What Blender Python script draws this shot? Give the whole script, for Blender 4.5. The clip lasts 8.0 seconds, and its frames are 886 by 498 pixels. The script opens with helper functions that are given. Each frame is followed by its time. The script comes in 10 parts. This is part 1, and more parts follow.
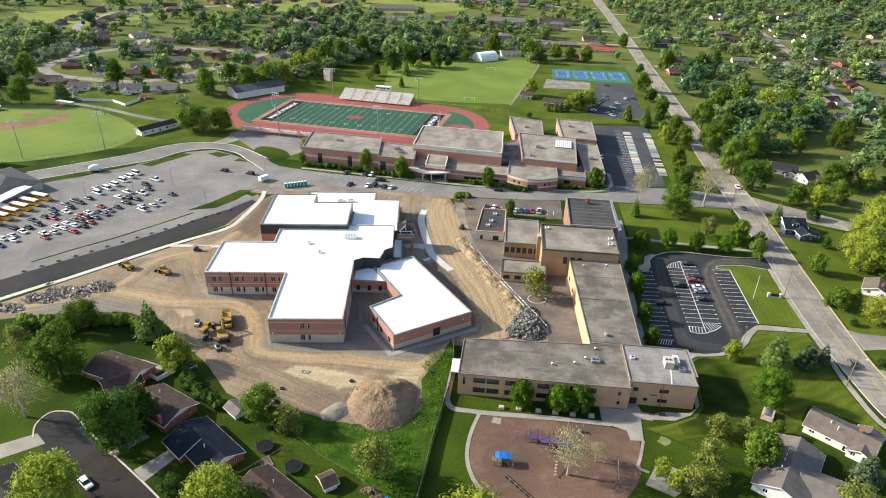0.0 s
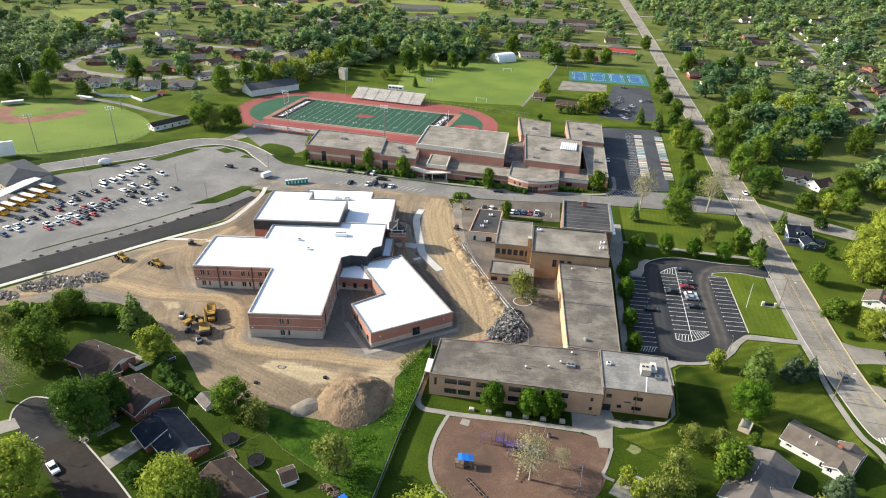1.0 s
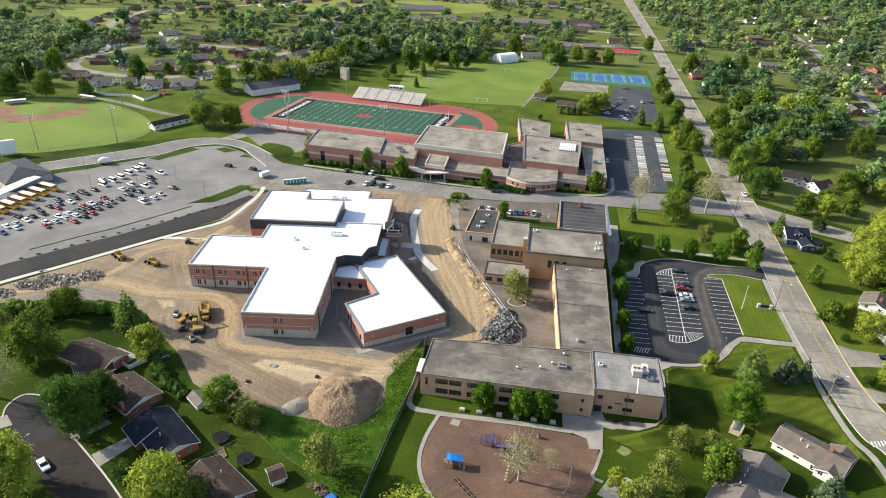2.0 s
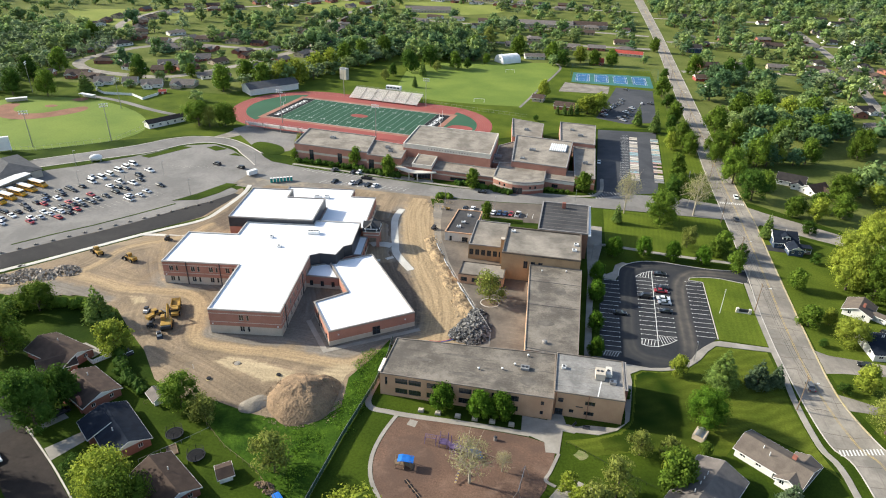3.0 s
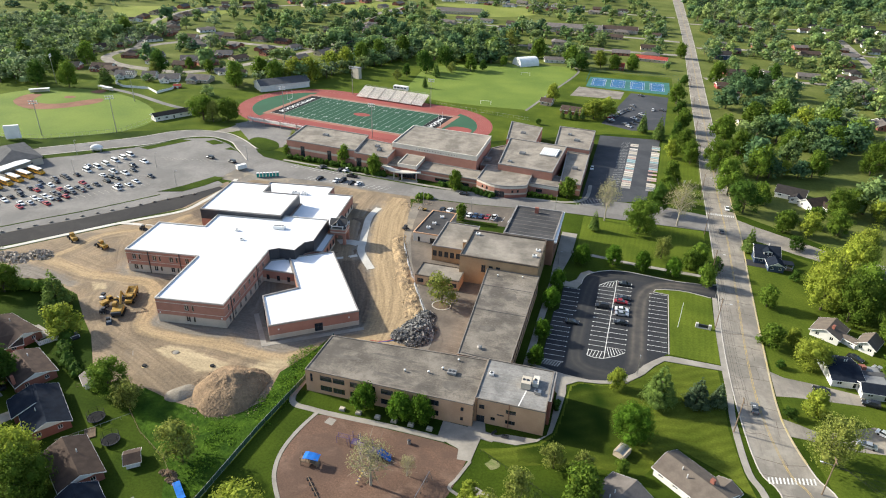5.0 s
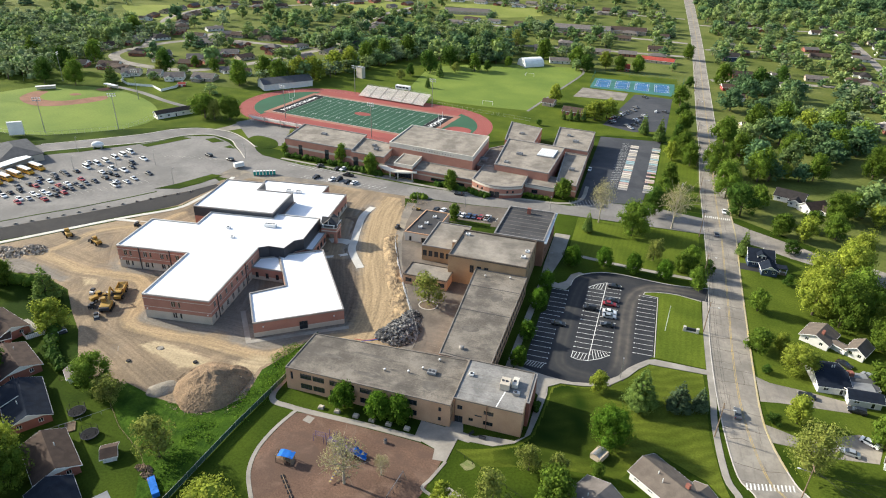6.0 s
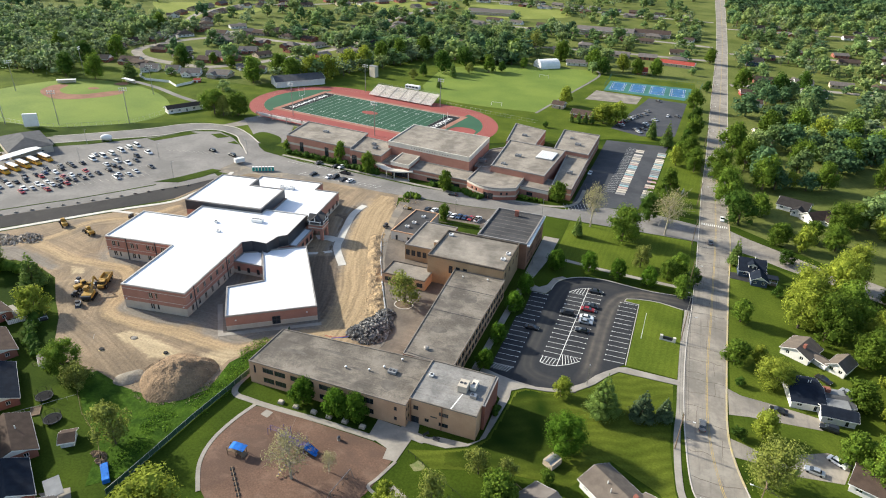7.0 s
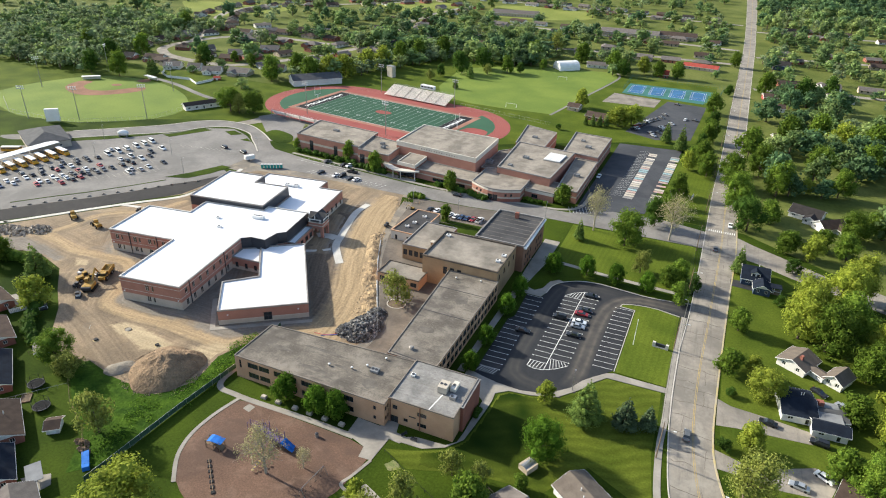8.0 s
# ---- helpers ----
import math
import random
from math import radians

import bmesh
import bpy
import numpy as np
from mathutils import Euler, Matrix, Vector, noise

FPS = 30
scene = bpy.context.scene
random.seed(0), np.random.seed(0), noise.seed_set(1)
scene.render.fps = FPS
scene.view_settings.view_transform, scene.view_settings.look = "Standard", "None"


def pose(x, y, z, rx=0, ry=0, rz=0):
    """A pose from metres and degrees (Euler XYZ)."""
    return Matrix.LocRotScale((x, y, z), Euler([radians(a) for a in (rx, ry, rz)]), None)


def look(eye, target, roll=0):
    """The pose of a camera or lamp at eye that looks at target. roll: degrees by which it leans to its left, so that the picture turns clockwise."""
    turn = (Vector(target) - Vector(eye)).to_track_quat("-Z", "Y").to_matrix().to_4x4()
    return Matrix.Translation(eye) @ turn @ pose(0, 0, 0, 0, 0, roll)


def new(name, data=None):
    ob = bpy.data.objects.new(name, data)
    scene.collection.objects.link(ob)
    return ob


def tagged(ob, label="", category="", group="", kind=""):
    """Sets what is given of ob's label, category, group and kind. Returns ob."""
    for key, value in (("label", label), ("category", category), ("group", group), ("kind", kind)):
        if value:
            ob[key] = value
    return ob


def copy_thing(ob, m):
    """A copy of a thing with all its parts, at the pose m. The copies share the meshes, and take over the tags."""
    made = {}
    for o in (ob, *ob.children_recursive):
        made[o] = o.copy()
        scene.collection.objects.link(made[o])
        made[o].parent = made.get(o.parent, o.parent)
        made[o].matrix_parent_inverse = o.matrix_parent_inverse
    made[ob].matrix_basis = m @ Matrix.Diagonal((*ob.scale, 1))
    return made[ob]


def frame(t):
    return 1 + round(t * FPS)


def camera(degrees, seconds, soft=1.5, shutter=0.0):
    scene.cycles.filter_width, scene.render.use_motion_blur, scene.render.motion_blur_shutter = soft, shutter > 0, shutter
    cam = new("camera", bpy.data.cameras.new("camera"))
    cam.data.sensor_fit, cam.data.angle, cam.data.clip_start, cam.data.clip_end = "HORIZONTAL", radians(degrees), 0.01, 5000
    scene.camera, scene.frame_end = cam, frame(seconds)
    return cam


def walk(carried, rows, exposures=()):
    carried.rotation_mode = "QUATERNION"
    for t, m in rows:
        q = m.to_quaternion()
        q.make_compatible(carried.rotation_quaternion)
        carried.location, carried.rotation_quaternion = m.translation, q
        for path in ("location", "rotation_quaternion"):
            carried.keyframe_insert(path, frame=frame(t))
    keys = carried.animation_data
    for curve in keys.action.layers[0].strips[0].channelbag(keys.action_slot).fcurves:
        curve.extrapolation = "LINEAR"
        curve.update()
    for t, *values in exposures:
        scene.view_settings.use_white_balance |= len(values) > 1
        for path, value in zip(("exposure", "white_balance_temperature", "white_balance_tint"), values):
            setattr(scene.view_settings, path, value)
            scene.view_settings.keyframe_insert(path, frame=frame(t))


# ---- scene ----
cam = camera(69.9, 8.0, soft=1.05)
PATH = [
    (0, (0.83, 18.26, 121.35), (-7.46, 105.95, 74.01), 1.63),
    (0.1, (3.18, 18.61, 121.26), (-5.91, 106.24, 73.94), 1.61),
    (0.2, (5.42, 18.95, 121.18), (-4.42, 106.50, 73.87), 1.60),
    (0.3, (6.15, 19.06, 121.15), (-3.94, 106.58, 73.85), 1.60),
    (0.5, (6.43, 19.10, 121.14), (-3.75, 106.61, 73.84), 1.60),
    (0.6, (7.39, 19.26, 121.12), (-3.07, 106.74, 73.82), 1.60),
    (0.75, (11.41, 19.96, 121.05), (-0.21, 107.30, 73.75), 1.61),
    (0.9, (13.33, 20.29, 121.01), (1.16, 107.56, 73.71), 1.61),
    (1, (16.01, 20.76, 120.96), (3.07, 107.91, 73.66), 1.61),
    (1.2, (16.57, 20.85, 120.97), (3.51, 107.98, 73.67), 1.62),
    (1.3, (19.39, 21.28, 121.04), (5.70, 108.32, 73.74), 1.63),
    (1.5, (19.77, 21.34, 121.05), (6.00, 108.37, 73.75), 1.63),
    (2, (19.77, 21.34, 121.05), (6.00, 108.37, 73.75), 1.63),
    (2.1, (22.52, 21.94, 120.93), (8.31, 108.91, 73.67), 1.68),
    (2.2, (25.83, 22.65, 120.78), (11.09, 109.57, 73.57), 1.75),
    (2.3, (29.04, 23.34, 120.64), (13.79, 110.20, 73.48), 1.80),
    (2.4, (31.21, 23.81, 120.54), (15.62, 110.63, 73.42), 1.84),
    (2.5, (31.85, 24.13, 120.36), (16.10, 110.92, 73.25), 1.77),
    (2.8, (33.34, 24.87, 119.93), (17.24, 111.62, 72.86), 1.60),
    (3, (34.62, 25.51, 119.57), (18.22, 112.21, 72.52), 1.46),
    (3.1, (35.84, 26.03, 119.32), (19.16, 112.69, 72.29), 1.37),
    (3.2, (38.54, 26.74, 119.30), (21.25, 113.28, 72.28), 1.41),
    (3.3, (41.73, 27.57, 119.27), (23.72, 113.98, 72.27), 1.46),
    (3.4, (45.05, 28.44, 119.24), (26.28, 114.70, 72.26), 1.51),
    (3.5, (47.75, 29.15, 119.21), (28.37, 115.28, 72.25), 1.54),
    (3.6, (48.24, 29.29, 119.20), (28.75, 115.40, 72.24), 1.55),
    (3.85, (50.82, 30.01, 119.16), (30.75, 115.99, 72.22), 1.59),
    (4, (53.89, 30.87, 119.12), (33.12, 116.70, 72.19), 1.63),
    (4.5, (53.89, 30.87, 119.12), (33.12, 116.70, 72.19), 1.63),
    (4.6, (56.88, 31.84, 119.08), (35.43, 117.51, 72.16), 1.66),
    (4.7, (60.24, 32.94, 119.04), (38.03, 118.41, 72.12), 1.70),
    (4.82, (62.67, 33.73, 119.01), (39.90, 119.06, 72.10), 1.72),
    (5.3, (67.53, 35.31, 118.95), (43.66, 120.34, 72.05), 1.77),
    (5.7, (71.83, 36.72, 118.90), (46.98, 121.47, 72.00), 1.82),
    (5.8, (72.39, 36.90, 118.89), (47.42, 121.62, 71.99), 1.82),
    (6, (72.58, 36.96, 118.89), (47.56, 121.66, 71.99), 1.83),
    (6.1, (75.67, 38.07, 118.93), (49.96, 122.55, 72.01), 1.87),
    (6.2, (78.42, 39.05, 118.97), (52.09, 123.34, 72.03), 1.91),
    (6.5, (79.45, 39.42, 118.98), (52.89, 123.63, 72.04), 1.92),
    (6.7, (80.45, 39.81, 118.98), (53.60, 123.92, 72.04), 1.94),
    (6.85, (84.88, 41.48, 118.99), (56.71, 125.16, 72.05), 2.00),
    (7, (89.50, 43.24, 119.01), (59.97, 126.44, 72.05), 2.06),
    (7.2, (90.40, 43.65, 119.00), (60.54, 126.73, 72.04), 2.06),
    (7.35, (92.75, 44.71, 118.98), (62.02, 127.47, 72.00), 2.06),
    (7.5, (93.11, 44.88, 118.98), (62.24, 127.59, 72.00), 2.06),
    (7.7, (95.23, 45.77, 119.00), (63.54, 128.17, 72.02), 2.05),
    (8, (100.19, 47.86, 119.05), (66.58, 129.49, 72.07), 2.05),
]
walk(cam, [(t, look(eye, target, roll)) for t, eye, target, roll in PATH])

# ---------------------------------------------------------------- light
SUN_FROM = radians(174.5)      # compass turn, in the plan, towards the sun (from +x, anticlockwise)
SUN_UP = radians(27.0)
world = bpy.data.worlds.new("sky")
scene.world = world
world.use_nodes = True
wn = world.node_tree.nodes
sky = wn.new("ShaderNodeTexSky")
sky.sky_type = "NISHITA"
sky.sun_disc = False
sky.sun_elevation = SUN_UP
sky.sun_rotation = radians(90.0) - SUN_FROM
sky.dust_density = 1.5
wn["Background"].inputs["Strength"].default_value = 0.136
world.node_tree.links.new(sky.outputs["Color"], wn["Background"].inputs["Color"])
sun = new("sun", bpy.data.lights.new("sun", "SUN"))
sun.data.energy, sun.data.angle, sun.data.color = 4.7, radians(1.6), (0.965, 0.925, 0.80)
sun.matrix_world = look((400 * math.cos(SUN_FROM) * math.cos(SUN_UP), 400 * math.sin(SUN_FROM) * math.cos(SUN_UP), 400 * math.sin(SUN_UP)), (0, 0, 0))
scene.view_settings.exposure = 0.91


# ---------------------------------------------------------------- materials
def mat(name, base, second=None, scale=1.0, rough=0.9, metal=0.0, fine=12.0, fine_amount=0.25, bump=0.0, bump_scale=None,
        vary=0.0, contrast=(0.35, 0.65), island=False, spec=0.15):
    """A surface of two tones: a broad stain, a fine grain, and a tone of its own for each object (vary)."""
    m = bpy.data.materials.new(name)
    m.use_nodes = True
    n, k = m.node_tree.nodes, m.node_tree.links
    b = n["Principled BSDF"]
    b.inputs["Roughness"].default_value, b.inputs["Metallic"].default_value = rough, metal
    b.inputs["Specular IOR Level"].default_value = spec
    second = second or tuple(c * 0.72 for c in base)
    co = n.new("ShaderNodeTexCoord")
    big = n.new("ShaderNodeTexNoise")
    big.inputs["Scale"].default_value, big.inputs["Detail"].default_value = scale, 5
    k.new(co.outputs["Object"], big.inputs["Vector"])
    ramp = n.new("ShaderNodeValToRGB")
    ramp.color_ramp.elements[0].position, ramp.color_ramp.elements[1].position = contrast
    ramp.color_ramp.elements[0].color, ramp.color_ramp.elements[1].color = (*second, 1), (*base, 1)
    k.new(big.outputs["Fac"], ramp.inputs["Fac"])
    small = n.new("ShaderNodeTexNoise")
    small.inputs["Scale"].default_value, small.inputs["Detail"].default_value, small.inputs["Roughness"].default_value = fine, 6, 0.72
    k.new(co.outputs["Object"], small.inputs["Vector"])
    span = n.new("ShaderNodeMapRange")
    span.inputs["From Min"].default_value, span.inputs["From Max"].default_value = 0.25, 0.75
    span.inputs["To Min"].default_value, span.inputs["To Max"].default_value = 1 - fine_amount, 1 + fine_amount
    k.new(small.outputs["Fac"], span.inputs["Value"])
    value = span.outputs["Result"]
    if vary:
        who = n.new("ShaderNodeNewGeometry") if island else n.new("ShaderNodeObjectInfo")
        own = n.new("ShaderNodeMapRange")
        own.inputs["To Min"].default_value, own.inputs["To Max"].default_value = 1 - vary, 1 + vary
        k.new(who.outputs["Random Per Island" if island else "Random"], own.inputs["Value"])
        mul = n.new("ShaderNodeMath")
        mul.operation = "MULTIPLY"
        k.new(value, mul.inputs[0]), k.new(own.outputs["Result"], mul.inputs[1])
        value = mul.outputs["Value"]
    mix = n.new("ShaderNodeVectorMath")
    mix.operation = "SCALE"
    k.new(ramp.outputs["Color"], mix.inputs[0]), k.new(value, mix.inputs["Scale"])
    k.new(mix.outputs["Vector"], b.inputs["Base Color"])
    if bump:
        rise = n.new("ShaderNodeBump")
        rise.inputs["Strength"].default_value, rise.inputs["Distance"].default_value = 1.0, bump
        grain = n.new("ShaderNodeTexNoise")
        grain.inputs["Scale"].default_value, grain.inputs["Detail"].default_value = bump_scale or fine, 4
        k.new(co.outputs["Object"], grain.inputs["Vector"])
        k.new(grain.outputs["Fac"], rise.inputs["Height"]), k.new(rise.outputs["Normal"], b.inputs["Normal"])
    return m


def leaf_mat(name, base, second, vary=0.25):
    m = mat(name, base, second, 0.35, rough=0.75, fine=3.0, fine_amount=0.3, vary=vary, spec=0.06)
    n, k = m.node_tree.nodes, m.node_tree.links
    b, out = n["Principled BSDF"], n["Material Output"]
    glow = n.new("ShaderNodeBsdfTranslucent")
    who, own, tone = n.new("ShaderNodeNewGeometry"), n.new("ShaderNodeMapRange"), n.new("ShaderNodeVectorMath")
    own.inputs["To Min"].default_value, own.inputs["To Max"].default_value = 0.66, 1.26
    tone.operation = "SCALE"
    k.new(who.outputs["Random Per Island"], own.inputs["Value"])
    k.new(b.inputs["Base Color"].links[0].from_socket, tone.inputs[0]), k.new(own.outputs["Result"], tone.inputs["Scale"])
    k.new(tone.outputs["Vector"], b.inputs["Base Color"]), k.new(tone.outputs["Vector"], glow.inputs["Color"])
    both = n.new("ShaderNodeMixShader")
    both.inputs["Fac"].default_value = 0.36
    k.new(b.outputs["BSDF"], both.inputs[1]), k.new(glow.outputs["BSDF"], both.inputs[2])
    k.new(both.outputs["Shader"], out.inputs["Surface"])
    return m


def glass_mat(name, tint=(0.02, 0.025, 0.03), rough=0.08):
    m = mat(name, tint, tint, 0.5, rough=rough, fine=2.0, fine_amount=0.2, spec=0.8)
    return m


M = dict(
    grass=mat("grass", (0.050, 0.076, 0.008), (0.018, 0.036, 0.004), 0.05, fine=1.6, fine_amount=0.38, bump=0.05, bump_scale=3.0, spec=0.04),
    rough_grass=mat("rough_grass", (0.054, 0.102, 0.010), (0.023, 0.054, 0.006), 0.22, fine=1.1, fine_amount=0.4, bump=0.3, bump_scale=1.2, spec=0.04),
    turf=mat("turf", (0.030, 0.085, 0.050), (0.026, 0.074, 0.044), 0.05, fine=2.0, fine_amount=0.08),
    turf_edge=mat("turf_edge", (0.040, 0.105, 0.060), (0.034, 0.09, 0.052), 0.05, fine=2.0, fine_amount=0.1),
    black_turf=mat("black_turf", (0.018, 0.018, 0.020), None, 0.2, fine=2.0),
    track=mat("track", (0.28, 0.078, 0.066), (0.235, 0.066, 0.056), 0.05, fine=1.5, fine_amount=0.08),
    dirt=mat("dirt", (0.262, 0.193, 0.124), (0.185, 0.139, 0.093), 0.055, fine=1.8, fine_amount=0.42, bump=0.22, bump_scale=0.9, contrast=(0.38, 0.60)),
    sand=mat("sand", (0.39, 0.292, 0.18), (0.295, 0.222, 0.14), 0.12, fine=1.8, fine_amount=0.4, bump=0.22, bump_scale=0.7),
    topsoil=mat("topsoil", (0.17, 0.125, 0.085), (0.10, 0.075, 0.055), 0.12, fine=1.2, fine_amount=0.25, bump=0.2, bump_scale=1.0),
    grey_dirt=mat("grey_dirt", (0.235, 0.205, 0.168), (0.17, 0.15, 0.126), 0.08, fine=1.0, fine_amount=0.2, bump=0.15, bump_scale=0.8),
    infield=mat("infield", (0.25, 0.125, 0.08), None, 0.1, fine=1.0),
    mulch=mat("mulch", (0.160, 0.096, 0.066), (0.104, 0.063, 0.045), 0.07, fine=2.2, fine_amount=0.42, bump=0.08, bump_scale=3.0),
    asphalt=mat("asphalt", (0.029, 0.030, 0.034), (0.044, 0.044, 0.046), 0.05, fine=1.0, fine_amount=0.14),
    fresh_asphalt=mat("fresh_asphalt", (0.029, 0.028, 0.029), (0.040, 0.037, 0.035), 0.06, fine=0.6, fine_amount=0.15),
    old_asphalt=mat("old_asphalt", (0.222, 0.207, 0.19), (0.158, 0.148, 0.137), 0.05, fine=0.8, fine_amount=0.2),
    aisle_asphalt=mat("aisle_asphalt", (0.026, 0.028, 0.032), (0.034, 0.035, 0.038), 0.08, fine=0.8, fine_amount=0.16),
    worn_asphalt=mat("worn_asphalt", (0.165, 0.138, 0.112), (0.100, 0.085, 0.071), 0.10, fine=0.7, fine_amount=0.2),
    road=mat("road", (0.300, 0.266, 0.222), (0.205, 0.182, 0.153), 0.07, fine=0.5, fine_amount=0.2),
    concrete=mat("concrete", (0.325, 0.295, 0.252), (0.24, 0.218, 0.186), 0.2, fine=1.2, fine_amount=0.12),
    new_concrete=mat("new_concrete", (0.54, 0.51, 0.455), (0.46, 0.43, 0.38), 0.2, fine=1.2, fine_amount=0.1),
    kerb=mat("kerb", (0.52, 0.48, 0.42), (0.42, 0.38, 0.33), 0.3, fine=1.5, fine_amount=0.12),
    field_line=mat("field_line", (0.46, 0.48, 0.45), None, 0.4, fine=2.0, fine_amount=0.1),
    line=mat("line", (0.75, 0.74, 0.70), (0.60, 0.59, 0.55), 0.6, fine=2.0, fine_amount=0.1),
    yellow_line=mat("yellow_line", (0.46, 0.33, 0.11), (0.32, 0.25, 0.14), 0.5, fine=1.0, fine_amount=0.2),
    court=mat("court", (0.05, 0.15, 0.30), None, 0.1, fine=1.0, fine_amount=0.08),
    court_green=mat("court_green", (0.055, 0.17, 0.145), None, 0.1, fine=1.0, fine_amount=0.08),
    membrane=mat("membrane", (0.80, 0.80, 0.81), (0.74, 0.745, 0.76), 0.08, rough=0.6, fine=0.4, fine_amount=0.03),
    roof_gravel=mat("roof_gravel", (0.212, 0.184, 0.150), (0.108, 0.094, 0.078), 0.13, fine=1.8, fine_amount=0.38, contrast=(0.36, 0.62)),
    roof_tan=mat("roof_tan", (0.275, 0.242, 0.20), (0.155, 0.137, 0.114), 0.14, fine=0.8, fine_amount=0.2),
    roof_grey=mat("roof_grey", (0.245, 0.248, 0.25), (0.175, 0.178, 0.181), 0.25, fine=0.7, fine_amount=0.1),
    roof_dark=mat("roof_dark", (0.048, 0.047, 0.048), (0.075, 0.072, 0.072), 0.12, fine=0.7, fine_amount=0.15),
    brick=mat("brick", (0.40, 0.198, 0.146), (0.345, 0.168, 0.124), 0.3, fine=6.0, fine_amount=0.16, bump=0.01, bump_scale=8),
    dark_brick=mat("dark_brick", (0.30, 0.12, 0.085), (0.25, 0.10, 0.075), 0.3, fine=6.0, fine_amount=0.16),
    tan_brick=mat("tan_brick", (0.55, 0.340, 0.212), (0.48, 0.288, 0.176), 0.25, fine=6.0, fine_amount=0.13),
    gold_brick=mat("gold_brick", (0.37, 0.25, 0.145), (0.30, 0.20, 0.115), 0.25, fine=6.0, fine_amount=0.13),
    brown_brick=mat("brown_brick", (0.27, 0.145, 0.095), (0.22, 0.115, 0.075), 0.25, fine=6.0, fine_amount=0.13),
    stone=mat("stone", (0.50, 0.44, 0.36), (0.43, 0.38, 0.31), 0.3, fine=3.0, fine_amount=0.1),
    pale=mat("pale", (0.62, 0.57, 0.49), (0.54, 0.50, 0.43), 0.3, fine=3.0, fine_amount=0.06),
    panel=mat("panel", (0.060, 0.062, 0.070), (0.050, 0.052, 0.058), 0.3, rough=0.45, fine=1.0, fine_amount=0.1, metal=0.3),
    coping=mat("coping", (0.31, 0.285, 0.26), None, 0.4, rough=0.5, fine=1.5, fine_amount=0.08, metal=0.2),
    tar_coping=mat("tar_coping", (0.15, 0.12, 0.095), (0.10, 0.082, 0.066), 0.4, fine=1.5, fine_amount=0.2),
    worn_coping=mat("worn_coping", (0.235, 0.205, 0.172), (0.165, 0.140, 0.115), 0.4, fine=1.5, fine_amount=0.25),
    pale_coping=mat("pale_coping", (0.50, 0.475, 0.44), None, 0.4, rough=0.45, fine=1.5, fine_amount=0.08),
    white=mat("white", (0.78, 0.77, 0.74), (0.70, 0.69, 0.66), 0.3, rough=0.55, fine=2.0, fine_amount=0.05),
    glass=glass_mat("glass"),
    steel=mat("steel", (0.42, 0.42, 0.42), None, 0.5, rough=0.4, metal=0.8, fine=2.0, fine_amount=0.1),
    dark=mat("dark", (0.02, 0.02, 0.022), None, 0.5, rough=0.6, fine=2.0),
    wood=mat("wood", (0.24, 0.17, 0.11), (0.16, 0.115, 0.08), 1.0, fine=6.0, fine_amount=0.2),
    bark=mat("bark", (0.13, 0.10, 0.075), (0.08, 0.06, 0.045), 1.5, fine=8.0, fine_amount=0.3, bump=0.03),
    pale_bark=mat("pale_bark", (0.42, 0.37, 0.29), (0.28, 0.24, 0.19), 1.0, fine=6.0, fine_amount=0.25),
)


def soil(m, streak, patch, size=0.03, warp_=1.6):
    """Bare earth worked over by machines: drawn-out streaks and blotches over the two tones."""
    n, k = m.node_tree.nodes, m.node_tree.links
    b = n["Principled BSDF"]
    colour = b.inputs["Base Color"].links[0].from_socket
    co = n.new("ShaderNodeTexCoord")
    for tone, scale, warp, span, amount in ((patch, size, 0.6, (0.50, 0.62), 0.75), (streak, size * 2.2, warp_, (0.52, 0.64), 0.6), (patch, size * 9, 0.5, (0.55, 0.68), 0.45)):
        t = n.new("ShaderNodeTexNoise")
        t.inputs["Scale"].default_value, t.inputs["Detail"].default_value, t.inputs["Distortion"].default_value = scale, 9, warp
        t.inputs["Roughness"].default_value = 0.62
        k.new(co.outputs["Object"], t.inputs["Vector"])
        f = n.new("ShaderNodeMapRange")
        f.inputs["From Min"].default_value, f.inputs["From Max"].default_value = span
        f.inputs["To Max"].default_value = amount
        k.new(t.outputs["Fac"], f.inputs["Value"])
        mix = n.new("ShaderNodeMix")
        mix.data_type = "RGBA"
        mix.inputs["B"].default_value = (*tone, 1)
        k.new(f.outputs["Result"], mix.inputs["Factor"]), k.new(colour, mix.inputs["A"])
        colour = mix.outputs["Result"]
    k.new(colour, b.inputs["Base Color"])


soil(M["dirt"], (0.35, 0.262, 0.165), (0.165, 0.138, 0.107))
soil(M["mulch"], (0.200, 0.130, 0.093), (0.096, 0.062, 0.047), 0.06, 0.5)
soil(M["sand"], (0.36, 0.265, 0.16), (0.30, 0.235, 0.16), 0.05)
soil(M["grey_dirt"], (0.33, 0.27, 0.19), (0.155, 0.135, 0.112), 0.045)
soil(M["topsoil"], (0.23, 0.175, 0.115), (0.085, 0.068, 0.052), 0.06)
soil(M["roof_gravel"], (0.238, 0.21, 0.174), (0.092, 0.081, 0.070), 0.07, 0.3)
M["roof_weathered"] = mat("roof_weathered", (0.245, 0.234, 0.218), (0.170, 0.163, 0.153), 0.18, fine=1.4, fine_amount=0.25, contrast=(0.38, 0.60))
soil(M["roof_weathered"], (0.285, 0.270, 0.248), (0.125, 0.119, 0.110), 0.07, 0.3)
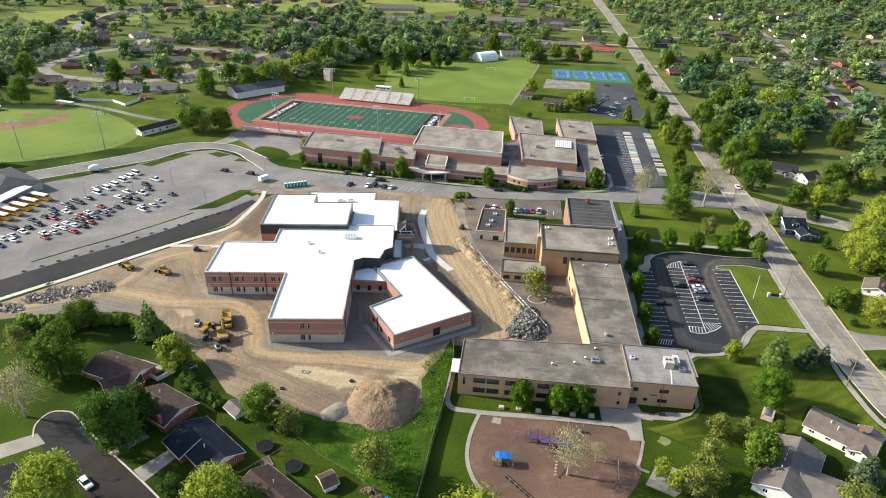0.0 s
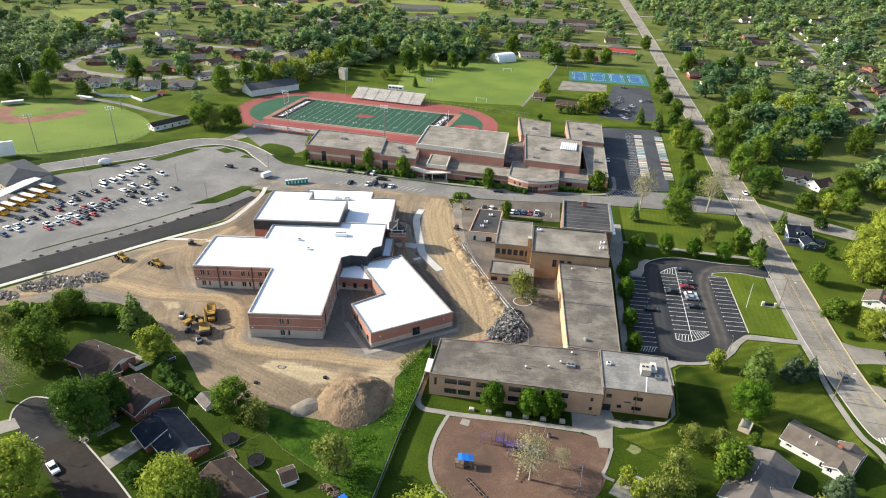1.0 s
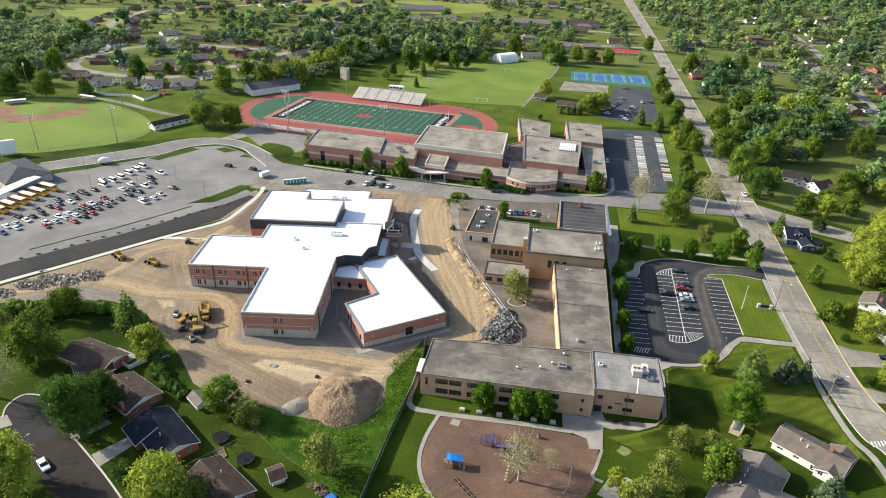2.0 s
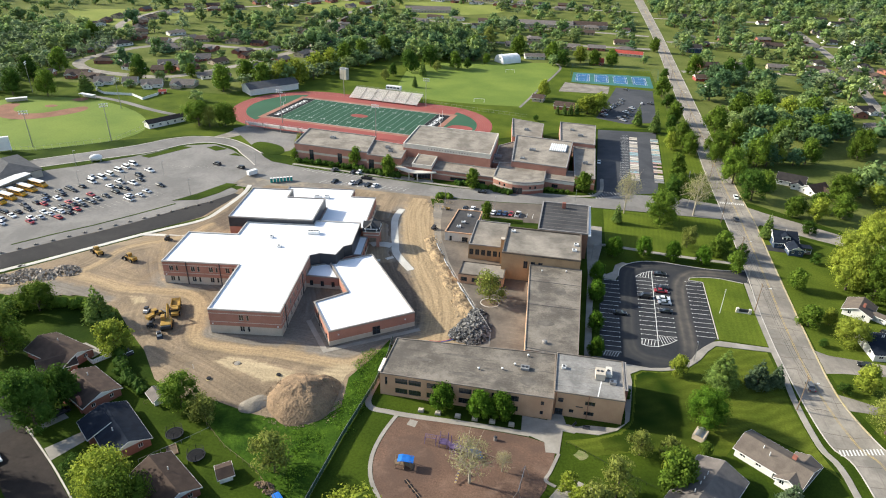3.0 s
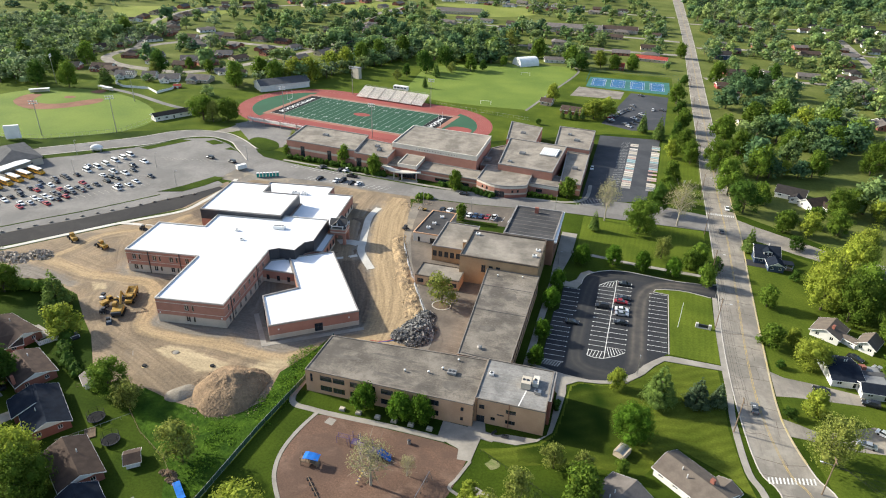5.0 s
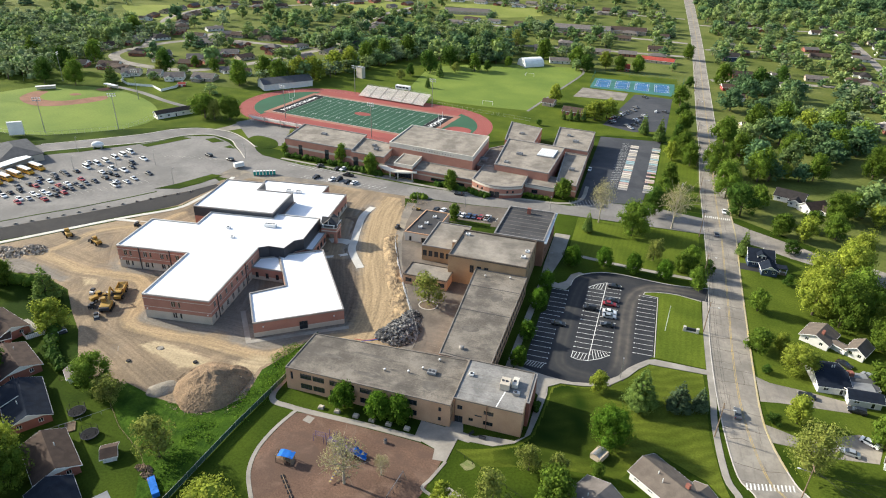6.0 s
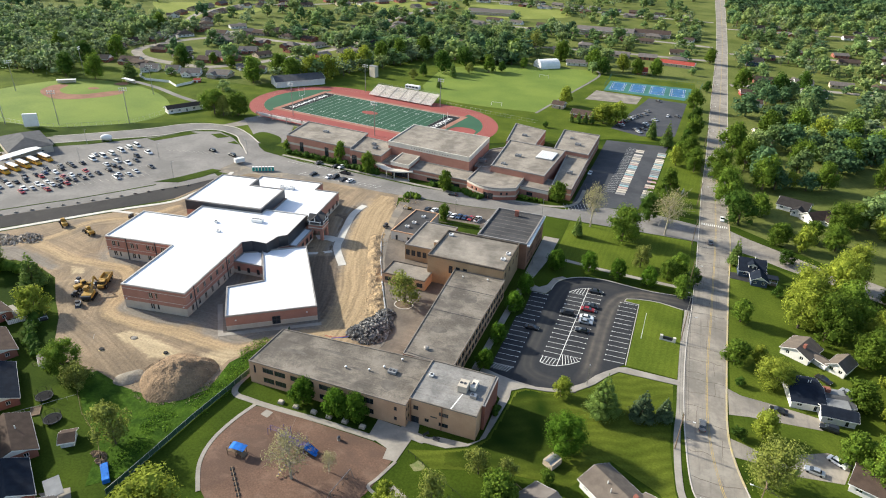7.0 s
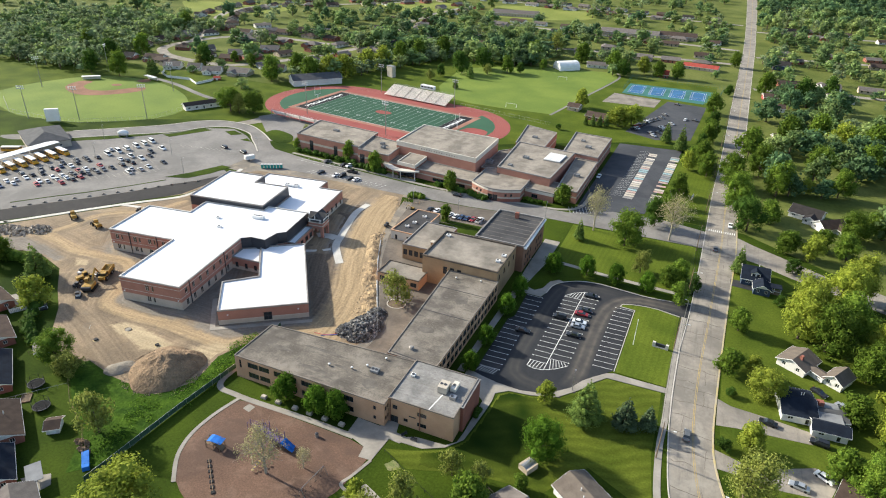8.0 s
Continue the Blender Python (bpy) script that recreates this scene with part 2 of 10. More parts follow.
def drawn_out(m, tone, across, along, span, amount):
    """Thin weather streaks, long in x."""
    n, k = m.node_tree.nodes, m.node_tree.links
    b = n["Principled BSDF"]
    colour = b.inputs["Base Color"].links[0].from_socket
    co, turned, t, f, mix = n.new("ShaderNodeTexCoord"), n.new("ShaderNodeMapping"), n.new("ShaderNodeTexNoise"), n.new("ShaderNodeMapRange"), n.new("ShaderNodeMix")
    turned.inputs["Scale"].default_value = (along, across, 1)
    t.inputs["Scale"].default_value, t.inputs["Detail"].default_value, t.inputs["Roughness"].default_value = 1.0, 8, 0.7
    f.inputs["From Min"].default_value, f.inputs["From Max"].default_value = span
    f.inputs["To Max"].default_value = amount
    mix.data_type = "RGBA"
    mix.inputs["B"].default_value = (*tone, 1)
    k.new(co.outputs["Object"], turned.inputs["Vector"]), k.new(turned.outputs["Vector"], t.inputs["Vector"])
    k.new(t.outputs["Fac"], f.inputs["Value"]), k.new(f.outputs["Result"], mix.inputs["Factor"])
    k.new(colour, mix.inputs["A"]), k.new(mix.outputs["Result"], b.inputs["Base Color"])


drawn_out(M["roof_gravel"], (0.070, 0.062, 0.054), 0.9, 0.16, (0.54, 0.66), 0.6)
drawn_out(M["roof_gravel"], (0.270, 0.240, 0.200), 1.6, 0.5, (0.58, 0.68), 0.5)
drawn_out(M["roof_weathered"], (0.34, 0.33, 0.31), 1.4, 0.22, (0.56, 0.68), 0.6)
drawn_out(M["road"], (0.125, 0.115, 0.10), 0.03, 0.75, (0.53, 0.66), 0.5)
M["lot_asphalt"] = mat("lot_asphalt", (0.052, 0.055, 0.062), (0.071, 0.073, 0.078), 0.05, fine=1.0, fine_amount=0.14)
soil(M["lot_asphalt"], (0.084, 0.084, 0.086), (0.044, 0.046, 0.052), 0.035, 0.4)
soil(M["asphalt"], (0.055, 0.055, 0.056), (0.025, 0.026, 0.030), 0.035, 0.4)
soil(M["fresh_asphalt"], (0.046, 0.043, 0.041), (0.022, 0.021, 0.022), 0.04, 0.5)
soil(M["road"], (0.335, 0.304, 0.256), (0.165, 0.150, 0.128), 0.06, 0.3)
soil(M["old_asphalt"], (0.24, 0.225, 0.205), (0.148, 0.14, 0.13), 0.03, 0.4)


def striped(name, base, second, width, turn, deep=0.04, bend=0.6):
    """Mown grass in alternating bands."""
    m = mat(name, base, second, 0.06, fine=1.6, fine_amount=0.34, bump=0.04, bump_scale=3.0, spec=0.04)
    n, k = m.node_tree.nodes, m.node_tree.links
    b = n["Principled BSDF"]
    old = b.inputs["Base Color"].links[0].from_socket
    co, turned, wave = n.new("ShaderNodeTexCoord"), n.new("ShaderNodeMapping"), n.new("ShaderNodeTexWave")
    turned.inputs["Rotation"].default_value = (0, 0, radians(turn))
    wave.wave_profile = "SIN"
    wave.inputs["Scale"].default_value, wave.inputs["Distortion"].default_value = 0.314 / width, bend
    k.new(co.outputs["Object"], turned.inputs["Vector"]), k.new(turned.outputs["Vector"], wave.inputs["Vector"])
    span = n.new("ShaderNodeMapRange")
    span.inputs["To Min"].default_value, span.inputs["To Max"].default_value = 1 - deep, 1 + deep
    k.new(wave.outputs["Fac"], span.inputs["Value"])
    mul = n.new("ShaderNodeVectorMath")
    mul.operation = "SCALE"
    k.new(old, mul.inputs[0]), k.new(span.outputs["Result"], mul.inputs["Scale"])
    k.new(mul.outputs["Vector"], b.inputs["Base Color"])
    return m


M["striped_grass"] = striped("striped_grass", (0.100, 0.130, 0.016), (0.062, 0.090, 0.011), 1.9, 3, 0.045, 1.6)
M["streaked_grass"] = striped("streaked_grass", (0.102, 0.124, 0.016), (0.054, 0.076, 0.009), 3.2, 62, 0.13, 6.0)


# ---------------------------------------------------------------- tools
import itertools

from mathutils import geometry


def thing(name, label, category, at=(0, 0, 0), turn=0.0, group="", kind=""):
    ob = new(name)
    ob.matrix_basis = pose(*at, 0, 0, turn)
    return tagged(ob, label, category, group, kind)


def finish(name, bm, material, smooth=False):
    me = bpy.data.meshes.new(name)
    bm.normal_update()
    bm.to_mesh(me)
    bm.free()
    me.materials.append(material)
    if smooth:
        me.polygons.foreach_set("use_smooth", [True] * len(me.polygons))
    return me


def part(name, bm, material, parent, label="", smooth=False):
    ob = new(name, finish(name, bm, material, smooth) if isinstance(bm, bmesh.types.BMesh) else bm)
    ob.parent = parent
    return tagged(ob, label)


def structure(name, bm, material, label, category, kind="structure", smooth=False):
    return tagged(new(name, finish(name, bm, material, smooth)), label, category, "", kind)


def add_box(bm, x0, y0, z0, x1, y1, z1, m=None, bottom=True):
    v = [bm.verts.new(p) for p in ((x0, y0, z0), (x1, y0, z0), (x1, y1, z0), (x0, y1, z0), (x0, y0, z1), (x1, y0, z1), (x1, y1, z1), (x0, y1, z1))]
    if m is not None:
        for w in v:
            w.co = m @ w.co
    for f in ((4, 5, 6, 7), (0, 1, 5, 4), (1, 2, 6, 5), (2, 3, 7, 6), (3, 0, 4, 7)) + (((3, 2, 1, 0),) if bottom else ()):
        bm.faces.new([v[i] for i in f])
    return v


def box(x0, y0, z0, x1, y1, z1, m=None, bevel=0.0):
    bm = bmesh.new()
    add_box(bm, x0, y0, z0, x1, y1, z1, m)
    if bevel:
        bmesh.ops.bevel(bm, geom=bm.edges[:], offset=bevel, segments=2, affect="EDGES", profile=0.5)
    return bm


def add_tube(bm, a, b, r0, r1=None, sides=8, cap=True):
    a, b = Vector(a), Vector(b)
    r1 = r0 if r1 is None else r1
    way = (b - a).normalized()
    side = way.cross(Vector((0, 0, 1)) if abs(way.z) < 0.9 else Vector((1, 0, 0))).normalized()
    up = way.cross(side)
    rings = []
    for c, r in ((a, r0), (b, r1)):
        rings.append([bm.verts.new(c + (side * math.cos(s) + up * math.sin(s)) * r) for s in (math.tau * i / sides for i in range(sides))])
    for i in range(sides):
        j = (i + 1) % sides
        bm.faces.new((rings[0][j], rings[0][i], rings[1][i], rings[1][j]))
    if cap:
        bm.faces.new(rings[1])
        bm.faces.new(rings[0][::-1])


def tube(a, b, r0, r1=None, sides=8):
    bm = bmesh.new()
    add_tube(bm, a, b, r0, r1, sides)
    return bm


def ccw(pts):
    area = sum(a[0] * b[1] - b[0] * a[1] for a, b in zip(pts, pts[1:] + pts[:1]))
    return list(pts) if area > 0 else list(pts)[::-1]


def add_sheet(bm, pts, z):
    """A flat face of any outline."""
    n = len(pts)
    co, _, faces, *_ = geometry.delaunay_2d_cdt([Vector(p) for p in pts], [(i, (i + 1) % n) for i in range(n)], [], 1, 1e-5)
    v = [bm.verts.new((*p, z)) for p in co]
    for f in faces:
        bm.faces.new([v[i] for i in f])
    return v[:n]


def add_slab(bm, pts, z0, z1):
    pts = ccw(pts)
    top = add_sheet(bm, pts, z1)
    low = [bm.verts.new((x, y, z0)) for x, y in pts]
    for i in range(len(pts)):
        j = (i + 1) % len(pts)
        bm.faces.new((low[i], low[j], top[j], top[i]))


def slab(pts, z0, z1):
    bm = bmesh.new()
    add_slab(bm, pts, z0, z1)
    return bm


def curve(pts, steps=6, closed=False):
    """A smooth line through the points (Catmull-Rom)."""
    n, out = len(pts), []
    for i in range(n if closed else n - 1):
        p = [Vector(pts[(i + k) % n] if closed else pts[min(max(i + k, 0), n - 1)]) for k in (-1, 0, 1, 2)]
        for s in range(steps):
            t = s / steps
            out.append(tuple(0.5 * (2 * p[1] + (p[2] - p[0]) * t + (2 * p[0] - 5 * p[1] + 4 * p[2] - p[3]) * t * t + (3 * p[1] - p[0] - 3 * p[2] + p[3]) * t ** 3)))
    return out if closed else out + [tuple(pts[-1])]


def beside(pts, off, closed=False):
    """The line that runs off metres to the left of pts."""
    out, n = [], len(pts)
    for i in range(n):
        a = Vector(pts[(i - 1) % n] if closed or i else pts[0])
        b = Vector(pts[(i + 1) % n] if closed or i < n - 1 else pts[-1])
        c = Vector(pts[i])
        d1, d2 = (c - a), (b - c)
        d1 = d1.normalized() if d1.length > 1e-6 else d2.normalized()
        d2 = d2.normalized() if d2.length > 1e-6 else d1
        n1, n2 = Vector((-d1.y, d1.x)), Vector((-d2.y, d2.x))
        m = (n1 + n2)
        m = m / max(m.dot(n1), 0.35)
        out.append(tuple(c + m * off))
    return out


def add_strip(bm, pts, off0, off1, z0, z1, closed=False):
    a, b = beside(pts, off0, closed), beside(pts, off1, closed)
    n = len(pts)
    va = [(bm.verts.new((*p, z0)), bm.verts.new((*p, z1))) for p in a]
    vb = [(bm.verts.new((*p, z0)), bm.verts.new((*p, z1))) for p in b]
    for i in range(n if closed else n - 1):
        j = (i + 1) % n
        bm.faces.new((va[i][1], vb[i][1], vb[j][1], va[j][1]))
        bm.faces.new((va[i][0], va[i][1], va[j][1], va[j][0]))
        bm.faces.new((vb[i][1], vb[i][0], vb[j][0], vb[j][1]))


def strip(pts, off0, off1, z0, z1, closed=False):
    bm = bmesh.new()
    add_strip(bm, pts, off0, off1, z0, z1, closed)
    bmesh.ops.recalc_face_normals(bm, faces=bm.faces[:])
    return bm


def at(origin, turn, u, v):
    c, s = math.cos(radians(turn)), math.sin(radians(turn))
    return (origin[0] + u * c - v * s, origin[1] + u * s + v * c)


# a wall with real openings, panes set back in them
pane_cache = {}


def window_parts(root, w, h, m, bars=(2, 1), frame_material=None, pane_material=None, name="window"):
    key = (round(w, 2), round(h, 2), bars, frame_material and frame_material.name, pane_material and pane_material.name)
    if key not in pane_cache:
        bm, t = bmesh.new(), 0.09
        for x0, x1, z0, z1 in [(0, w, 0, t), (0, w, h - t, h), (0, t, t, h - t), (w - t, w, t, h - t)] + [
                (w * i / bars[0] - t / 2, w * i / bars[0] + t / 2, t, h - t) for i in range(1, bars[0])] + [
                (t, w - t, h * i / bars[1] - t / 2, h * i / bars[1] + t / 2) for i in range(1, bars[1])]:
            add_box(bm, x0, 0.10, z0, x1, 0.2, z1)
        fr = finish("frame", bm, frame_material or M["panel"])
        gl = finish("pane", box(0.03, 0.14, 0.03, w - 0.03, 0.17, h - 0.03), pane_material or M["glass"])
        pane_cache[key] = fr, gl
    fr, gl = pane_cache[key]
    f = part(name, fr, None, root)
    f.matrix_basis = m
    g = part("pane", gl, None, f)
    return f


def add_facade(bm, a, b, z0, z1, holes, depth=0.25):
    """The outer face of a wall from a to b, cut by holes (u0, u1, z0, z1), with their reveals."""
    a, b = Vector(a), Vector(b)
    d = (b - a)
    length = d.length
    d = d / length
    inward = Vector((-d.y, d.x))
    hs = [h for h in holes if h[3] > z0 + 1e-3 and h[2] < z1 - 1e-3]
    us = sorted({0.0, length, *(min(max(u, 0), length) for h in hs for u in h[:2])})
    zs = sorted({z0, z1, *(min(max(z, z0), z1) for h in hs for z in h[2:4])})
    P = lambda u, z, k=0.0: bm.verts.new((a.x + d.x * u + inward.x * k, a.y + d.y * u + inward.y * k, z))  # noqa: E731
    cut = lambda u, z: any(h[0] < u < h[1] and h[2] < z < h[3] for h in hs)  # noqa: E731
    for z, zz in zip(zs, zs[1:]):
        run = None
        for u, uu in zip(us, us[1:]):
            if cut((u + uu) / 2, (z + zz) / 2):
                if run is not None:
                    bm.faces.new((P(run, z), P(u, z), P(u, zz), P(run, zz)))
                run = None
            elif run is None:
                run = u
        if run is not None:
            bm.faces.new((P(run, z), P(length, z), P(length, zz), P(run, zz)))
    for u0, u1, h0, h1 in (h[:4] for h in hs):
        lo, hi = max(h0, z0), min(h1, z1)
        bm.faces.new((P(u0, lo), P(u0, hi), P(u0, hi, depth), P(u0, lo, depth)))
        bm.faces.new((P(u1, hi), P(u1, lo), P(u1, lo, depth), P(u1, hi, depth)))
        if h0 >= z0:
            bm.faces.new((P(u1, h0), P(u0, h0), P(u0, h0, depth), P(u1, h0, depth)))
        if h1 <= z1:
            bm.faces.new((P(u0, h1), P(u1, h1), P(u1, h1, depth), P(u0, h1, depth)))


def row(length, count, w, z0, z1, start=None, end=None, bars=(2, 1)):
    """count openings of width w spread evenly along a wall."""
    start = 0.0 if start is None else start
    end = length if end is None else end
    step = (end - start) / count
    return [(start + step * (i + 0.5) - w / 2, start + step * (i + 0.5) + w / 2, z0, z1, bars) for i in range(count)]


def block(root, pts, height, zones, roof, openings=None, parapet=0.5, rim=0.28, coping=None, base=0.0, lines=(), frame_material=None, pane_material=None, roof_name="roof"):
    """One volume of a building: facades by zone (z0, z1, material), windows, roof, parapet with coping."""
    pts = ccw(pts)
    openings = openings or {}
    n = len(pts)
    for z0, z1, material in zones:
        bm = bmesh.new()
        for i in range(n):
            add_facade(bm, pts[i], pts[(i + 1) % n], z0, z1, openings.get(i, ()))
        part("wall", bm, material, root)
    inner = beside(pts, rim, True)
    bm = bmesh.new()
    add_sheet(bm, inner, height - parapet)
    part(roof_name, bm, roof, root)
    bm = bmesh.new()
    add_strip(bm, pts, -0.06, rim, height - parapet - 0.05, height + 0.08, True)
    bmesh.ops.recalc_face_normals(bm, faces=bm.faces[:])
    part("coping", bm, coping or M["coping"], root)
    # keep the light out of the hollow under the roof
    bm = bmesh.new()
    add_sheet(bm, inner, base + 0.05)
    for i in range(n):
        j = (i + 1) % n
        a, b = inner[i], inner[j]
        bm.faces.new([bm.verts.new(p) for p in ((*a, base + 0.05), (*b, base + 0.05), (*b, height - parapet - 0.1), (*a, height - parapet - 0.1))])
    part("inner_wall", bm, M["dark"], root)
    for z, h, material in lines:
        bm = bmesh.new()
        for i in range(n):
            add_facade(bm, *[tuple(p) for p in (beside(pts, -0.05, True)[i], beside(pts, -0.05, True)[(i + 1) % n])], z, z + h, openings.get(i, ()), 0.04)
        part("band", bm, material, root)
    for i, holes in openings.items():
        a, b = Vector(pts[i]), Vector(pts[(i + 1) % n])
        d = (b - a).normalized()
        turn = Matrix(((d.x, -d.y, 0, 0), (d.y, d.x, 0, 0), (0, 0, 1, 0), (0, 0, 0, 1)))
        for h in holes:
            p = a + d * h[0]
            window_parts(root, h[1] - h[0], h[3] - h[2], Matrix.Translation((p.x, p.y, h[2])) @ turn, h[4] if len(h) > 4 else (2, 1), frame_material, pane_material)


def length(pts, i):
    pts = ccw(pts)
    return (Vector(pts[(i + 1) % len(pts)]) - Vector(pts[i])).length


# ---------------------------------------------------------------- ground
bm = bmesh.new()
rim_far = 2600.0
xs = [-rim_far] + [-900 + 60 * i for i in range(31)] + [rim_far]
ys = [-rim_far] + [-120 + 60 * i for i in range(30)] + [rim_far]
grid = [[bm.verts.new((x, y, 0.0)) for x in xs] for y in ys]
for j in range(len(ys) - 1):
    for i in range(len(xs) - 1):
        bm.faces.new((grid[j][i], grid[j][i + 1], grid[j + 1][i + 1], grid[j + 1][i]))
structure("ground", bm, M["grass"], "mown green lawns and fields running to the horizon", "grass")

# grass of the far lawns, its colour paled to stand in for haze
M["hazed_lawn"] = mat("hazed_lawn", (0.135, 0.150, 0.042), (0.078, 0.100, 0.022), 0.03, fine=0.5, fine_amount=0.3, spec=0.04)
M["garden_lawn"] = mat("garden_lawn", (0.090, 0.118, 0.015), (0.050, 0.076, 0.009), 0.06, fine=1.4, fine_amount=0.35, bump=0.05, bump_scale=3.0, spec=0.04)
structure("lawn_1", slab([(-2600, 440), (-205, 440), (-160, 560), (-130, 612), (104, 612), (104, 326), (126, 326), (175, 292), (2600, 150), (2600, 2600), (-2600, 2600)], -0.05, 0.012), M["hazed_lawn"], "pale lawns between the houses of the town, haze painted in", "grass")
structure("lawn_3", slab([(-600, 300), (-262, 300), (-215, 330), (-175, 352), (-126, 334), (-100, 330), (-100, 360), (-30, 375), (60, 430), (104, 440), (104, 612), (-130, 612), (-160, 560), (-205, 440), (-600, 440)], -0.05, 0.013), M["garden_lawn"], "fresh green lawns round the playing fields", "grass")
structure("lawn_2", slab([(130, 150), (126.5, 168), (122, 184), (120.8, 200), (121, 235), (122, 275), (123, 298), (140, 291), (200, 262), (200, 150)], -0.05, 0.014), M["garden_lawn"], "fresh green garden lawns beyond the street", "grass")

# main street, running away past the school
WEST = [(113.5, 60), (116.5, 120), (115.8, 155), (111.5, 164), (109.4, 180), (108.3, 200), (108.2, 225), (109.4, 250), (110.2, 280), (110.8, 318), (111.5, 370), (113.5, 430), (116, 550), (120, 715), (123, 900), (124, 1300), (124, 2000)]
EAST = [(129.5, 60), (131.5, 120), (128.8, 157), (124.5, 166), (121, 178), (119.6, 190), (119.8, 210), (120.6, 238), (121.7, 270), (123.2, 305), (123.2, 345), (124.4, 400), (126.8, 520), (130.2, 680), (134, 870), (139, 1300), (143, 2000)]
wl, el = curve(WEST, 6), curve(EAST, 6)
bm = bmesh.new()
vw, ve = [bm.verts.new((*p, 0.03)) for p in wl], [bm.verts.new((*p, 0.03)) for p in el]
for i in range(len(wl) - 1):
    bm.faces.new((vw[i], ve[i], ve[i + 1], vw[i + 1]))
structure("road", bm, M["road"], "worn grey concrete two-lane street with dark cracks", "road")
mid = [((a[0] + b[0]) / 2 + 0.6, (a[1] + b[1]) / 2) for a, b in zip(wl, el)]
bm = bmesh.new()
add_strip(bm, mid, 0.12, 0.27, 0.035, 0.05)
add_strip(bm, mid, -0.27, -0.12, 0.035, 0.05)
structure("road_marking", bm, M["yellow_line"], "faded double yellow centre line on the street", "road marking")
structure("kerb_1", strip(wl, -0.1, 0.2, 0.0, 0.14), M["kerb"], "pale concrete kerb along the street", "kerb")
near = [p for p in el if 168 < p[1] < 420]
structure("kerb_7", strip(near, -0.32, 0.14, 0.0, 0.15), mat("kerb_yellow", (0.44, 0.35, 0.15), (0.38, 0.33, 0.24), 0.25, fine=1.5, fine_amount=0.2), "kerb with worn yellow paint", "kerb")
structure("kerb_2", strip(el, -0.2, 0.1, 0.0, 0.14), M["kerb"], "pale concrete kerb along the street", "kerb")


def flat(name, pts, z, material, label, category, smooth_line=0, kind="structure"):
    if smooth_line:
        pts = curve(pts, smooth_line, True)
    return structure(name, slab(pts, -0.05, z), material, label, category, kind)


def path(name, pts, width, z, material, label, category="path", steps=5):
    c = curve(pts, steps) if steps else pts
    return structure(name, strip(c, -width / 2, width / 2, -0.02, z), material, label, category)


# cross street and the drives
flat("cross_street", [(-128, 331), (-115, 321), (-89, 315.5), (-57, 313.4), (-21, 309.6), (7, 310), (29, 311.5), (53, 313), (62, 322.5), (92, 324.5), (111, 320.5), (111, 303.5), (71, 303), (45.6, 302.3), (9.6, 298), (-34, 296.5), (-52.5, 299), (-82, 298.5), (-106, 296.3), (-119, 303), (-122, 314)], 0.045, M["old_asphalt"], "grey asphalt street between the schools", "road")
flat("side_street", [(121.5, 322), (130, 315.5), (142.5, 308), (160, 297), (230, 262), (330, 235), (330, 227), (228, 254), (158, 286), (142.7, 292.5), (131.5, 299), (125, 301.5), (121.5, 296)], 0.045, M["road"], "light grey asphalt side street", "road")
flat("ring_drive", [(-262, 268), (-245, 280), (-234.6, 291), (-216.7, 307), (-198, 325), (-187, 340), (-174, 348), (-155.5, 349), (-140, 341.5), (-126, 331), (-114, 315), (-121, 313), (-128, 321), (-136, 328.5), (-145.5, 337.5), (-161.7, 341), (-174.8, 333), (-184.3, 318), (-209, 297), (-228.6, 280), (-250, 266)], 0.05, M["old_asphalt"], "grey asphalt drive curving round the car park", "road", 3)
flat("car_park_west", [(-300, 190), (-240, 258), (-215, 283), (-206, 290), (-186, 313), (-171, 333), (-158, 339), (-143, 332), (-121, 314.3), (-118.5, 304), (-119.6, 289.4), (-126, 274), (-137.7, 257.6), (-153.9, 234.2), (-172.2, 209), (-230, 140)], 0.055, M["old_asphalt"], "large grey asphalt car park with faded bays", "car park")
flat("new_road", [(-240, 116), (-167.3, 204.3), (-158, 215.6), (-147.6, 227), (-136.8, 241), (-127.5, 255.6), (-119.7, 265.6), (-113.5, 277), (-110.5, 276), (-113, 261), (-114.7, 250), (-121.9, 240.5), (-130.9, 230), (-136.9, 221.3), (-147.7, 208), (-158.5, 195.7), (-230, 106)], 0.06, M["fresh_asphalt"], "freshly laid black asphalt road", "road")
path("kerb_walk", [(-234, 98), (-164, 186.3), (-155.4, 196), (-144, 210.3), (-132.7, 224.5), (-124.5, 234), (-112.8, 247), (-110.3, 259), (-109.4, 277.6), (-111.2, 288)], 2.0, 0.14, M["new_concrete"], "new pale concrete pavement along the black road")
path("walk_spur", [(-130.1, 228.5), (-122, 230), (-107, 231.5)], 1.8, 0.13, M["new_concrete"], "new pale concrete path")

# building site
flat("dirt_ground", [(-232, 96), (-155, 193.5), (-143.3, 208.5), (-132, 222.5), (-112, 246), (-109, 278), (-103, 290), (-62, 296.5), (-23.4, 296), (-15, 272), (-11.3, 253.6), (-3.2, 234), (8.2, 212.4), (16, 198.5), (19, 188), (15, 179), (-11, 180), (-13, 171.5), (-17, 162), (-15, 149), (-20.8, 141.3), (-32.6, 140.3), (-40, 141.4), (-50, 143.6), (-60.5, 143.6), (-71.5, 149), (-82, 160), (-92, 167.6), (-104, 178), (-121, 183), (-141, 179), (-160, 172), (-200, 130)], 0.02, M["dirt"], "bare tan earth of a building site with wheel tracks", "earth")

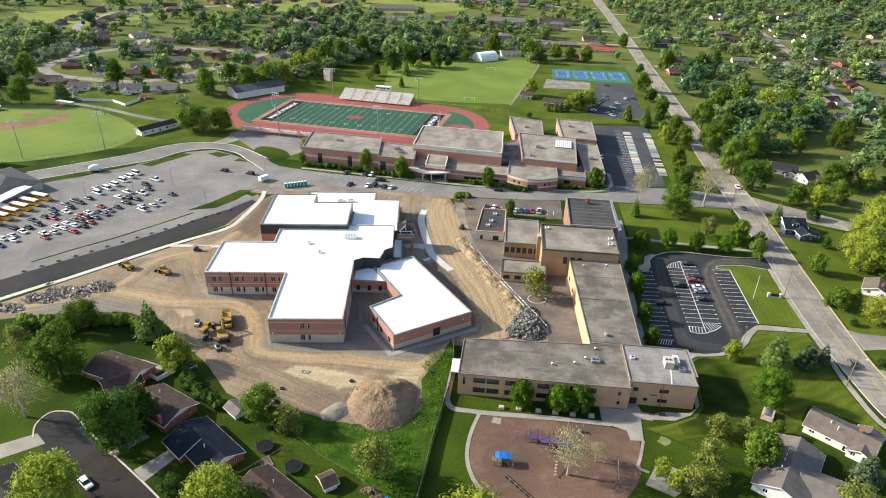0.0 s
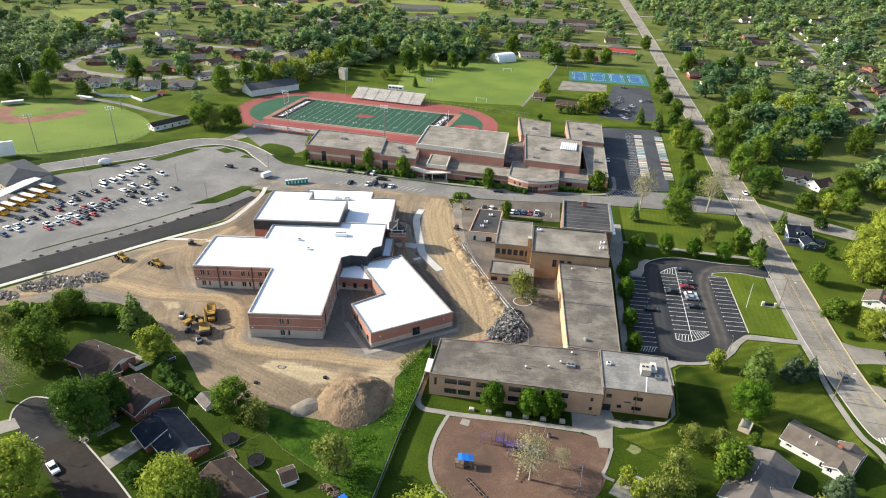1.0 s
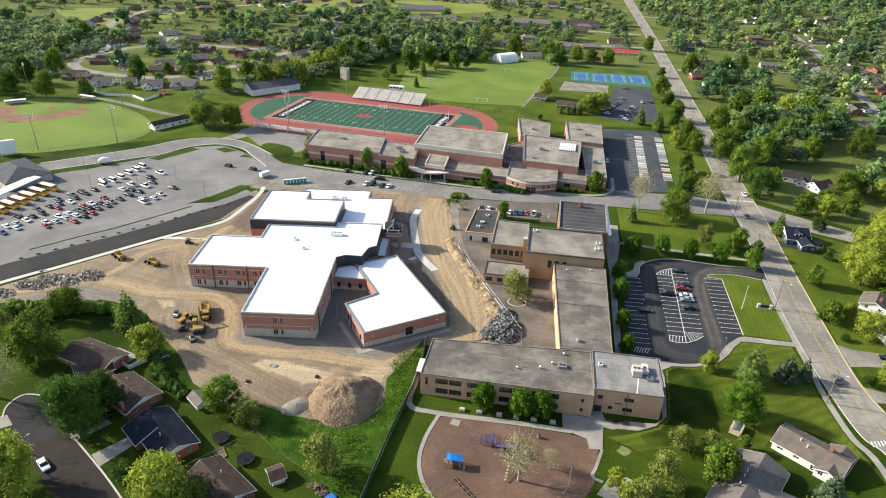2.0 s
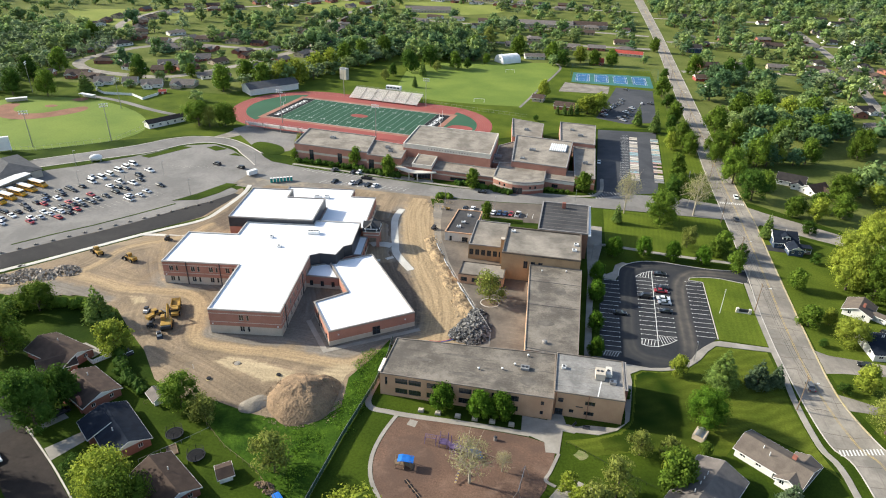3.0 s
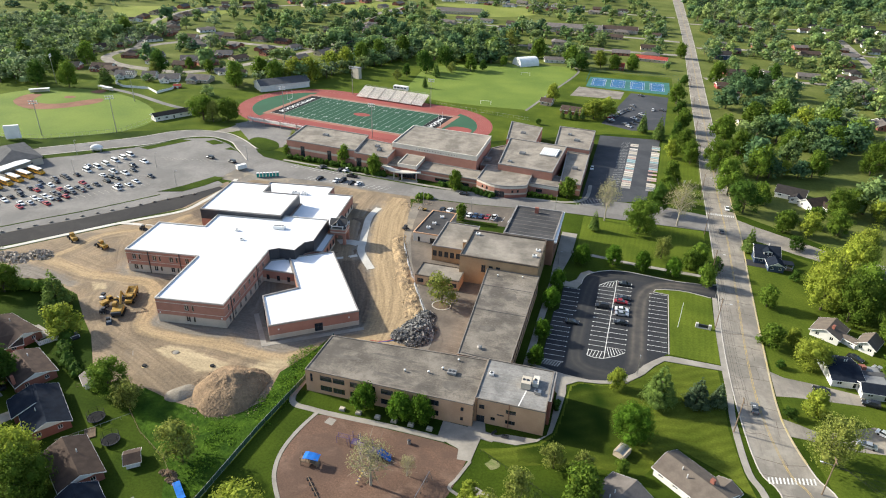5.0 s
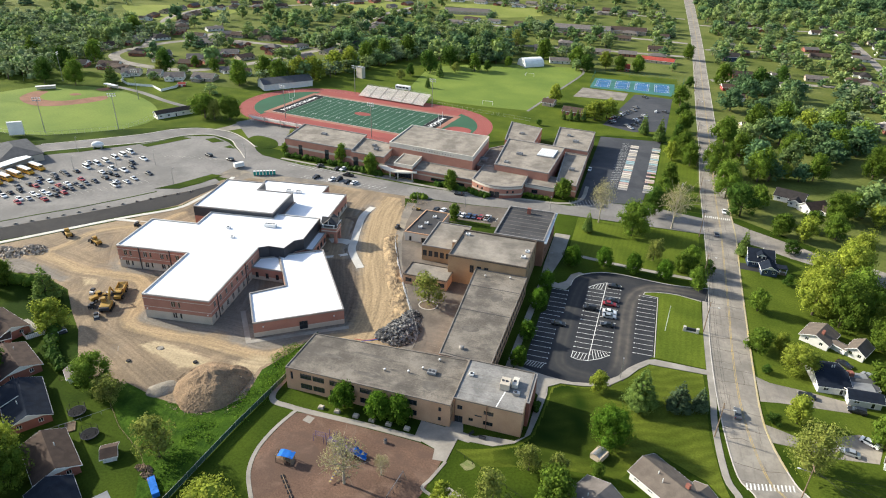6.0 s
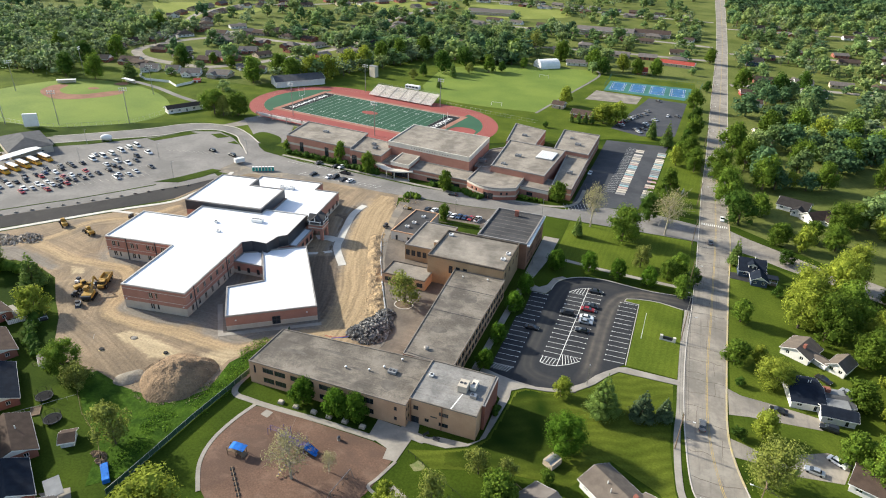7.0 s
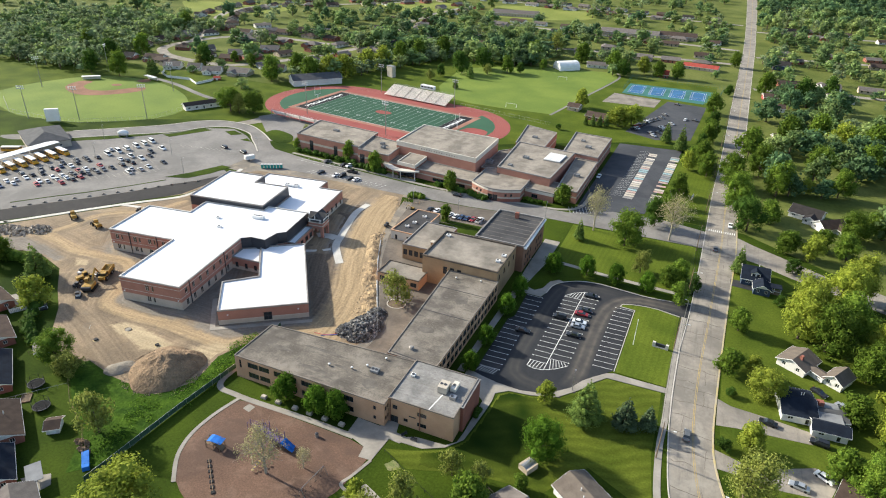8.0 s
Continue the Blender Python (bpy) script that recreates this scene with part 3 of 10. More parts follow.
for k, line in enumerate(([(-234.6, 291.6), (-216.7, 307.6), (-198, 325.6), (-187, 340.6), (-174, 348.6), (-155.5, 349.6), (-140, 342.1), (-126, 331.6)], [(-121, 313.4), (-128, 320.6), (-136, 328), (-145.5, 336.8), (-161.7, 340.4), (-174.8, 332.4), (-184.3, 317.4), (-209, 296.4), (-228.6, 279.4)])):
    structure("kerb_%d" % (8 + k), strip(curve(line, 6), -0.3, 0.3, 0.0, 0.16), M["kerb"], "pale concrete kerb along the curving drive", "kerb")
YELLOW_SAND = mat("yellow_sand", (0.47, 0.37, 0.205), (0.37, 0.285, 0.16), 0.25, fine=1.4, fine_amount=0.3, bump=0.4, bump_scale=0.6)
flat("topsoil_bed", [(-41.5, 276), (-33.5, 276.5), (-35, 268), (-31.5, 256), (-30, 247), (-33, 246), (-38.5, 252)], 0.06, M["topsoil"], "dark raked topsoil bed beside the new path", "earth")
flat("topsoil_bed", [(-35, 238), (-31, 242.5), (-26, 238), (-25.5, 234), (-31, 230.5), (-34, 232)], 0.06, M["topsoil"], "dark raked topsoil bed beside the new path", "earth")
path("wing_walk", [(-40.2, 186.5), (-29.0, 172.2), (-3.4, 189.8)], 1.6, 0.12, M["concrete"], "pale concrete strip along the new wing", steps=0)
path("entry_walk", [(-32.6, 279), (-33.0, 269), (-29.8, 256), (-26.8, 246), (-24.0, 237.5), (-15.4, 226.2)], 3.0, 0.14, M["new_concrete"], "new pale concrete path to the entrance")
path("entry_walk", [(-36.8, 242.5), (-31, 244), (-27.5, 243.5)], 4.0, 0.13, M["new_concrete"], "new pale concrete path to the entrance")
path("entry_walk", [(-32.5, 229), (-28, 231.5), (-24.5, 234.5)], 1.6, 0.13, M["new_concrete"], "new pale concrete path to the entrance")

# rough grass bank and lawns by the mound
flat("rough_bank", [(-11.2, 183), (-9.8, 174), (-9.6, 160), (-12.8, 140), (-14.0, 118), (-20, 112), (-28, 124.2), (-39, 129.6), (-47.5, 136), (-53, 141), (-50, 144.5), (-38, 142), (-22, 141.5), (-16, 150), (-18, 162), (-14, 172)], 0.035, M["rough_grass"], "tall bright green weeds on a bank", "grass")

# old school: paved yard, playground, paths, parking bays
flat("paved_yard", [(-9.5, 255), (-2.6, 236), (8.8, 213), (16.8, 199), (20, 188), (18, 176), (31, 175), (31, 230), (20, 240), (4, 256), (-8, 278), (-15, 285), (-13, 270)], 0.05, M["worn_asphalt"], "worn brown-grey asphalt yard", "yard")
flat("mulch_ground", [(0.3, 149.4), (20, 149.9), (40, 148.6), (41, 140), (39, 131), (30, 121), (15, 117), (5, 121), (0.0, 127.6), (-2, 134.5), (-1.5, 142.5)], 0.05, M["mulch"], "reddish brown wood mulch of a playground", "playground", 3)
path("play_walk", [(-8.9, 172), (-9.6, 160), (-9.6, 154), (-7.6, 151.2), (-3, 150.8), (3, 150.6), (20, 151.0), (35, 150.8)], 1.7, 0.10, M["concrete"], "concrete path along the playground")
path("play_edge", [(-0.4, 150), (-2.2, 142.4), (-2.6, 134.4), (-0.5, 127.3), (4.6, 120.5)], 1.0, 0.12, M["concrete"], "curved concrete edging of the playground")
flat("school_apron", [(32.8, 151.0), (32.6, 157.3), (39.3, 157.0), (39.8, 160.0), (43.3, 160.0), (44.2, 156.7), (48.5, 156.2), (46.5, 153.6), (43.5, 153.9), (42.9, 145.7), (39.5, 145.4), (39.0, 148.9)], 0.11, M["concrete"], "pale concrete paving at the school's back door", "paving")
flat("lawn_walk", [(44.6, 156.2), (47.0, 156.2), (49.6, 157.4), (57.4, 158.0), (59.6, 160.2), (60.0, 164.0), (60.2, 177.5), (58.0, 179.6), (62.3, 182.1), (62.6, 178.5), (61.7, 168.0), (60.9, 161.6), (57.6, 157.2), (52.6, 154.4), (45.3, 154.0)], 0.12, M["concrete"], "concrete path round the end of the school", "path")
flat("lot_walk", [(53.7, 188.3), (57, 187.4), (61.4, 186.6), (68.3, 186.2), (72.9, 187.3), (77.2, 189.6), (81.2, 193.6), (83.5, 198.0), (86.1, 201.2), (89.3, 204.5), (91.5, 205.4), (107, 205.2), (107, 202.9), (89.8, 202.4), (86.8, 198.8), (84.0, 194.0), (78.8, 188.0), (71.8, 185.5), (65.5, 184.6), (62.3, 182.0), (62, 178), (57.5, 180.0), (52.0, 183.0), (51.2, 188.6)], 0.14, M["concrete"], "pale concrete pavement along the car park", "pavement")
path("street_walk", [(107.9, 246), (107.2, 225), (107.2, 204), (107.4, 192), (107.2, 180), (108.7, 163), (112, 153), (113, 120)], 1.7, 0.12, M["concrete"], "concrete pavement beside the street")
path("lawn_path", [(55, 265), (63, 264.5), (80, 262.5), (95, 261.5), (108, 261)], 2.0, 0.12, M["concrete"], "concrete path across the lawn")
flat("school_forecourt", [(49.6, 282), (56, 282), (55.5, 262), (52.5, 240), (51.5, 215), (51, 187), (48.8, 187), (49.4, 215), (50, 240), (49.6, 252)], 0.12, M["concrete"], "pale concrete forecourt of the old school", "paving")
EAST_LOT = [(53.7, 188.2), (53.9, 219.0), (55.5, 221.6), (55.2, 237.0), (60.3, 236.9), (61.4, 240.4), (62.2, 246.4), (65.3, 250.8), (71.0, 254.2), (78.1, 255.3), (85.4, 254.6), (95.4, 253.8), (104.9, 254.7), (109.5, 255.8), (109.5, 244.2), (106.6, 245.6), (99.0, 247.2), (90.6, 246.3), (87.4, 245.0), (86.4, 243.2), (91.6, 242.8), (90.9, 206.7), (89.2, 204.5), (86.0, 201.3), (83.4, 198.1), (81.1, 193.7), (77.2, 189.7), (72.9, 187.4), (68.3, 186.3), (61.4, 186.7), (57.0, 187.5)]
flat("car_park_east", EAST_LOT, 0.06, M["aisle_asphalt"], "dark blue-grey asphalt car park with white bays", "car park")
structure("kerb_10", strip(curve(EAST_LOT[5:14], 4), -0.05, 0.22, 0, 0.17), M["kerb"], "pale kerb round the far end of the car park", "kerb")
for pts in ([(53.9, 189.2), (59.8, 189.6), (61.0, 236.6), (55.4, 236.6), (55.6, 221.4), (54.1, 219.0)], [(66.8, 198.4), (69.1, 197.5), (71.9, 198.0), (75.3, 200.2), (78.1, 203.0), (78.7, 246.2), (73.8, 247.2), (67.8, 242.0)], [(84.5, 206.0), (90.7, 206.9), (91.4, 242.4), (86.2, 242.0)]):
    flat("bay_asphalt", pts, 0.0635, M["asphalt"], "darker sealed asphalt under the parking bays", "car park")
flat("lawn_island", [(91.5, 206.2), (92.2, 243.2), (87.2, 243.5), (87.7, 244.8), (90.8, 246.0), (95, 246.8), (99, 246.9), (106.4, 245.3), (106.2, 205.6)], 0.13, M["striped_grass"], "mown striped lawn inside the car park loop", "grass")
structure("kerb_3", strip([(91.2, 206.2), (91.9, 242.9), (86.9, 243.2), (87.4, 245.0), (90.6, 246.3), (95, 247.1), (99.0, 247.2), (106.6, 245.6)], -0.12, 0.12, 0, 0.18), M["kerb"], "pale kerb round the lawn", "kerb")
flat("car_park_school", [(54, 313.5), (56.4, 425.8), (92, 429.1), (83.9, 327.4), (70, 323)], 0.055, M["lot_asphalt"], "dark asphalt car park beside the high school", "car park")
flat("car_park_north", [(55.5, 452), (70.5, 534), (72, 543), (99.4, 539), (94.7, 452), (75, 443)], 0.055, M["lot_asphalt"], "dark asphalt car park by the courts", "car park")
flat("stadium_yard", [(-161.8, 367.5), (-153.2, 382), (-120, 375), (-92, 371), (-100, 357), (-106, 350), (-114, 338), (-126, 331), (-140.4, 346)], 0.05, M["old_asphalt"], "grey asphalt yard behind the stand", "yard")
flat("court_sand", [(28.2, 518), (65, 520), (67, 544), (32, 549)], 0.06, M["roof_tan"], "pale sandy court", "court")
flat("tennis_court", [(37, 552), (101, 547.5), (101.5, 590), (38, 588)], 0.07, M["court_green"], "blue and green tennis courts", "court")
for i in range(4):
    x = 40.5 + i * 15.2
    flat("court_surface", [(x, 557), (x + 10.97, 557), (x + 11.2, 584), (x + 0.3, 584)], 0.09, M["court"], "blue tennis court surface", "court")
    bm = bmesh.new()
    for u in (0, 1.37, 9.6, 10.97):
        add_box(bm, x + u - 0.07, 558, 0.09, x + u + 0.07, 583, 0.11)
    for v in (558, 564, 577, 583):
        add_box(bm, x, v - 0.07, 0.09, x + 10.97, v + 0.07, 0.112)
    structure("court_lines", bm, M["line"], "white lines of a tennis court", "marking")

# football stadium: centre, turned with the field
FC, FT = (-96.8, 413.9), -7.8


def oval(half, r, n=24):
    pts = []
    for c, a0 in ((half, -90), (-half, 90)):
        pts += [at(FC, FT, c + r * math.cos(radians(a0 + 180 * i / n)), r * math.sin(radians(a0 + 180 * i / n))) for i in range(n + 1)]
    return pts


flat("lawn_oval", [(-136.5, 340.5), (-135, 349.3), (-121.2, 345.5), (-114.6, 335.9), (-118.0, 331.0), (-124.4, 331.8)], 0.12, M["grass"], "oval lawn beside the stadium drive", "grass", 4)
flat("running_track", oval(42.2, 46.2), 0.06, M["track"], "red rubber running track", "track")
flat("track_infield", oval(42.2, 36.5), 0.08, M["turf_edge"], "green synthetic surround inside the track", "field")
bm = bmesh.new()
for k in range(9):
    add_strip(bm, oval(42.2, 36.6 + 1.2 * k, 16), -0.05, 0.05, 0.06, 0.085, True)
structure("lane_lines", bm, mat("lane_paint", (0.40, 0.20, 0.17), None, 0.3, fine=1.0, fine_amount=0.1), "white lane lines on the track", "marking")
R = lambda u0, v0, u1, v1: [at(FC, FT, *p) for p in ((u0, v0), (u1, v0), (u1, v1), (u0, v1))]  # noqa: E731
for s in (-1, 1):
    flat("track_apron", R(-56, s * 27.6, 56, s * 37.2), 0.09, M["track"], "red rubber apron beside the football field", "track")
flat("field_border", R(-58.5, -28, 58.5, 28), 0.10, mat("salmon", (0.33, 0.165, 0.12), None, 0.1, fine=1.0, fine_amount=0.05), "salmon border round the football field", "field")
flat("football_field", R(-54.9, -24.4, 54.9, 24.4), 0.12, M["turf"], "dark green synthetic football field", "field")
for s in (-1, 1):
    flat("end_zone", R(s * 50.3 - 4.57, -24.4, s * 50.3 + 4.57, 24.4), 0.14, M["black_turf"], "black end zone", "field")
bm = bmesh.new()
F = Matrix.Translation((*FC, 0)) @ pose(0, 0, 0, 0, 0, FT)
for i in range(21):
    u = -45.72 + i * 4.572
    add_box(bm, u - 0.06, -24.4, 0.12, u + 0.06, 24.4, 0.15, F)
for v in (-24.4, 24.4):
    add_box(bm, -54.9, v - 0.2, 0.12, 54.9, v + 0.2, 0.152, F)
structure("yard_lines", bm, M["field_line"], "white yard lines on the football field", "marking")
for s in (-1, 1):
    bm = bmesh.new()
    for k in range(7):
        v = -17 + k * 5.6
        add_box(bm, s * 50.3 - 1.9, v - 1.9, 0.15, s * 50.3 + 1.9, v - 1.1, 0.17, F)
        add_box(bm, s * 50.3 - 1.9, v + 1.1, 0.15, s * 50.3 + 1.9, v + 1.9, 0.17, F)
        add_box(bm, s * 50.3 - 0.5, v - 1.1, 0.15, s * 50.3 + 0.5, v + 1.1, 0.17, F)
    structure("end_zone_letters", bm, M["white"], "white block shapes painted in the end zone", "marking")
bm = bmesh.new()
for s in (-1, 1):
    for i in range(1, 10):
        u = -45.72 + i * 9.144
        for w in (-1.0, 1.0):
            add_box(bm, u + w - 0.35, s * 15.2 - 0.7, 0.12, u + w + 0.35, s * 15.2 + 0.7, 0.155, F)
structure("yard_numbers", bm, M["field_line"], "white number marks on the football field", "marking")
bm = bmesh.new()
bmesh.ops.create_circle(bm, cap_ends=True, radius=5.0, segments=32, matrix=F @ Matrix.Translation((0, 0, 0.16)) @ Matrix.Diagonal((1.2, 0.7, 1, 1)))
structure("field_emblem", bm, M["track"], "red oval painted at midfield", "marking")
flat("jump_pad", R(62, -16, 76, 4), 0.10, M["track"], "red rubber jumping area", "track", 4)

# practice field and ball field
flat("practice_field", [(3, 466), (26, 598), (20, 621), (-58, 605), (-102, 568), (-94, 500), (-81, 472), (-54, 465), (-29, 464)], 0.03, mat("field_grass", (0.155, 0.205, 0.034), (0.105, 0.155, 0.024), 0.03, fine=0.8, fine_amount=0.2), "bright mown practice field", "field")
path("field_track", [(3.5, 464), (15, 530), (26.5, 598), (22, 620)], 1.8, 0.05, M["old_asphalt"], "narrow grey path beside the practice field")
flat("ball_field", [(-352, 330), (-300, 300), (-266, 301), (-243, 307), (-214, 332), (-213, 358), (-240, 385), (-285, 402), (-335, 392)], 0.03, bpy.data.materials["field_grass"], "bright mown ball field", "field", 4)
flat("ball_infield", [(-325, 360), (-306, 350), (-290, 352), (-276, 366), (-271, 379), (-277, 386), (-284, 378), (-292, 366), (-304, 362), (-316, 368), (-321, 380), (-330, 376)], 0.05, M["infield"], "reddish dirt arc of a ball diamond", "field", 3)
flat("pitcher_mound", [(-300, 378), (-296, 379), (-295, 383), (-300, 384), (-303, 381)], 0.06, M["infield"], "dirt pitcher's circle", "field", 3)
flat("home_plate_dirt", [(-297, 398), (-289, 396), (-287, 402), (-293, 405)], 0.06, M["infield"], "dirt round the home plate", "field", 3)

# neighbourhood streets
path("cul_de_sac_street", [(-106, 129), (-95.3, 121.4), (-84.5, 114.0), (-66, 101.5), (-40, 84)], 10.4, 0.035, mat("dark_street", (0.026, 0.021, 0.019), (0.038, 0.030, 0.026), 0.15, fine=0.8, fine_amount=0.25), "dark brown-black asphalt street", "road")

# the grey lane between car park and black road
flat("service_lane", [(-235, 128), (-172.5, 208.5), (-163.5, 219.8), (-153, 231.5), (-142.4, 245.6), (-133, 259), (-125, 269.5), (-118, 283), (-113.0, 280), (-113.5, 277.5), (-119.7, 266), (-127.5, 256), (-136.8, 241.4), (-147.6, 227.4), (-158, 216), (-167.3, 204.7), (-239, 117)], 0.05, M["old_asphalt"], "grey asphalt lane beside the black road", "road")
# ruts and drifts on the building site
def ragged(pts, seed, amount=0.8):
    c = curve(pts, 8, True)
    return [(x + amount * noise.noise(Vector((x * 0.5, y * 0.5, seed))), y + amount * noise.noise(Vector((x * 0.5, y * 0.5, seed + 7)))) for x, y in c]


# worked earth of the building site: ruts in relief, soils and painted shade as weights
SITE_EDGE = [(-165, 172), (-150, 190), (-143.3, 206.5), (-132, 220.5), (-113.5, 244), (-110.5, 278), (-103, 288), (-62, 294.5), (-23.4, 294), (-15, 272), (-11.3, 253.6), (-3.2, 234), (8.2, 212.4), (16, 198.5), (19, 188), (15, 180), (-11, 181), (-13.5, 171.5), (-18, 162), (-16, 150), (-22, 143), (-40, 142.4), (-50, 144.4), (-60.5, 144.6), (-71.5, 150), (-82, 161), (-92, 168.6), (-104, 179), (-121, 182), (-141, 178)]
TRACKS = (  # line, half width, share of sand
    ([(-25, 298), (-24.3, 278), (-20, 258.7), (-15, 244), (-8, 227.3), (-1, 212.8), (3, 199.3), (4, 189.7)], 8.5, 1.0),
    ([(-160, 178), (-143, 187.6), (-133.9, 196.1), (-130.2, 203.2), (-129, 214.2), (-125, 220.6), (-112, 231), (-107, 244)], 2.6, 0.7),
    ([(-134, 195), (-121, 192.6), (-109.7, 190.5), (-98.4, 191.5), (-87.6, 192), (-80, 187.6), (-74.4, 177), (-69.5, 168.3), (-56, 167.2), (-43, 168.2), (-31, 167.5), (-20.4, 167.8), (-14, 173.9), (-6.7, 182), (1, 187)], 3.2, 0.8),
    ([(-116, 224), (-110, 212), (-101, 200), (-92, 193)], 2.2, 0.45),
    ([(-98, 185), (-93, 174), (-80, 163), (-66, 158), (-52, 152)], 3.0, 0.2))


def from_line(P, line):
    """For each point: distance from a line, the offset to its left, and the way along it."""
    line = np.array(curve(line, 8))
    best, off, along, run = np.full(len(P), 1e9), np.zeros(len(P)), np.zeros(len(P)), 0.0
    for a, b in zip(line, line[1:]):
        d = b - a
        L = float(np.hypot(*d)) or 1e-6
        d = d / L
        q = P - a
        u = np.clip(q @ d, 0, L)
        gap = np.hypot(*(q - u[:, None] * d).T)
        hit = gap < best
        best[hit], off[hit], along[hit] = gap[hit], (q @ np.array([-d[1], d[0]]))[hit], (run + u)[hit]
        run += L
    return best, off, along


def inside(P, poly):
    x, y = P.T
    odd = np.zeros(len(P), bool)
    for (x0, y0), (x1, y1) in zip(poly, poly[1:] + poly[:1]):
        if y0 != y1:
            odd ^= ((y0 > y) != (y1 > y)) & (x < (x1 - x0) * (y - y0) / (y1 - y0) + x0)
    return odd


def within(P, poly, soft=3.0):
    """1 inside an outline, 0 outside, with a soft border."""
    gap = np.min([from_line(P, [a, b])[0] for a, b in zip(poly, poly[1:] + poly[:1])], 0)
    return np.clip(0.5 + np.where(inside(P, poly), gap, -gap) / soft, 0, 1)


def bumps(P, scale, seed):
    return np.array([noise.noise(Vector((x * scale, y * scale, seed))) for x, y in P])


STEP = 0.85
gx, gy = np.arange(-165, 20, STEP), np.arange(140, 296, STEP)
P = np.array([(x, y) for y in gy for x in gx])
ins = inside(P, SITE_EDGE)
order = np.full(len(P), -1)
order[ins] = np.arange(ins.sum())
P2 = P[ins]
rim_ = np.min([from_line(P2, [a, b])[0] for a, b in zip(SITE_EDGE, SITE_EDGE[1:] + SITE_EDGE[:1])], 0)
HARD = ([(-40.2, 186.5), (-29.0, 172.2), (-3.4, 189.8)], [(-32.6, 279), (-33.0, 269), (-29.8, 256), (-26.8, 246), (-24.0, 237.5), (-15.4, 226.2)], [(-67.3, 173.2), (-44.6, 176.3), (-50, 213)], [(-67.3, 173.2), (-71.1, 200.9), (-98.5, 197.2), (-101.6, 220)], [(-28.5, 174.8), (-39, 189.6)], [(-5.5, 191.3), (-30.2, 225.6)])
hard = np.min([from_line(P2, line)[0] for line in HARD], 0)
calm = np.clip((rim_ - 0.5) / 3, 0, 1) * np.clip((hard - 2.0) / 4, 0, 1)
sand_w, track_w, way, nearest = np.zeros(len(P2)), np.zeros(len(P2)), np.zeros((len(P2), 3)), np.full(len(P2), 1e9)
for line, half, share in TRACKS:
    gap, off, along = from_line(P2, line)
    w = np.clip(1.35 - gap / half, 0, 1)
    sand_w, track_w = np.maximum(sand_w, w * share), np.maximum(track_w, w)
    better = gap / half < nearest
    nearest[better] = (gap / half)[better]
    way[better] = np.stack([off, along, np.full(len(P2), half)], 1)[better]
# greyer close to walls and walks, and in the court
grey_w = np.maximum(np.clip(1.15 - hard / 7, 0, 1) * 0.85, within(P2, [(-66, 174), (-60.8, 171.5), (-45.7, 175), (-24, 172), (-38, 184), (-46, 205), (-49, 205)], 4))
grey_w = np.maximum(grey_w, within(P2, [(-152, 176), (-142, 190), (-124, 188), (-108, 184), (-112, 178), (-130, 178)], 6))
# first outline: the annex's cast shadow painted dark; the others are loam
loam_shade_w = np.maximum.reduce([within(P2, [(-31, 227), (-22, 232), (-14, 222), (-10, 211), (0, 198), (-4, 190.5)], 4), within(P2, [(-108, 246), (-98, 240), (-92, 262), (-98, 292), (-108, 286)], 6), 0.35 * within(P2, [(-104, 181), (-92, 183), (-82, 164), (-70, 152), (-86, 160)], 8), 0.25 * within(P2, [(-70, 151), (-52, 160), (-38, 155), (-42, 143), (-60, 145)], 6)])
pale_w = np.maximum.reduce([within(P2, [(-59, 160), (-56, 163), (-49, 163.5), (-41.4, 162), (-34, 160.5), (-35, 157), (-41, 155), (-47, 157), (-55, 158.5)], 3), 0.9 * within(P2, [(-105, 186), (-100, 187), (-97, 184), (-101, 182)], 3), 0.7 * within(P2, [(-24, 168), (-14, 170), (-18, 158), (-30, 160)], 5)])
rut = np.array([noise.noise(Vector((o * 0.9, l * 0.035, h))) for o, l, h in way])
z = 0.045 + calm * (0.09 * (bumps(P2, 0.13, 3.0) + 0.6) + 0.10 * np.maximum(0, bumps(P2, 0.5, 8.0)) + 0.13 * track_w * (rut + 0.35) + 0.22 * pale_w * np.maximum(0, bumps(P2, 0.55, 4.0)))
z = np.where(rim_ < STEP * 1.5, 0.0, np.maximum(z, 0.03))
nx = len(gx)
cells = []
for j in range(len(gy) - 1):
    row_ = order[j * nx:(j + 2) * nx]
    a, b, c, d = row_[:nx - 1], row_[1:nx], row_[nx + 1:], row_[nx:-1]
    ok = (a >= 0) & (b >= 0) & (c >= 0) & (d >= 0)
    cells.append(np.stack([a, b, c, d], 1)[ok])
me = bpy.data.meshes.new("worked_earth")
me.from_pydata(np.column_stack([P2, z]).tolist(), [], np.vstack(cells).tolist())
for name, data in (("sand", sand_w), ("grey", grey_w), ("loam_and_shade", loam_shade_w), ("pale", pale_w)):
    me.attributes.new(name, "FLOAT", "POINT").data.foreach_set("value", data.astype(np.float32))
me.attributes.new("way", "FLOAT_VECTOR", "POINT").data.foreach_set("vector", way.astype(np.float32).ravel())
me.polygons.foreach_set("use_smooth", [True] * len(me.polygons))


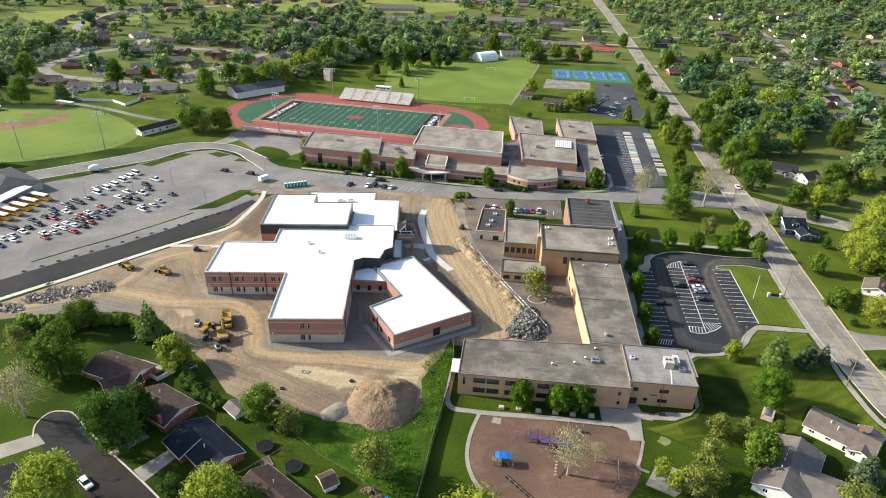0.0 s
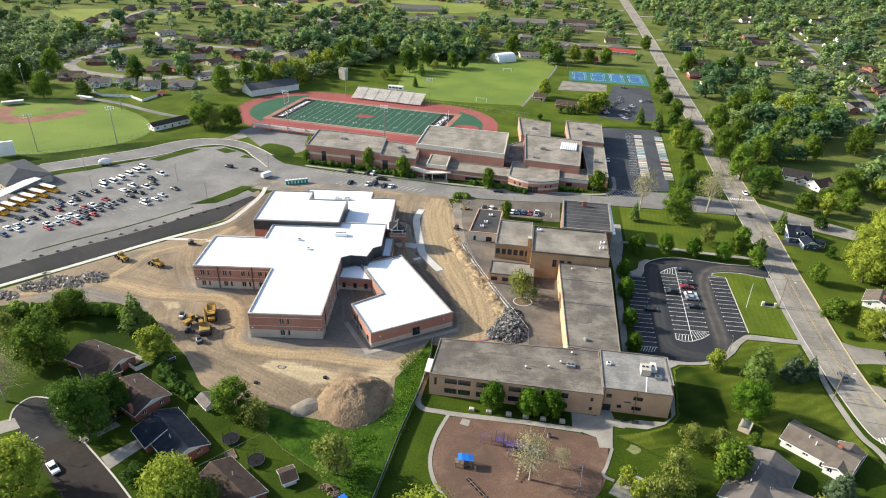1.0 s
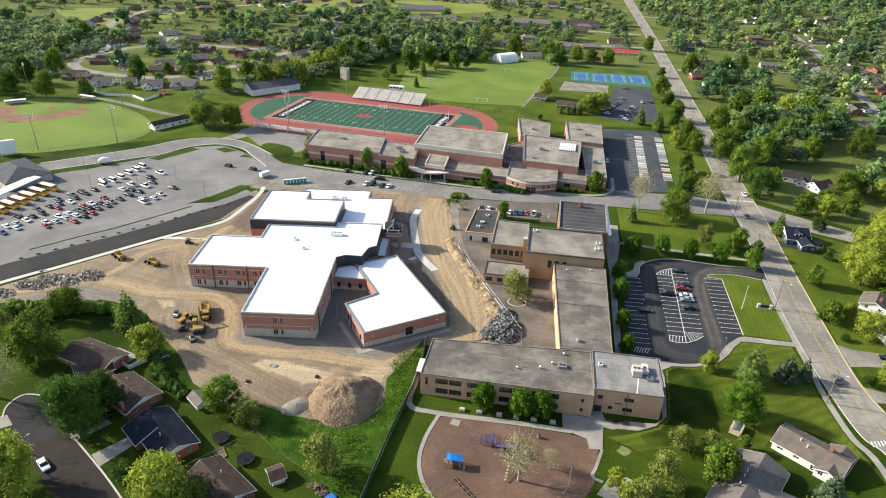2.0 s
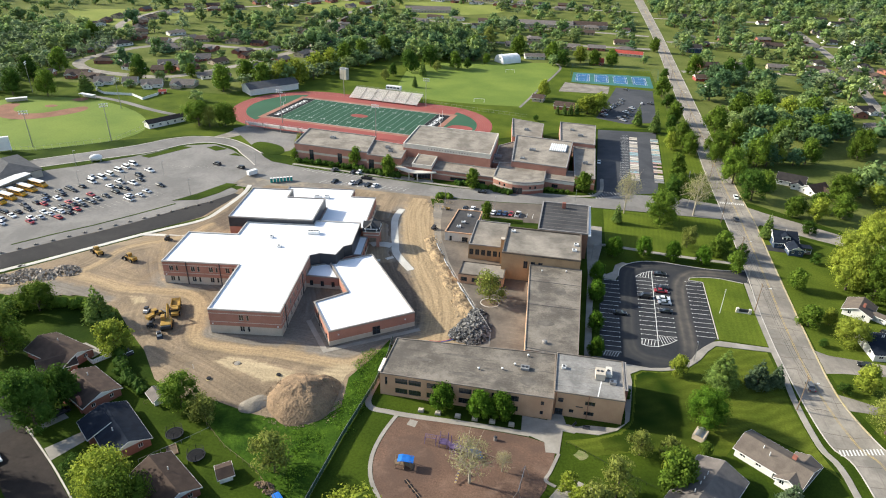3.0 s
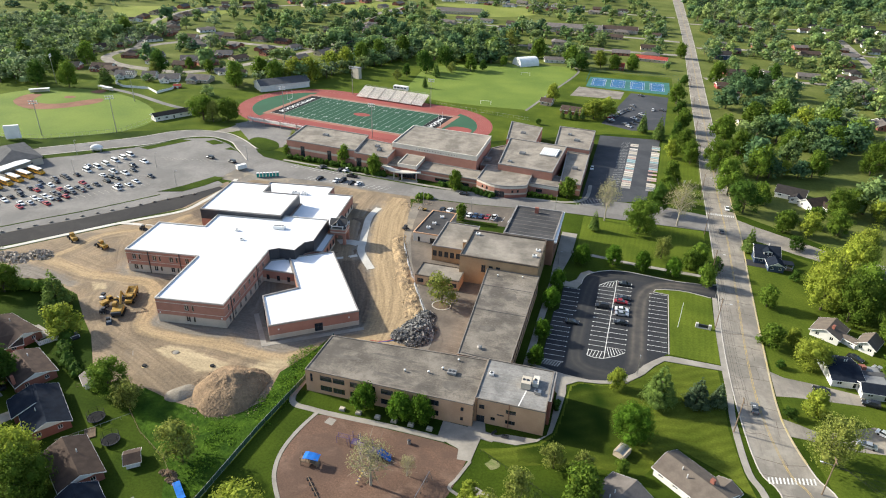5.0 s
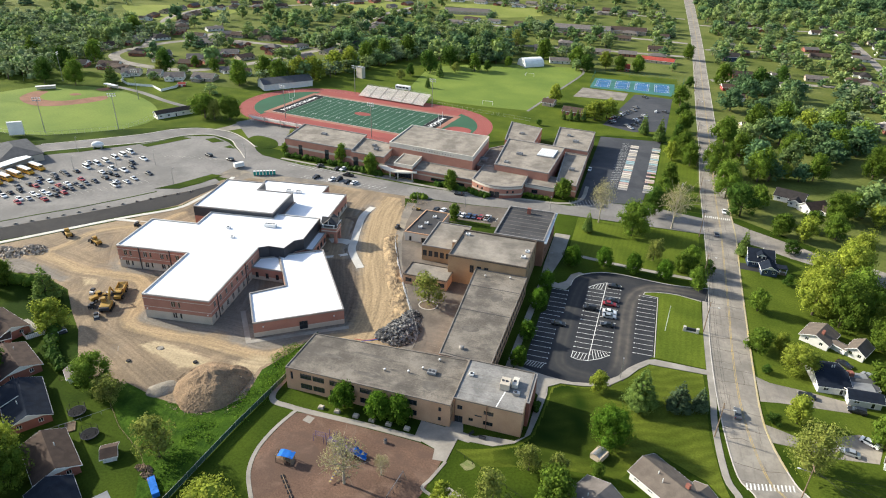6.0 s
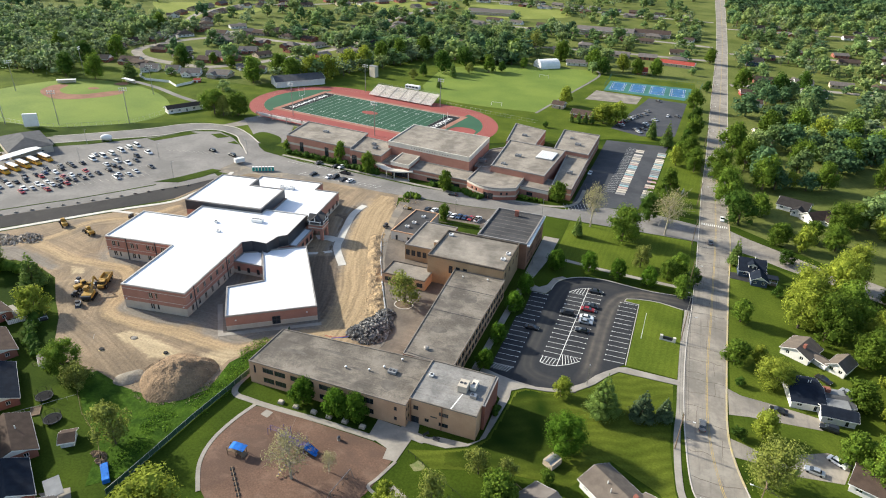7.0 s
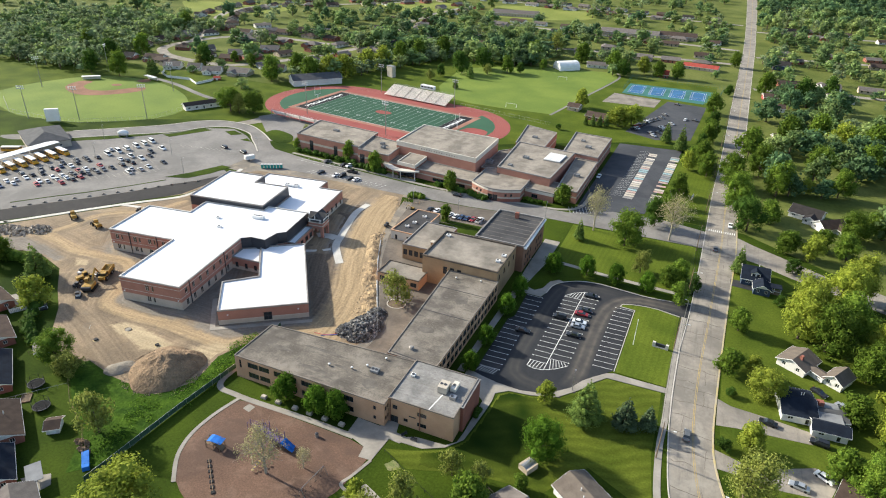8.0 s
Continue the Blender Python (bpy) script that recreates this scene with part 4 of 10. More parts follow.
def worked_earth():
    """Bare earth in four tones, one of them loam and painted shade, each with ragged borders, drawn out along the wheel
    tracks.
    """
    m = mat("worked_earth", (0.258, 0.190, 0.122), (0.180, 0.135, 0.090), 0.055, fine=1.8, fine_amount=0.34, bump=0.20, bump_scale=1.1, contrast=(0.36, 0.62))
    soil(m, (0.32, 0.24, 0.15), (0.165, 0.134, 0.102))
    n, k = m.node_tree.nodes, m.node_tree.links
    b = n["Principled BSDF"]
    colour = b.inputs["Base Color"].links[0].from_socket
    co = n.new("ShaderNodeTexCoord")
    for name, tone, second, scale in (("grey", (0.205, 0.180, 0.150), (0.150, 0.132, 0.112), 0.35), ("loam_and_shade", (0.150, 0.114, 0.082), (0.098, 0.076, 0.057), 0.3), ("sand", (0.395, 0.285, 0.160), (0.275, 0.198, 0.118), 0.4), ("pale", (0.46, 0.365, 0.225), (0.35, 0.27, 0.165), 0.6)):
        weight, ragged_, add, span = n.new("ShaderNodeAttribute"), n.new("ShaderNodeTexNoise"), n.new("ShaderNodeMath"), n.new("ShaderNodeMapRange")
        weight.attribute_name = name
        ragged_.inputs["Scale"].default_value, ragged_.inputs["Detail"].default_value, ragged_.inputs["Roughness"].default_value = scale, 7, 0.68
        add.operation = "ADD"
        span.inputs["From Min"].default_value, span.inputs["From Max"].default_value, span.inputs["To Max"].default_value = 0.80, 1.22, 0.92
        tones, grain = n.new("ShaderNodeMix"), n.new("ShaderNodeTexNoise")
        grain.inputs["Scale"].default_value, grain.inputs["Detail"].default_value, grain.inputs["Roughness"].default_value = scale * 3.1, 8, 0.7
        tones.data_type = "RGBA"
        tones.inputs["A"].default_value, tones.inputs["B"].default_value = (*second, 1), (*tone, 1)
        sharp = n.new("ShaderNodeMapRange")
        sharp.inputs["From Min"].default_value, sharp.inputs["From Max"].default_value = 0.36, 0.60
        k.new(co.outputs["Object"], ragged_.inputs["Vector"]), k.new(co.outputs["Object"], grain.inputs["Vector"])
        k.new(grain.outputs["Fac"], sharp.inputs["Value"]), k.new(sharp.outputs["Result"], tones.inputs["Factor"])
        k.new(weight.outputs["Fac"], add.inputs[0]), k.new(ragged_.outputs["Fac"], add.inputs[1])
        k.new(add.outputs["Value"], span.inputs["Value"])
        mix = n.new("ShaderNodeMix")
        mix.data_type = "RGBA"
        k.new(span.outputs["Result"], mix.inputs["Factor"]), k.new(colour, mix.inputs["A"]), k.new(tones.outputs["Result"], mix.inputs["B"])
        colour = mix.outputs["Result"]
    # lighter and darker streaks left by wheels, along the tracks
    along, squeeze, streak, deep, mul = n.new("ShaderNodeAttribute"), n.new("ShaderNodeVectorMath"), n.new("ShaderNodeTexNoise"), n.new("ShaderNodeMapRange"), n.new("ShaderNodeVectorMath")
    along.attribute_name = "way"
    squeeze.operation = "MULTIPLY"
    squeeze.inputs[1].default_value = (1.0, 0.05, 1.0)
    streak.inputs["Scale"].default_value, streak.inputs["Detail"].default_value = 1.1, 4
    deep.inputs["From Min"].default_value, deep.inputs["From Max"].default_value, deep.inputs["To Min"].default_value, deep.inputs["To Max"].default_value = 0.33, 0.67, 0.80, 1.16
    mul.operation = "SCALE"
    k.new(along.outputs["Vector"], squeeze.inputs[0]), k.new(squeeze.outputs["Vector"], streak.inputs["Vector"])
    k.new(streak.outputs["Fac"], deep.inputs["Value"]), k.new(colour, mul.inputs[0]), k.new(deep.outputs["Result"], mul.inputs["Scale"])
    k.new(mul.outputs["Vector"], b.inputs["Base Color"])
    return m


me.materials.append(worked_earth())
tagged(new("worked_earth", me), "bare earth of a building site rutted by machines", "earth", "", "structure")
path("yard_edge", [(-17, 290), (-14, 272), (-11.4, 252), (-3.4, 234), (8.0, 212.4), (15.6, 198.6), (18.6, 190), (18.6, 180)], 6.0, 0.03, M["grey_dirt"], "strip of bare grey soil under the site fence", "earth")
flat("site_margin", [(-120, 286), (-108, 285), (-100, 288), (-60, 294), (-20, 294), (-15, 299), (-52, 301), (-84, 301), (-106, 299), (-119, 305)], 0.015, M["grey_dirt"], "torn grey soil between site and street", "earth")
flat("road_shoulder", [(-232, 108), (-158, 197), (-130, 231), (-113, 251), (-109, 279), (-113, 284), (-117, 276), (-124, 262), (-134, 246), (-160, 214), (-240, 118)], 0.012, M["dirt"], "bare earth shoulder of the black road", "earth")
flat("corner_walk", [(52.5, 242.2), (56.9, 240.6), (59.3, 243.2), (60.4, 248.7), (63.2, 251.6), (65.2, 251.0), (62.0, 246.5), (61.2, 240.5), (60.1, 237.2), (55.2, 237.3), (52.5, 237.2)], 0.15, M["concrete"], "rounded concrete pavement at the car park's corner", "pavement")
def wear_strip(name, pts, half, base, second, tone, z, label):
    """A run of tyre dust down the middle of a lane, fading out to the asphalt at its sides."""
    m = mat("dusty_" + name, base, second, 0.08, fine=0.8, fine_amount=0.16)
    n, k = m.node_tree.nodes, m.node_tree.links
    b = n["Principled BSDF"]
    old = b.inputs["Base Color"].links[0].from_socket
    how, co, blot, mul, mix = n.new("ShaderNodeAttribute"), n.new("ShaderNodeTexCoord"), n.new("ShaderNodeTexNoise"), n.new("ShaderNodeMath"), n.new("ShaderNodeMix")
    how.attribute_name = "wear"
    blot.inputs["Scale"].default_value, blot.inputs["Detail"].default_value = 0.35, 6
    mul.operation, mix.data_type = "MULTIPLY", "RGBA"
    mix.inputs["B"].default_value = (*tone, 1)
    k.new(co.outputs["Object"], blot.inputs["Vector"])
    k.new(how.outputs["Fac"], mul.inputs[0]), k.new(blot.outputs["Fac"], mul.inputs[1])
    k.new(mul.outputs["Value"], mix.inputs["Factor"]), k.new(old, mix.inputs["A"])
    k.new(mix.outputs["Result"], b.inputs["Base Color"])
    c = curve(pts, 6)
    offs, weights = (-1, -0.62, -0.4, -0.12, 0.12, 0.4, 0.62, 1), (0, 0.7, 1.5, 0.8, 0.8, 1.5, 0.7, 0)
    lines = [beside(c, half * o) for o in offs]
    verts = [(*p, z) for ln in lines for p in ln]
    count = len(c)
    me = bpy.data.meshes.new(name)
    me.from_pydata(verts, [], [(i * count + j, i * count + j + 1, (i + 1) * count + j + 1, (i + 1) * count + j) for i in range(len(offs) - 1) for j in range(count - 1)])
    ends = [min(1.0, j / 8, (count - 1 - j) / 8) for j in range(count)]
    me.attributes.new("wear", "FLOAT", "POINT").data.foreach_set("value", [w * e for w in weights for e in ends])
    if me.polygons[0].normal.z < 0:
        me.flip_normals()
    me.materials.append(m)
    return tagged(new(name, me), label, "road marking", "", "structure")


wear_strip("tyre_dust", [(79.5, 192.5), (81.4, 200), (81.7, 215), (82.2, 232), (83.6, 240.5), (86.5, 246.2), (91.5, 249.9), (100, 250.6), (109.3, 250.4)], 3.3, (0.026, 0.028, 0.032), (0.034, 0.035, 0.038), (0.120, 0.104, 0.086), 0.0632, "brown tyre dust along the lane of the car park")
wear_strip("tyre_dust", [(79.5, 190.5), (73.0, 190.6), (67.0, 191.6), (63.4, 196.5), (63.4, 215), (64.4, 236), (66.4, 246.0), (72, 250.4), (79, 251.2), (88, 250.6)], 2.6, (0.026, 0.028, 0.032), (0.034, 0.035, 0.038), (0.060, 0.057, 0.053), 0.0628, "thin grey tyre dust along the lane of the car park")
rr = random.Random(12)
# sealed cracks in the street
bm = bmesh.new()
for i in range(90):
    y = 120 + 6.2 * i + rr.uniform(-2, 2)
    j = min(range(len(wl)), key=lambda q: abs(wl[q][1] - y))
    x0, x1 = wl[j][0] + 0.4, el[min(j, len(el) - 1)][0] - 0.4
    pts, n = [], 6
    a, b = (x0, x1) if i % 3 else (x0, (x0 + x1) / 2)
    for q in range(n + 1):
        pts.append((a + (b - a) * q / n, y + rr.uniform(-0.5, 0.5)))
    add_strip(bm, pts, -0.08, 0.08, 0.0, 0.045)
    if i % 2:
        xm = x0 + (x1 - x0) * rr.choice((0.25, 0.52, 0.75))
        add_strip(bm, [(xm + rr.uniform(-0.2, 0.2), y + q * 1.3) for q in range(6)], -0.05, 0.05, 0.0, 0.046)
structure("crack_seal", bm, M["worn_asphalt"], "dark sealed cracks across the street", "road marking", "stuff")

# the school lawns, mown in streaks
flat("school_lawn", [(63.4, 182.2), (65.7, 184.3), (71.9, 185.2), (79.0, 187.7), (84.2, 193.8), (87.0, 198.5), (89.9, 202.1), (105.2, 202.6), (105.6, 192), (105.6, 177), (107.6, 162), (110.5, 152), (104, 160), (92, 166), (84, 154), (66, 152), (52, 147), (44, 150.5), (50, 152.6), (53.0, 153.9), (58.2, 156.8), (61.4, 161.4), (62.2, 168), (63.1, 178)], 0.03, M["streaked_grass"], "mown lawn with dark mower streaks", "grass")


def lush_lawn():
    """A shadow painted into the colour of the school lawn, fading out to the plain grass."""
    m = striped("shadow_grass", (0.102, 0.124, 0.016), (0.054, 0.076, 0.009), 3.2, 62, 0.13, 6.0)
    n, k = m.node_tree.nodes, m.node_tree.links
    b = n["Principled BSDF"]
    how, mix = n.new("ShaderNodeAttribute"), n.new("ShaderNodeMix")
    how.attribute_name, mix.data_type = "shade_weight", "RGBA"
    # near-black green of the painted shadow
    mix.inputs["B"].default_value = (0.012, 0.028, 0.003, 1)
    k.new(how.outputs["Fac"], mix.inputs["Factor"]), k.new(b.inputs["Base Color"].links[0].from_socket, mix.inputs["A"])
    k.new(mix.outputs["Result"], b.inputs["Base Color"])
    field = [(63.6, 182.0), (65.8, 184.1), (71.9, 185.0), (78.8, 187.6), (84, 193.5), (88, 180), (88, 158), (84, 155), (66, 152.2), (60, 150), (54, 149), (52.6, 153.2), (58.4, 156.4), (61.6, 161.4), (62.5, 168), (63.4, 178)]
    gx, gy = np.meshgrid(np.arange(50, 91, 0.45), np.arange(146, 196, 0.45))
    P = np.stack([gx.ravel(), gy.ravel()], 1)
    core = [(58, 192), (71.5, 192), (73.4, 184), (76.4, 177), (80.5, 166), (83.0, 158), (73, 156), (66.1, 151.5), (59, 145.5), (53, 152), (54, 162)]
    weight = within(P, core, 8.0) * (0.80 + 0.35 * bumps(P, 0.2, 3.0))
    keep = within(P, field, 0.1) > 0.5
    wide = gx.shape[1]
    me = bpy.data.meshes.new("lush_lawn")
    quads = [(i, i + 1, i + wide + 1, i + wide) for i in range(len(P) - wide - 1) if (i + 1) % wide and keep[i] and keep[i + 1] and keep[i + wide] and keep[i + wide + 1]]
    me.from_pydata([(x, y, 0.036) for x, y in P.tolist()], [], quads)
    me.attributes.new("shade_weight", "FLOAT", "POINT").data.foreach_set("value", np.clip(weight, 0, 1).tolist())
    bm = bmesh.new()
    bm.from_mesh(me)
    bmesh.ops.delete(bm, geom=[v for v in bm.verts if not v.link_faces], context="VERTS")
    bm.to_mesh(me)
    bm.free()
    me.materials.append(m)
    tagged(new("lush_lawn", me), "dark shadow painted on the lawn beside the school", "grass", "", "structure")


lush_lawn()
flat("front_lawn", [(57, 301.5), (71, 302), (108, 302.8), (108, 262.4), (95, 262.8), (80, 263.8), (63, 265.8), (57, 266.5)], 0.03, M["striped_grass"], "bright mown lawn before the old school", "grass")
flat("verge_lawn", [(93, 428), (112, 430), (110.6, 372), (109.9, 326), (93, 326), (88, 330)], 0.03, M["striped_grass"], "mown verge between car park and street", "grass")

flat("old_lot", [(-17, 296), (-14, 284), (-8, 277), (5, 277), (29.5, 279), (29.8, 300), (10, 297.5), (-5, 296.5)], 0.047, M["worn_asphalt"], "worn asphalt lot before the old school", "car park")
flat("tree_island", [(2.5, 280), (2.8, 277.4), (22, 278), (22, 280.5)], 0.12, M["grass"], "narrow grass island by the old school", "grass")


# ---------------------------------------------------------------- the new school
NO, NT = (-67.3, 173.2), 7.8
N_ = lambda u, v: at(NO, NT, u, v)  # noqa: E731
new_school = thing("new_school", "new brick school with white membrane roofs and dark panels", "school building")
main = [N_(*p) for p in ((0, 0), (22.9, 0), (22.9, 37), (26, 39), (32, 38.5), (33.5, 45), (36.3, 47), (36.3, 66), (18.2, 66), (18.2, 62), (-8.5, 62), (-8.5, 51), (-27.6, 51), (-27.6, 28), (0, 28))]


def pairs(spots, w=1.5, gap=2.4, narrow=0.8):
    """Openings in two storeys: a wide window and a narrow one beside it, at each spot."""
    out = []
    for u in spots:
        for z0, z1 in ((0.9, 2.95), (5.1, 7.15)):
            out += [(u, u + w, z0, z1, (2, 1)), (u + gap, u + gap + narrow, z0, z1, (1, 1))]
    return out


op = {0: pairs((9.5,)), 1: [h for u in (2.5, 6.5, 10.5, 14.5, 18.5, 22.5, 26.5, 30.5) for h in ((u, u + 1.3, 0.6, 2.9, (2, 1)), (u, u + 1.3, 5.1, 7.15, (2, 1)))],
      13: pairs((2.2, 10.0, 16.5, 22.5)), 12: pairs((5, 14)), 14: pairs((5, 16)), 11: pairs((4, 12))}
block(new_school, main, 9.0, [(0.0, 3.0, M["stone"]), (3.0, 9.0, M["brick"])], M["membrane"], op, 0.35, 0.4, M["pale_coping"], lines=((4.35, 0.16, M["pale"]), (7.45, 0.16, M["pale"])), frame_material=M["pale"])
# dark panels over the low roofs
bm = bmesh.new()
pan = [N_(*p) for p in ((22.9, 37), (26, 39), (32, 38.5), (33.5, 45), (36.3, 47), (36.3, 66))]
add_strip(bm, pan, -0.12, -0.02, 4.6, 9.05)
bmesh.ops.recalc_face_normals(bm, faces=bm.faces[:])
part("cladding", bm, M["panel"], new_school, "charcoal metal cladding")
block(new_school, [N_(*p) for p in ((-16, 62.2), (18, 62.2), (18, 84), (2, 84), (2, 92), (-16, 92))], 10.8, [(0, 6.5, M["brick"]), (6.5, 10.8, M["panel"])], M["membrane"], {}, 0.35, 0.4)
block(new_school, [N_(*p) for p in ((18.2, 66.2), (37.4, 66.2), (37.4, 97.5), (26.5, 97.5), (26.5, 105.5), (-4, 105.5), (-4, 92.2), (2.2, 92.2), (2.2, 84.2), (18.2, 84.2))], 6.3,
      [(0, 2.2, M["stone"]), (2.2, 6.3, M["brick"])], M["membrane"], {1: row(31.3, 5, 1.6, 0.8, 3.0, 8, 31)}, 0.35, 0.4)
# corridor with arches along the entrance side
block(new_school, [N_(*p) for p in ((36.4, 47.2), (39.6, 47.2), (39.6, 62.3), (36.4, 62.3))], 4.6, [(0, 0.9, M["stone"]), (0.9, 4.6, M["brick"])], M["membrane"], {1: row(15.1, 4, 2.2, 0.9, 3.2)}, 0.25, 0.3)
# entrance tower with crossing gables
tw = N_(41.0, 65.4)
tower = part("entrance_tower", box(-3.0, -3.0, 4.2, 3.0, 3.0, 6.6), M["brick"], new_school, "brick entrance tower with a dark gabled roof")
tower.matrix_basis = pose(tw[0], tw[1], 0, 0, 0, NT)
for sx in (-1, 1):
    for sy in (-1, 1):
        part("pillar", box(sx * 2.4 - 0.55, sy * 2.4 - 0.55, 0, sx * 2.4 + 0.55, sy * 2.4 + 0.55, 4.2), M["brick"], tower)
part("band", box(-3.15, -3.15, 5.3, 3.15, 3.15, 5.6), M["pale"], tower)
part("band", box(-3.15, -3.15, 6.6, 3.15, 3.15, 6.85), M["pale"], tower)
bm = bmesh.new()
for turn in (0, 90):
    m = pose(0, 0, 6.85, 0, 0, turn)
    v = [bm.verts.new(m @ Vector(p)) for p in ((-3.5, -3.5, 0.5), (3.5, -3.5, 0.5), (0, -3.5, 3.4), (-3.5, 3.5, 0.5), (3.5, 3.5, 0.5), (0, 3.5, 3.4))]
    for f in ((0, 2, 5, 3), (1, 4, 5, 2), (0, 3, 4, 1)):
        bm.faces.new([v[i] for i in f])
part("gable_roof", bm, M["roof_dark"], tower)
bm = bmesh.new()
for turn in (0, 90, 180, 270):
    m = pose(0, 0, 6.85, 0, 0, turn)
    for x in (-2.2, 2.2):
        add_box(bm, x - 0.15, -3.45, 0, x + 0.15, -3.15, 1.6, m)
    add_box(bm, -2.6, -3.45, 1.2, 2.6, -3.2, 1.5, m)
    add_box(bm, -0.15, -3.45, 1.2, 0.15, -3.2, 3.1, m)
part("truss", bm, M["white"], tower, "white timber trusses in the gables")

# annex wing, turned away from the main block
AO, AT = (-28.5, 174.8), 35.7
A_ = lambda u, v: at(AO, AT, u, v)  # noqa: E731
annex = [A_(*p) for p in ((0, 0), (28.3, 0), (28.3, 42.2), (12, 42.2), (12, 20), (0, 18.2))]
block(new_school, annex, 5.5, [(0, 1.7, M["stone"]), (1.7, 5.5, M["brick"])], M["membrane"], {0: [(14.0, 16.6, 0.4, 3.4, (2, 2))], 5: row(18.2, 3, 1.6, 0.9, 3.0), 1: row(42, 6, 1.6, 0.9, 3.0)}, 0.35, 0.4, lines=((1.65, 0.14, M["pale"]),))
block(new_school, [(-48.75, 206.0), (-36.9, 206.8), (-43.6, 216.4), (-49.3, 213.0)], 4.9, [(0, 1.6, M["stone"]), (1.6, 4.9, M["brick"])], M["membrane"], {0: row(11.8, 3, 1.2, 0.9, 3.0)}, 0.3, 0.35)


def rooftop_unit(x, y, z, w, d, h, turn=0.0, material="white", label="white rooftop air handling unit"):
    u = thing("rooftop_unit", label, "rooftop unit", (x, y, z), turn, "units on the roofs")
    part("housing", box(-w / 2, -d / 2, 0.15, w / 2, d / 2, h, bevel=0.05), M[material], u)
    part("curb", box(-w / 2 + 0.1, -d / 2 + 0.1, 0, w / 2 - 0.1, d / 2 - 0.1, 0.15), M["steel"], u)
    bm = bmesh.new()
    for i in range(max(1, int(w / 1.1))):
        bmesh.ops.create_cone(bm, cap_ends=True, segments=14, radius1=0.42, radius2=0.38, depth=0.12, matrix=Matrix.Translation((-w / 2 + 0.6 + 1.05 * i, 0, h + 0.06)))
    part("fan", bm, M["panel"], u)
    return u


for u, v, w, d, h in ((20, 55, 4.6, 2.0, 1.3), (5, 50, 1.4, 1.2, 0.8), (10, 43, 1.6, 1.2, 0.7)):
    p = N_(u, v)
    rooftop_unit(p[0], p[1], 8.65, w, d, h, NT)
for u, v, w in ((12, 95, 3.2), (16, 95, 2.4)):
    p = N_(u, v)
    rooftop_unit(p[0], p[1], 5.95, w, 1.6, 1.2, NT)

# ---------------------------------------------------------------- the old school
old_school = thing("old_school", "old tan brick school with flat gravel roofs", "school building")
ZT = [(0, 7.4, M["tan_brick"])]
south = [(-7.1, 157.4), (40.3, 157.4), (40.0, 176.8), (-6.7, 174.0)]


def ribbon(spots, w, rows, bars=(3, 1)):
    return [(u, u + w, z0, z1, bars) for u in spots for z0, z1 in rows]


two = ((1.1, 2.9), (4.5, 6.3))
block(old_school, south, 7.4, ZT, M["roof_gravel"], {0: ribbon((4.3, 8.1), 3.5, two) + ribbon((13.2, 17.0), 3.5, two) + ribbon((22.1, 25.9), 3.5, two) + ribbon((31.0, 34.8), 3.5, two) + [(1.4, 2.1, 3.6, 6.3, (1, 1)), (44.2, 45.0, 4.6, 5.9, (1, 1)), (44.2, 45.0, 1.4, 2.6, (1, 1))],
                                                       1: [(u, u + 0.9, z0, z1, (1, 1)) for u in (0.6, 1.9) for z0, z1 in ((1.4, 2.8), (4.6, 6.0))]}, 0.14, 0.2, M["worn_coping"])
block(old_school, [(40.3, 159.8), (58.6, 159.8), (58.6, 176.8), (40.3, 176.8)], 8.0, [(0, 8.0, M["tan_brick"])], M["roof_weathered"], {0: [(1.2, 2.6, 4.6, 6.0, (2, 1)), (0.6, 2.8, 0.1, 2.4, (2, 1)), (4.4, 5.6, 1.5, 2.6, (2, 1)), (8.3, 10.9, 4.7, 6.0, (3, 1)), (8.3, 10.9, 1.3, 2.6, (3, 1))]}, 0.22, 0.16, M["worn_coping"])
block(old_school, [(58.7, 164.2), (59.5, 164.2), (59.5, 176.6), (58.7, 176.6)], 8.0, [(0, 8.0, M["dark_brick"])], M["roof_weathered"], {}, 0.1, 0.16, M["coping"])
ns = [(31.0, 177.0), (46.3, 177.0), (46.9, 228.3), (28.4, 228.3)]
block(old_school, ns, 7.4, ZT, M["roof_gravel"], {1: [(u, u + 2.45, z0, z1, (2, 2)) for u in [1.2 + 3.12 * i for i in range(16)] for z0, z1 in ((0.8, 3.0), (4.2, 6.5))], 3: [(u, u + 2.4, 1.1, 2.9, (2, 1)) for u in (4, 12, 20)]}, 0.14, 0.2, M["worn_coping"])
block(old_school, [(3.4, 221.6), (19.8, 221.6), (19.8, 231.2), (3.4, 231.2)], 4.0, [(0, 4.0, M["tan_brick"])], M["roof_tan"], {0: row(16.4, 4, 2.4, 1.0, 2.7)}, 0.25, 0.3, M["tar_coping"])
block(old_school, [(18.0, 228.6), (46.2, 228.6), (46.2, 250.2), (18.0, 250.2)], 11.0, [(0, 11.0, M["gold_brick"])], M["roof_tan"], {0: row(28, 3, 1.5, 5.2, 8.2, 7.5, 15.5), 1: row(21.6, 4, 1.5, 6.3, 8.6)}, 0.5, 0.35, M["tar_coping"])
block(old_school, [(4.0, 240.6), (17.8, 240.6), (17.8, 262.4), (4.0, 262.4)], 6.5, [(0, 6.5, M["gold_brick"])], M["roof_tan"], {0: row(13.8, 6, 1.6, 2.0, 4.4)}, 0.3, 0.35)
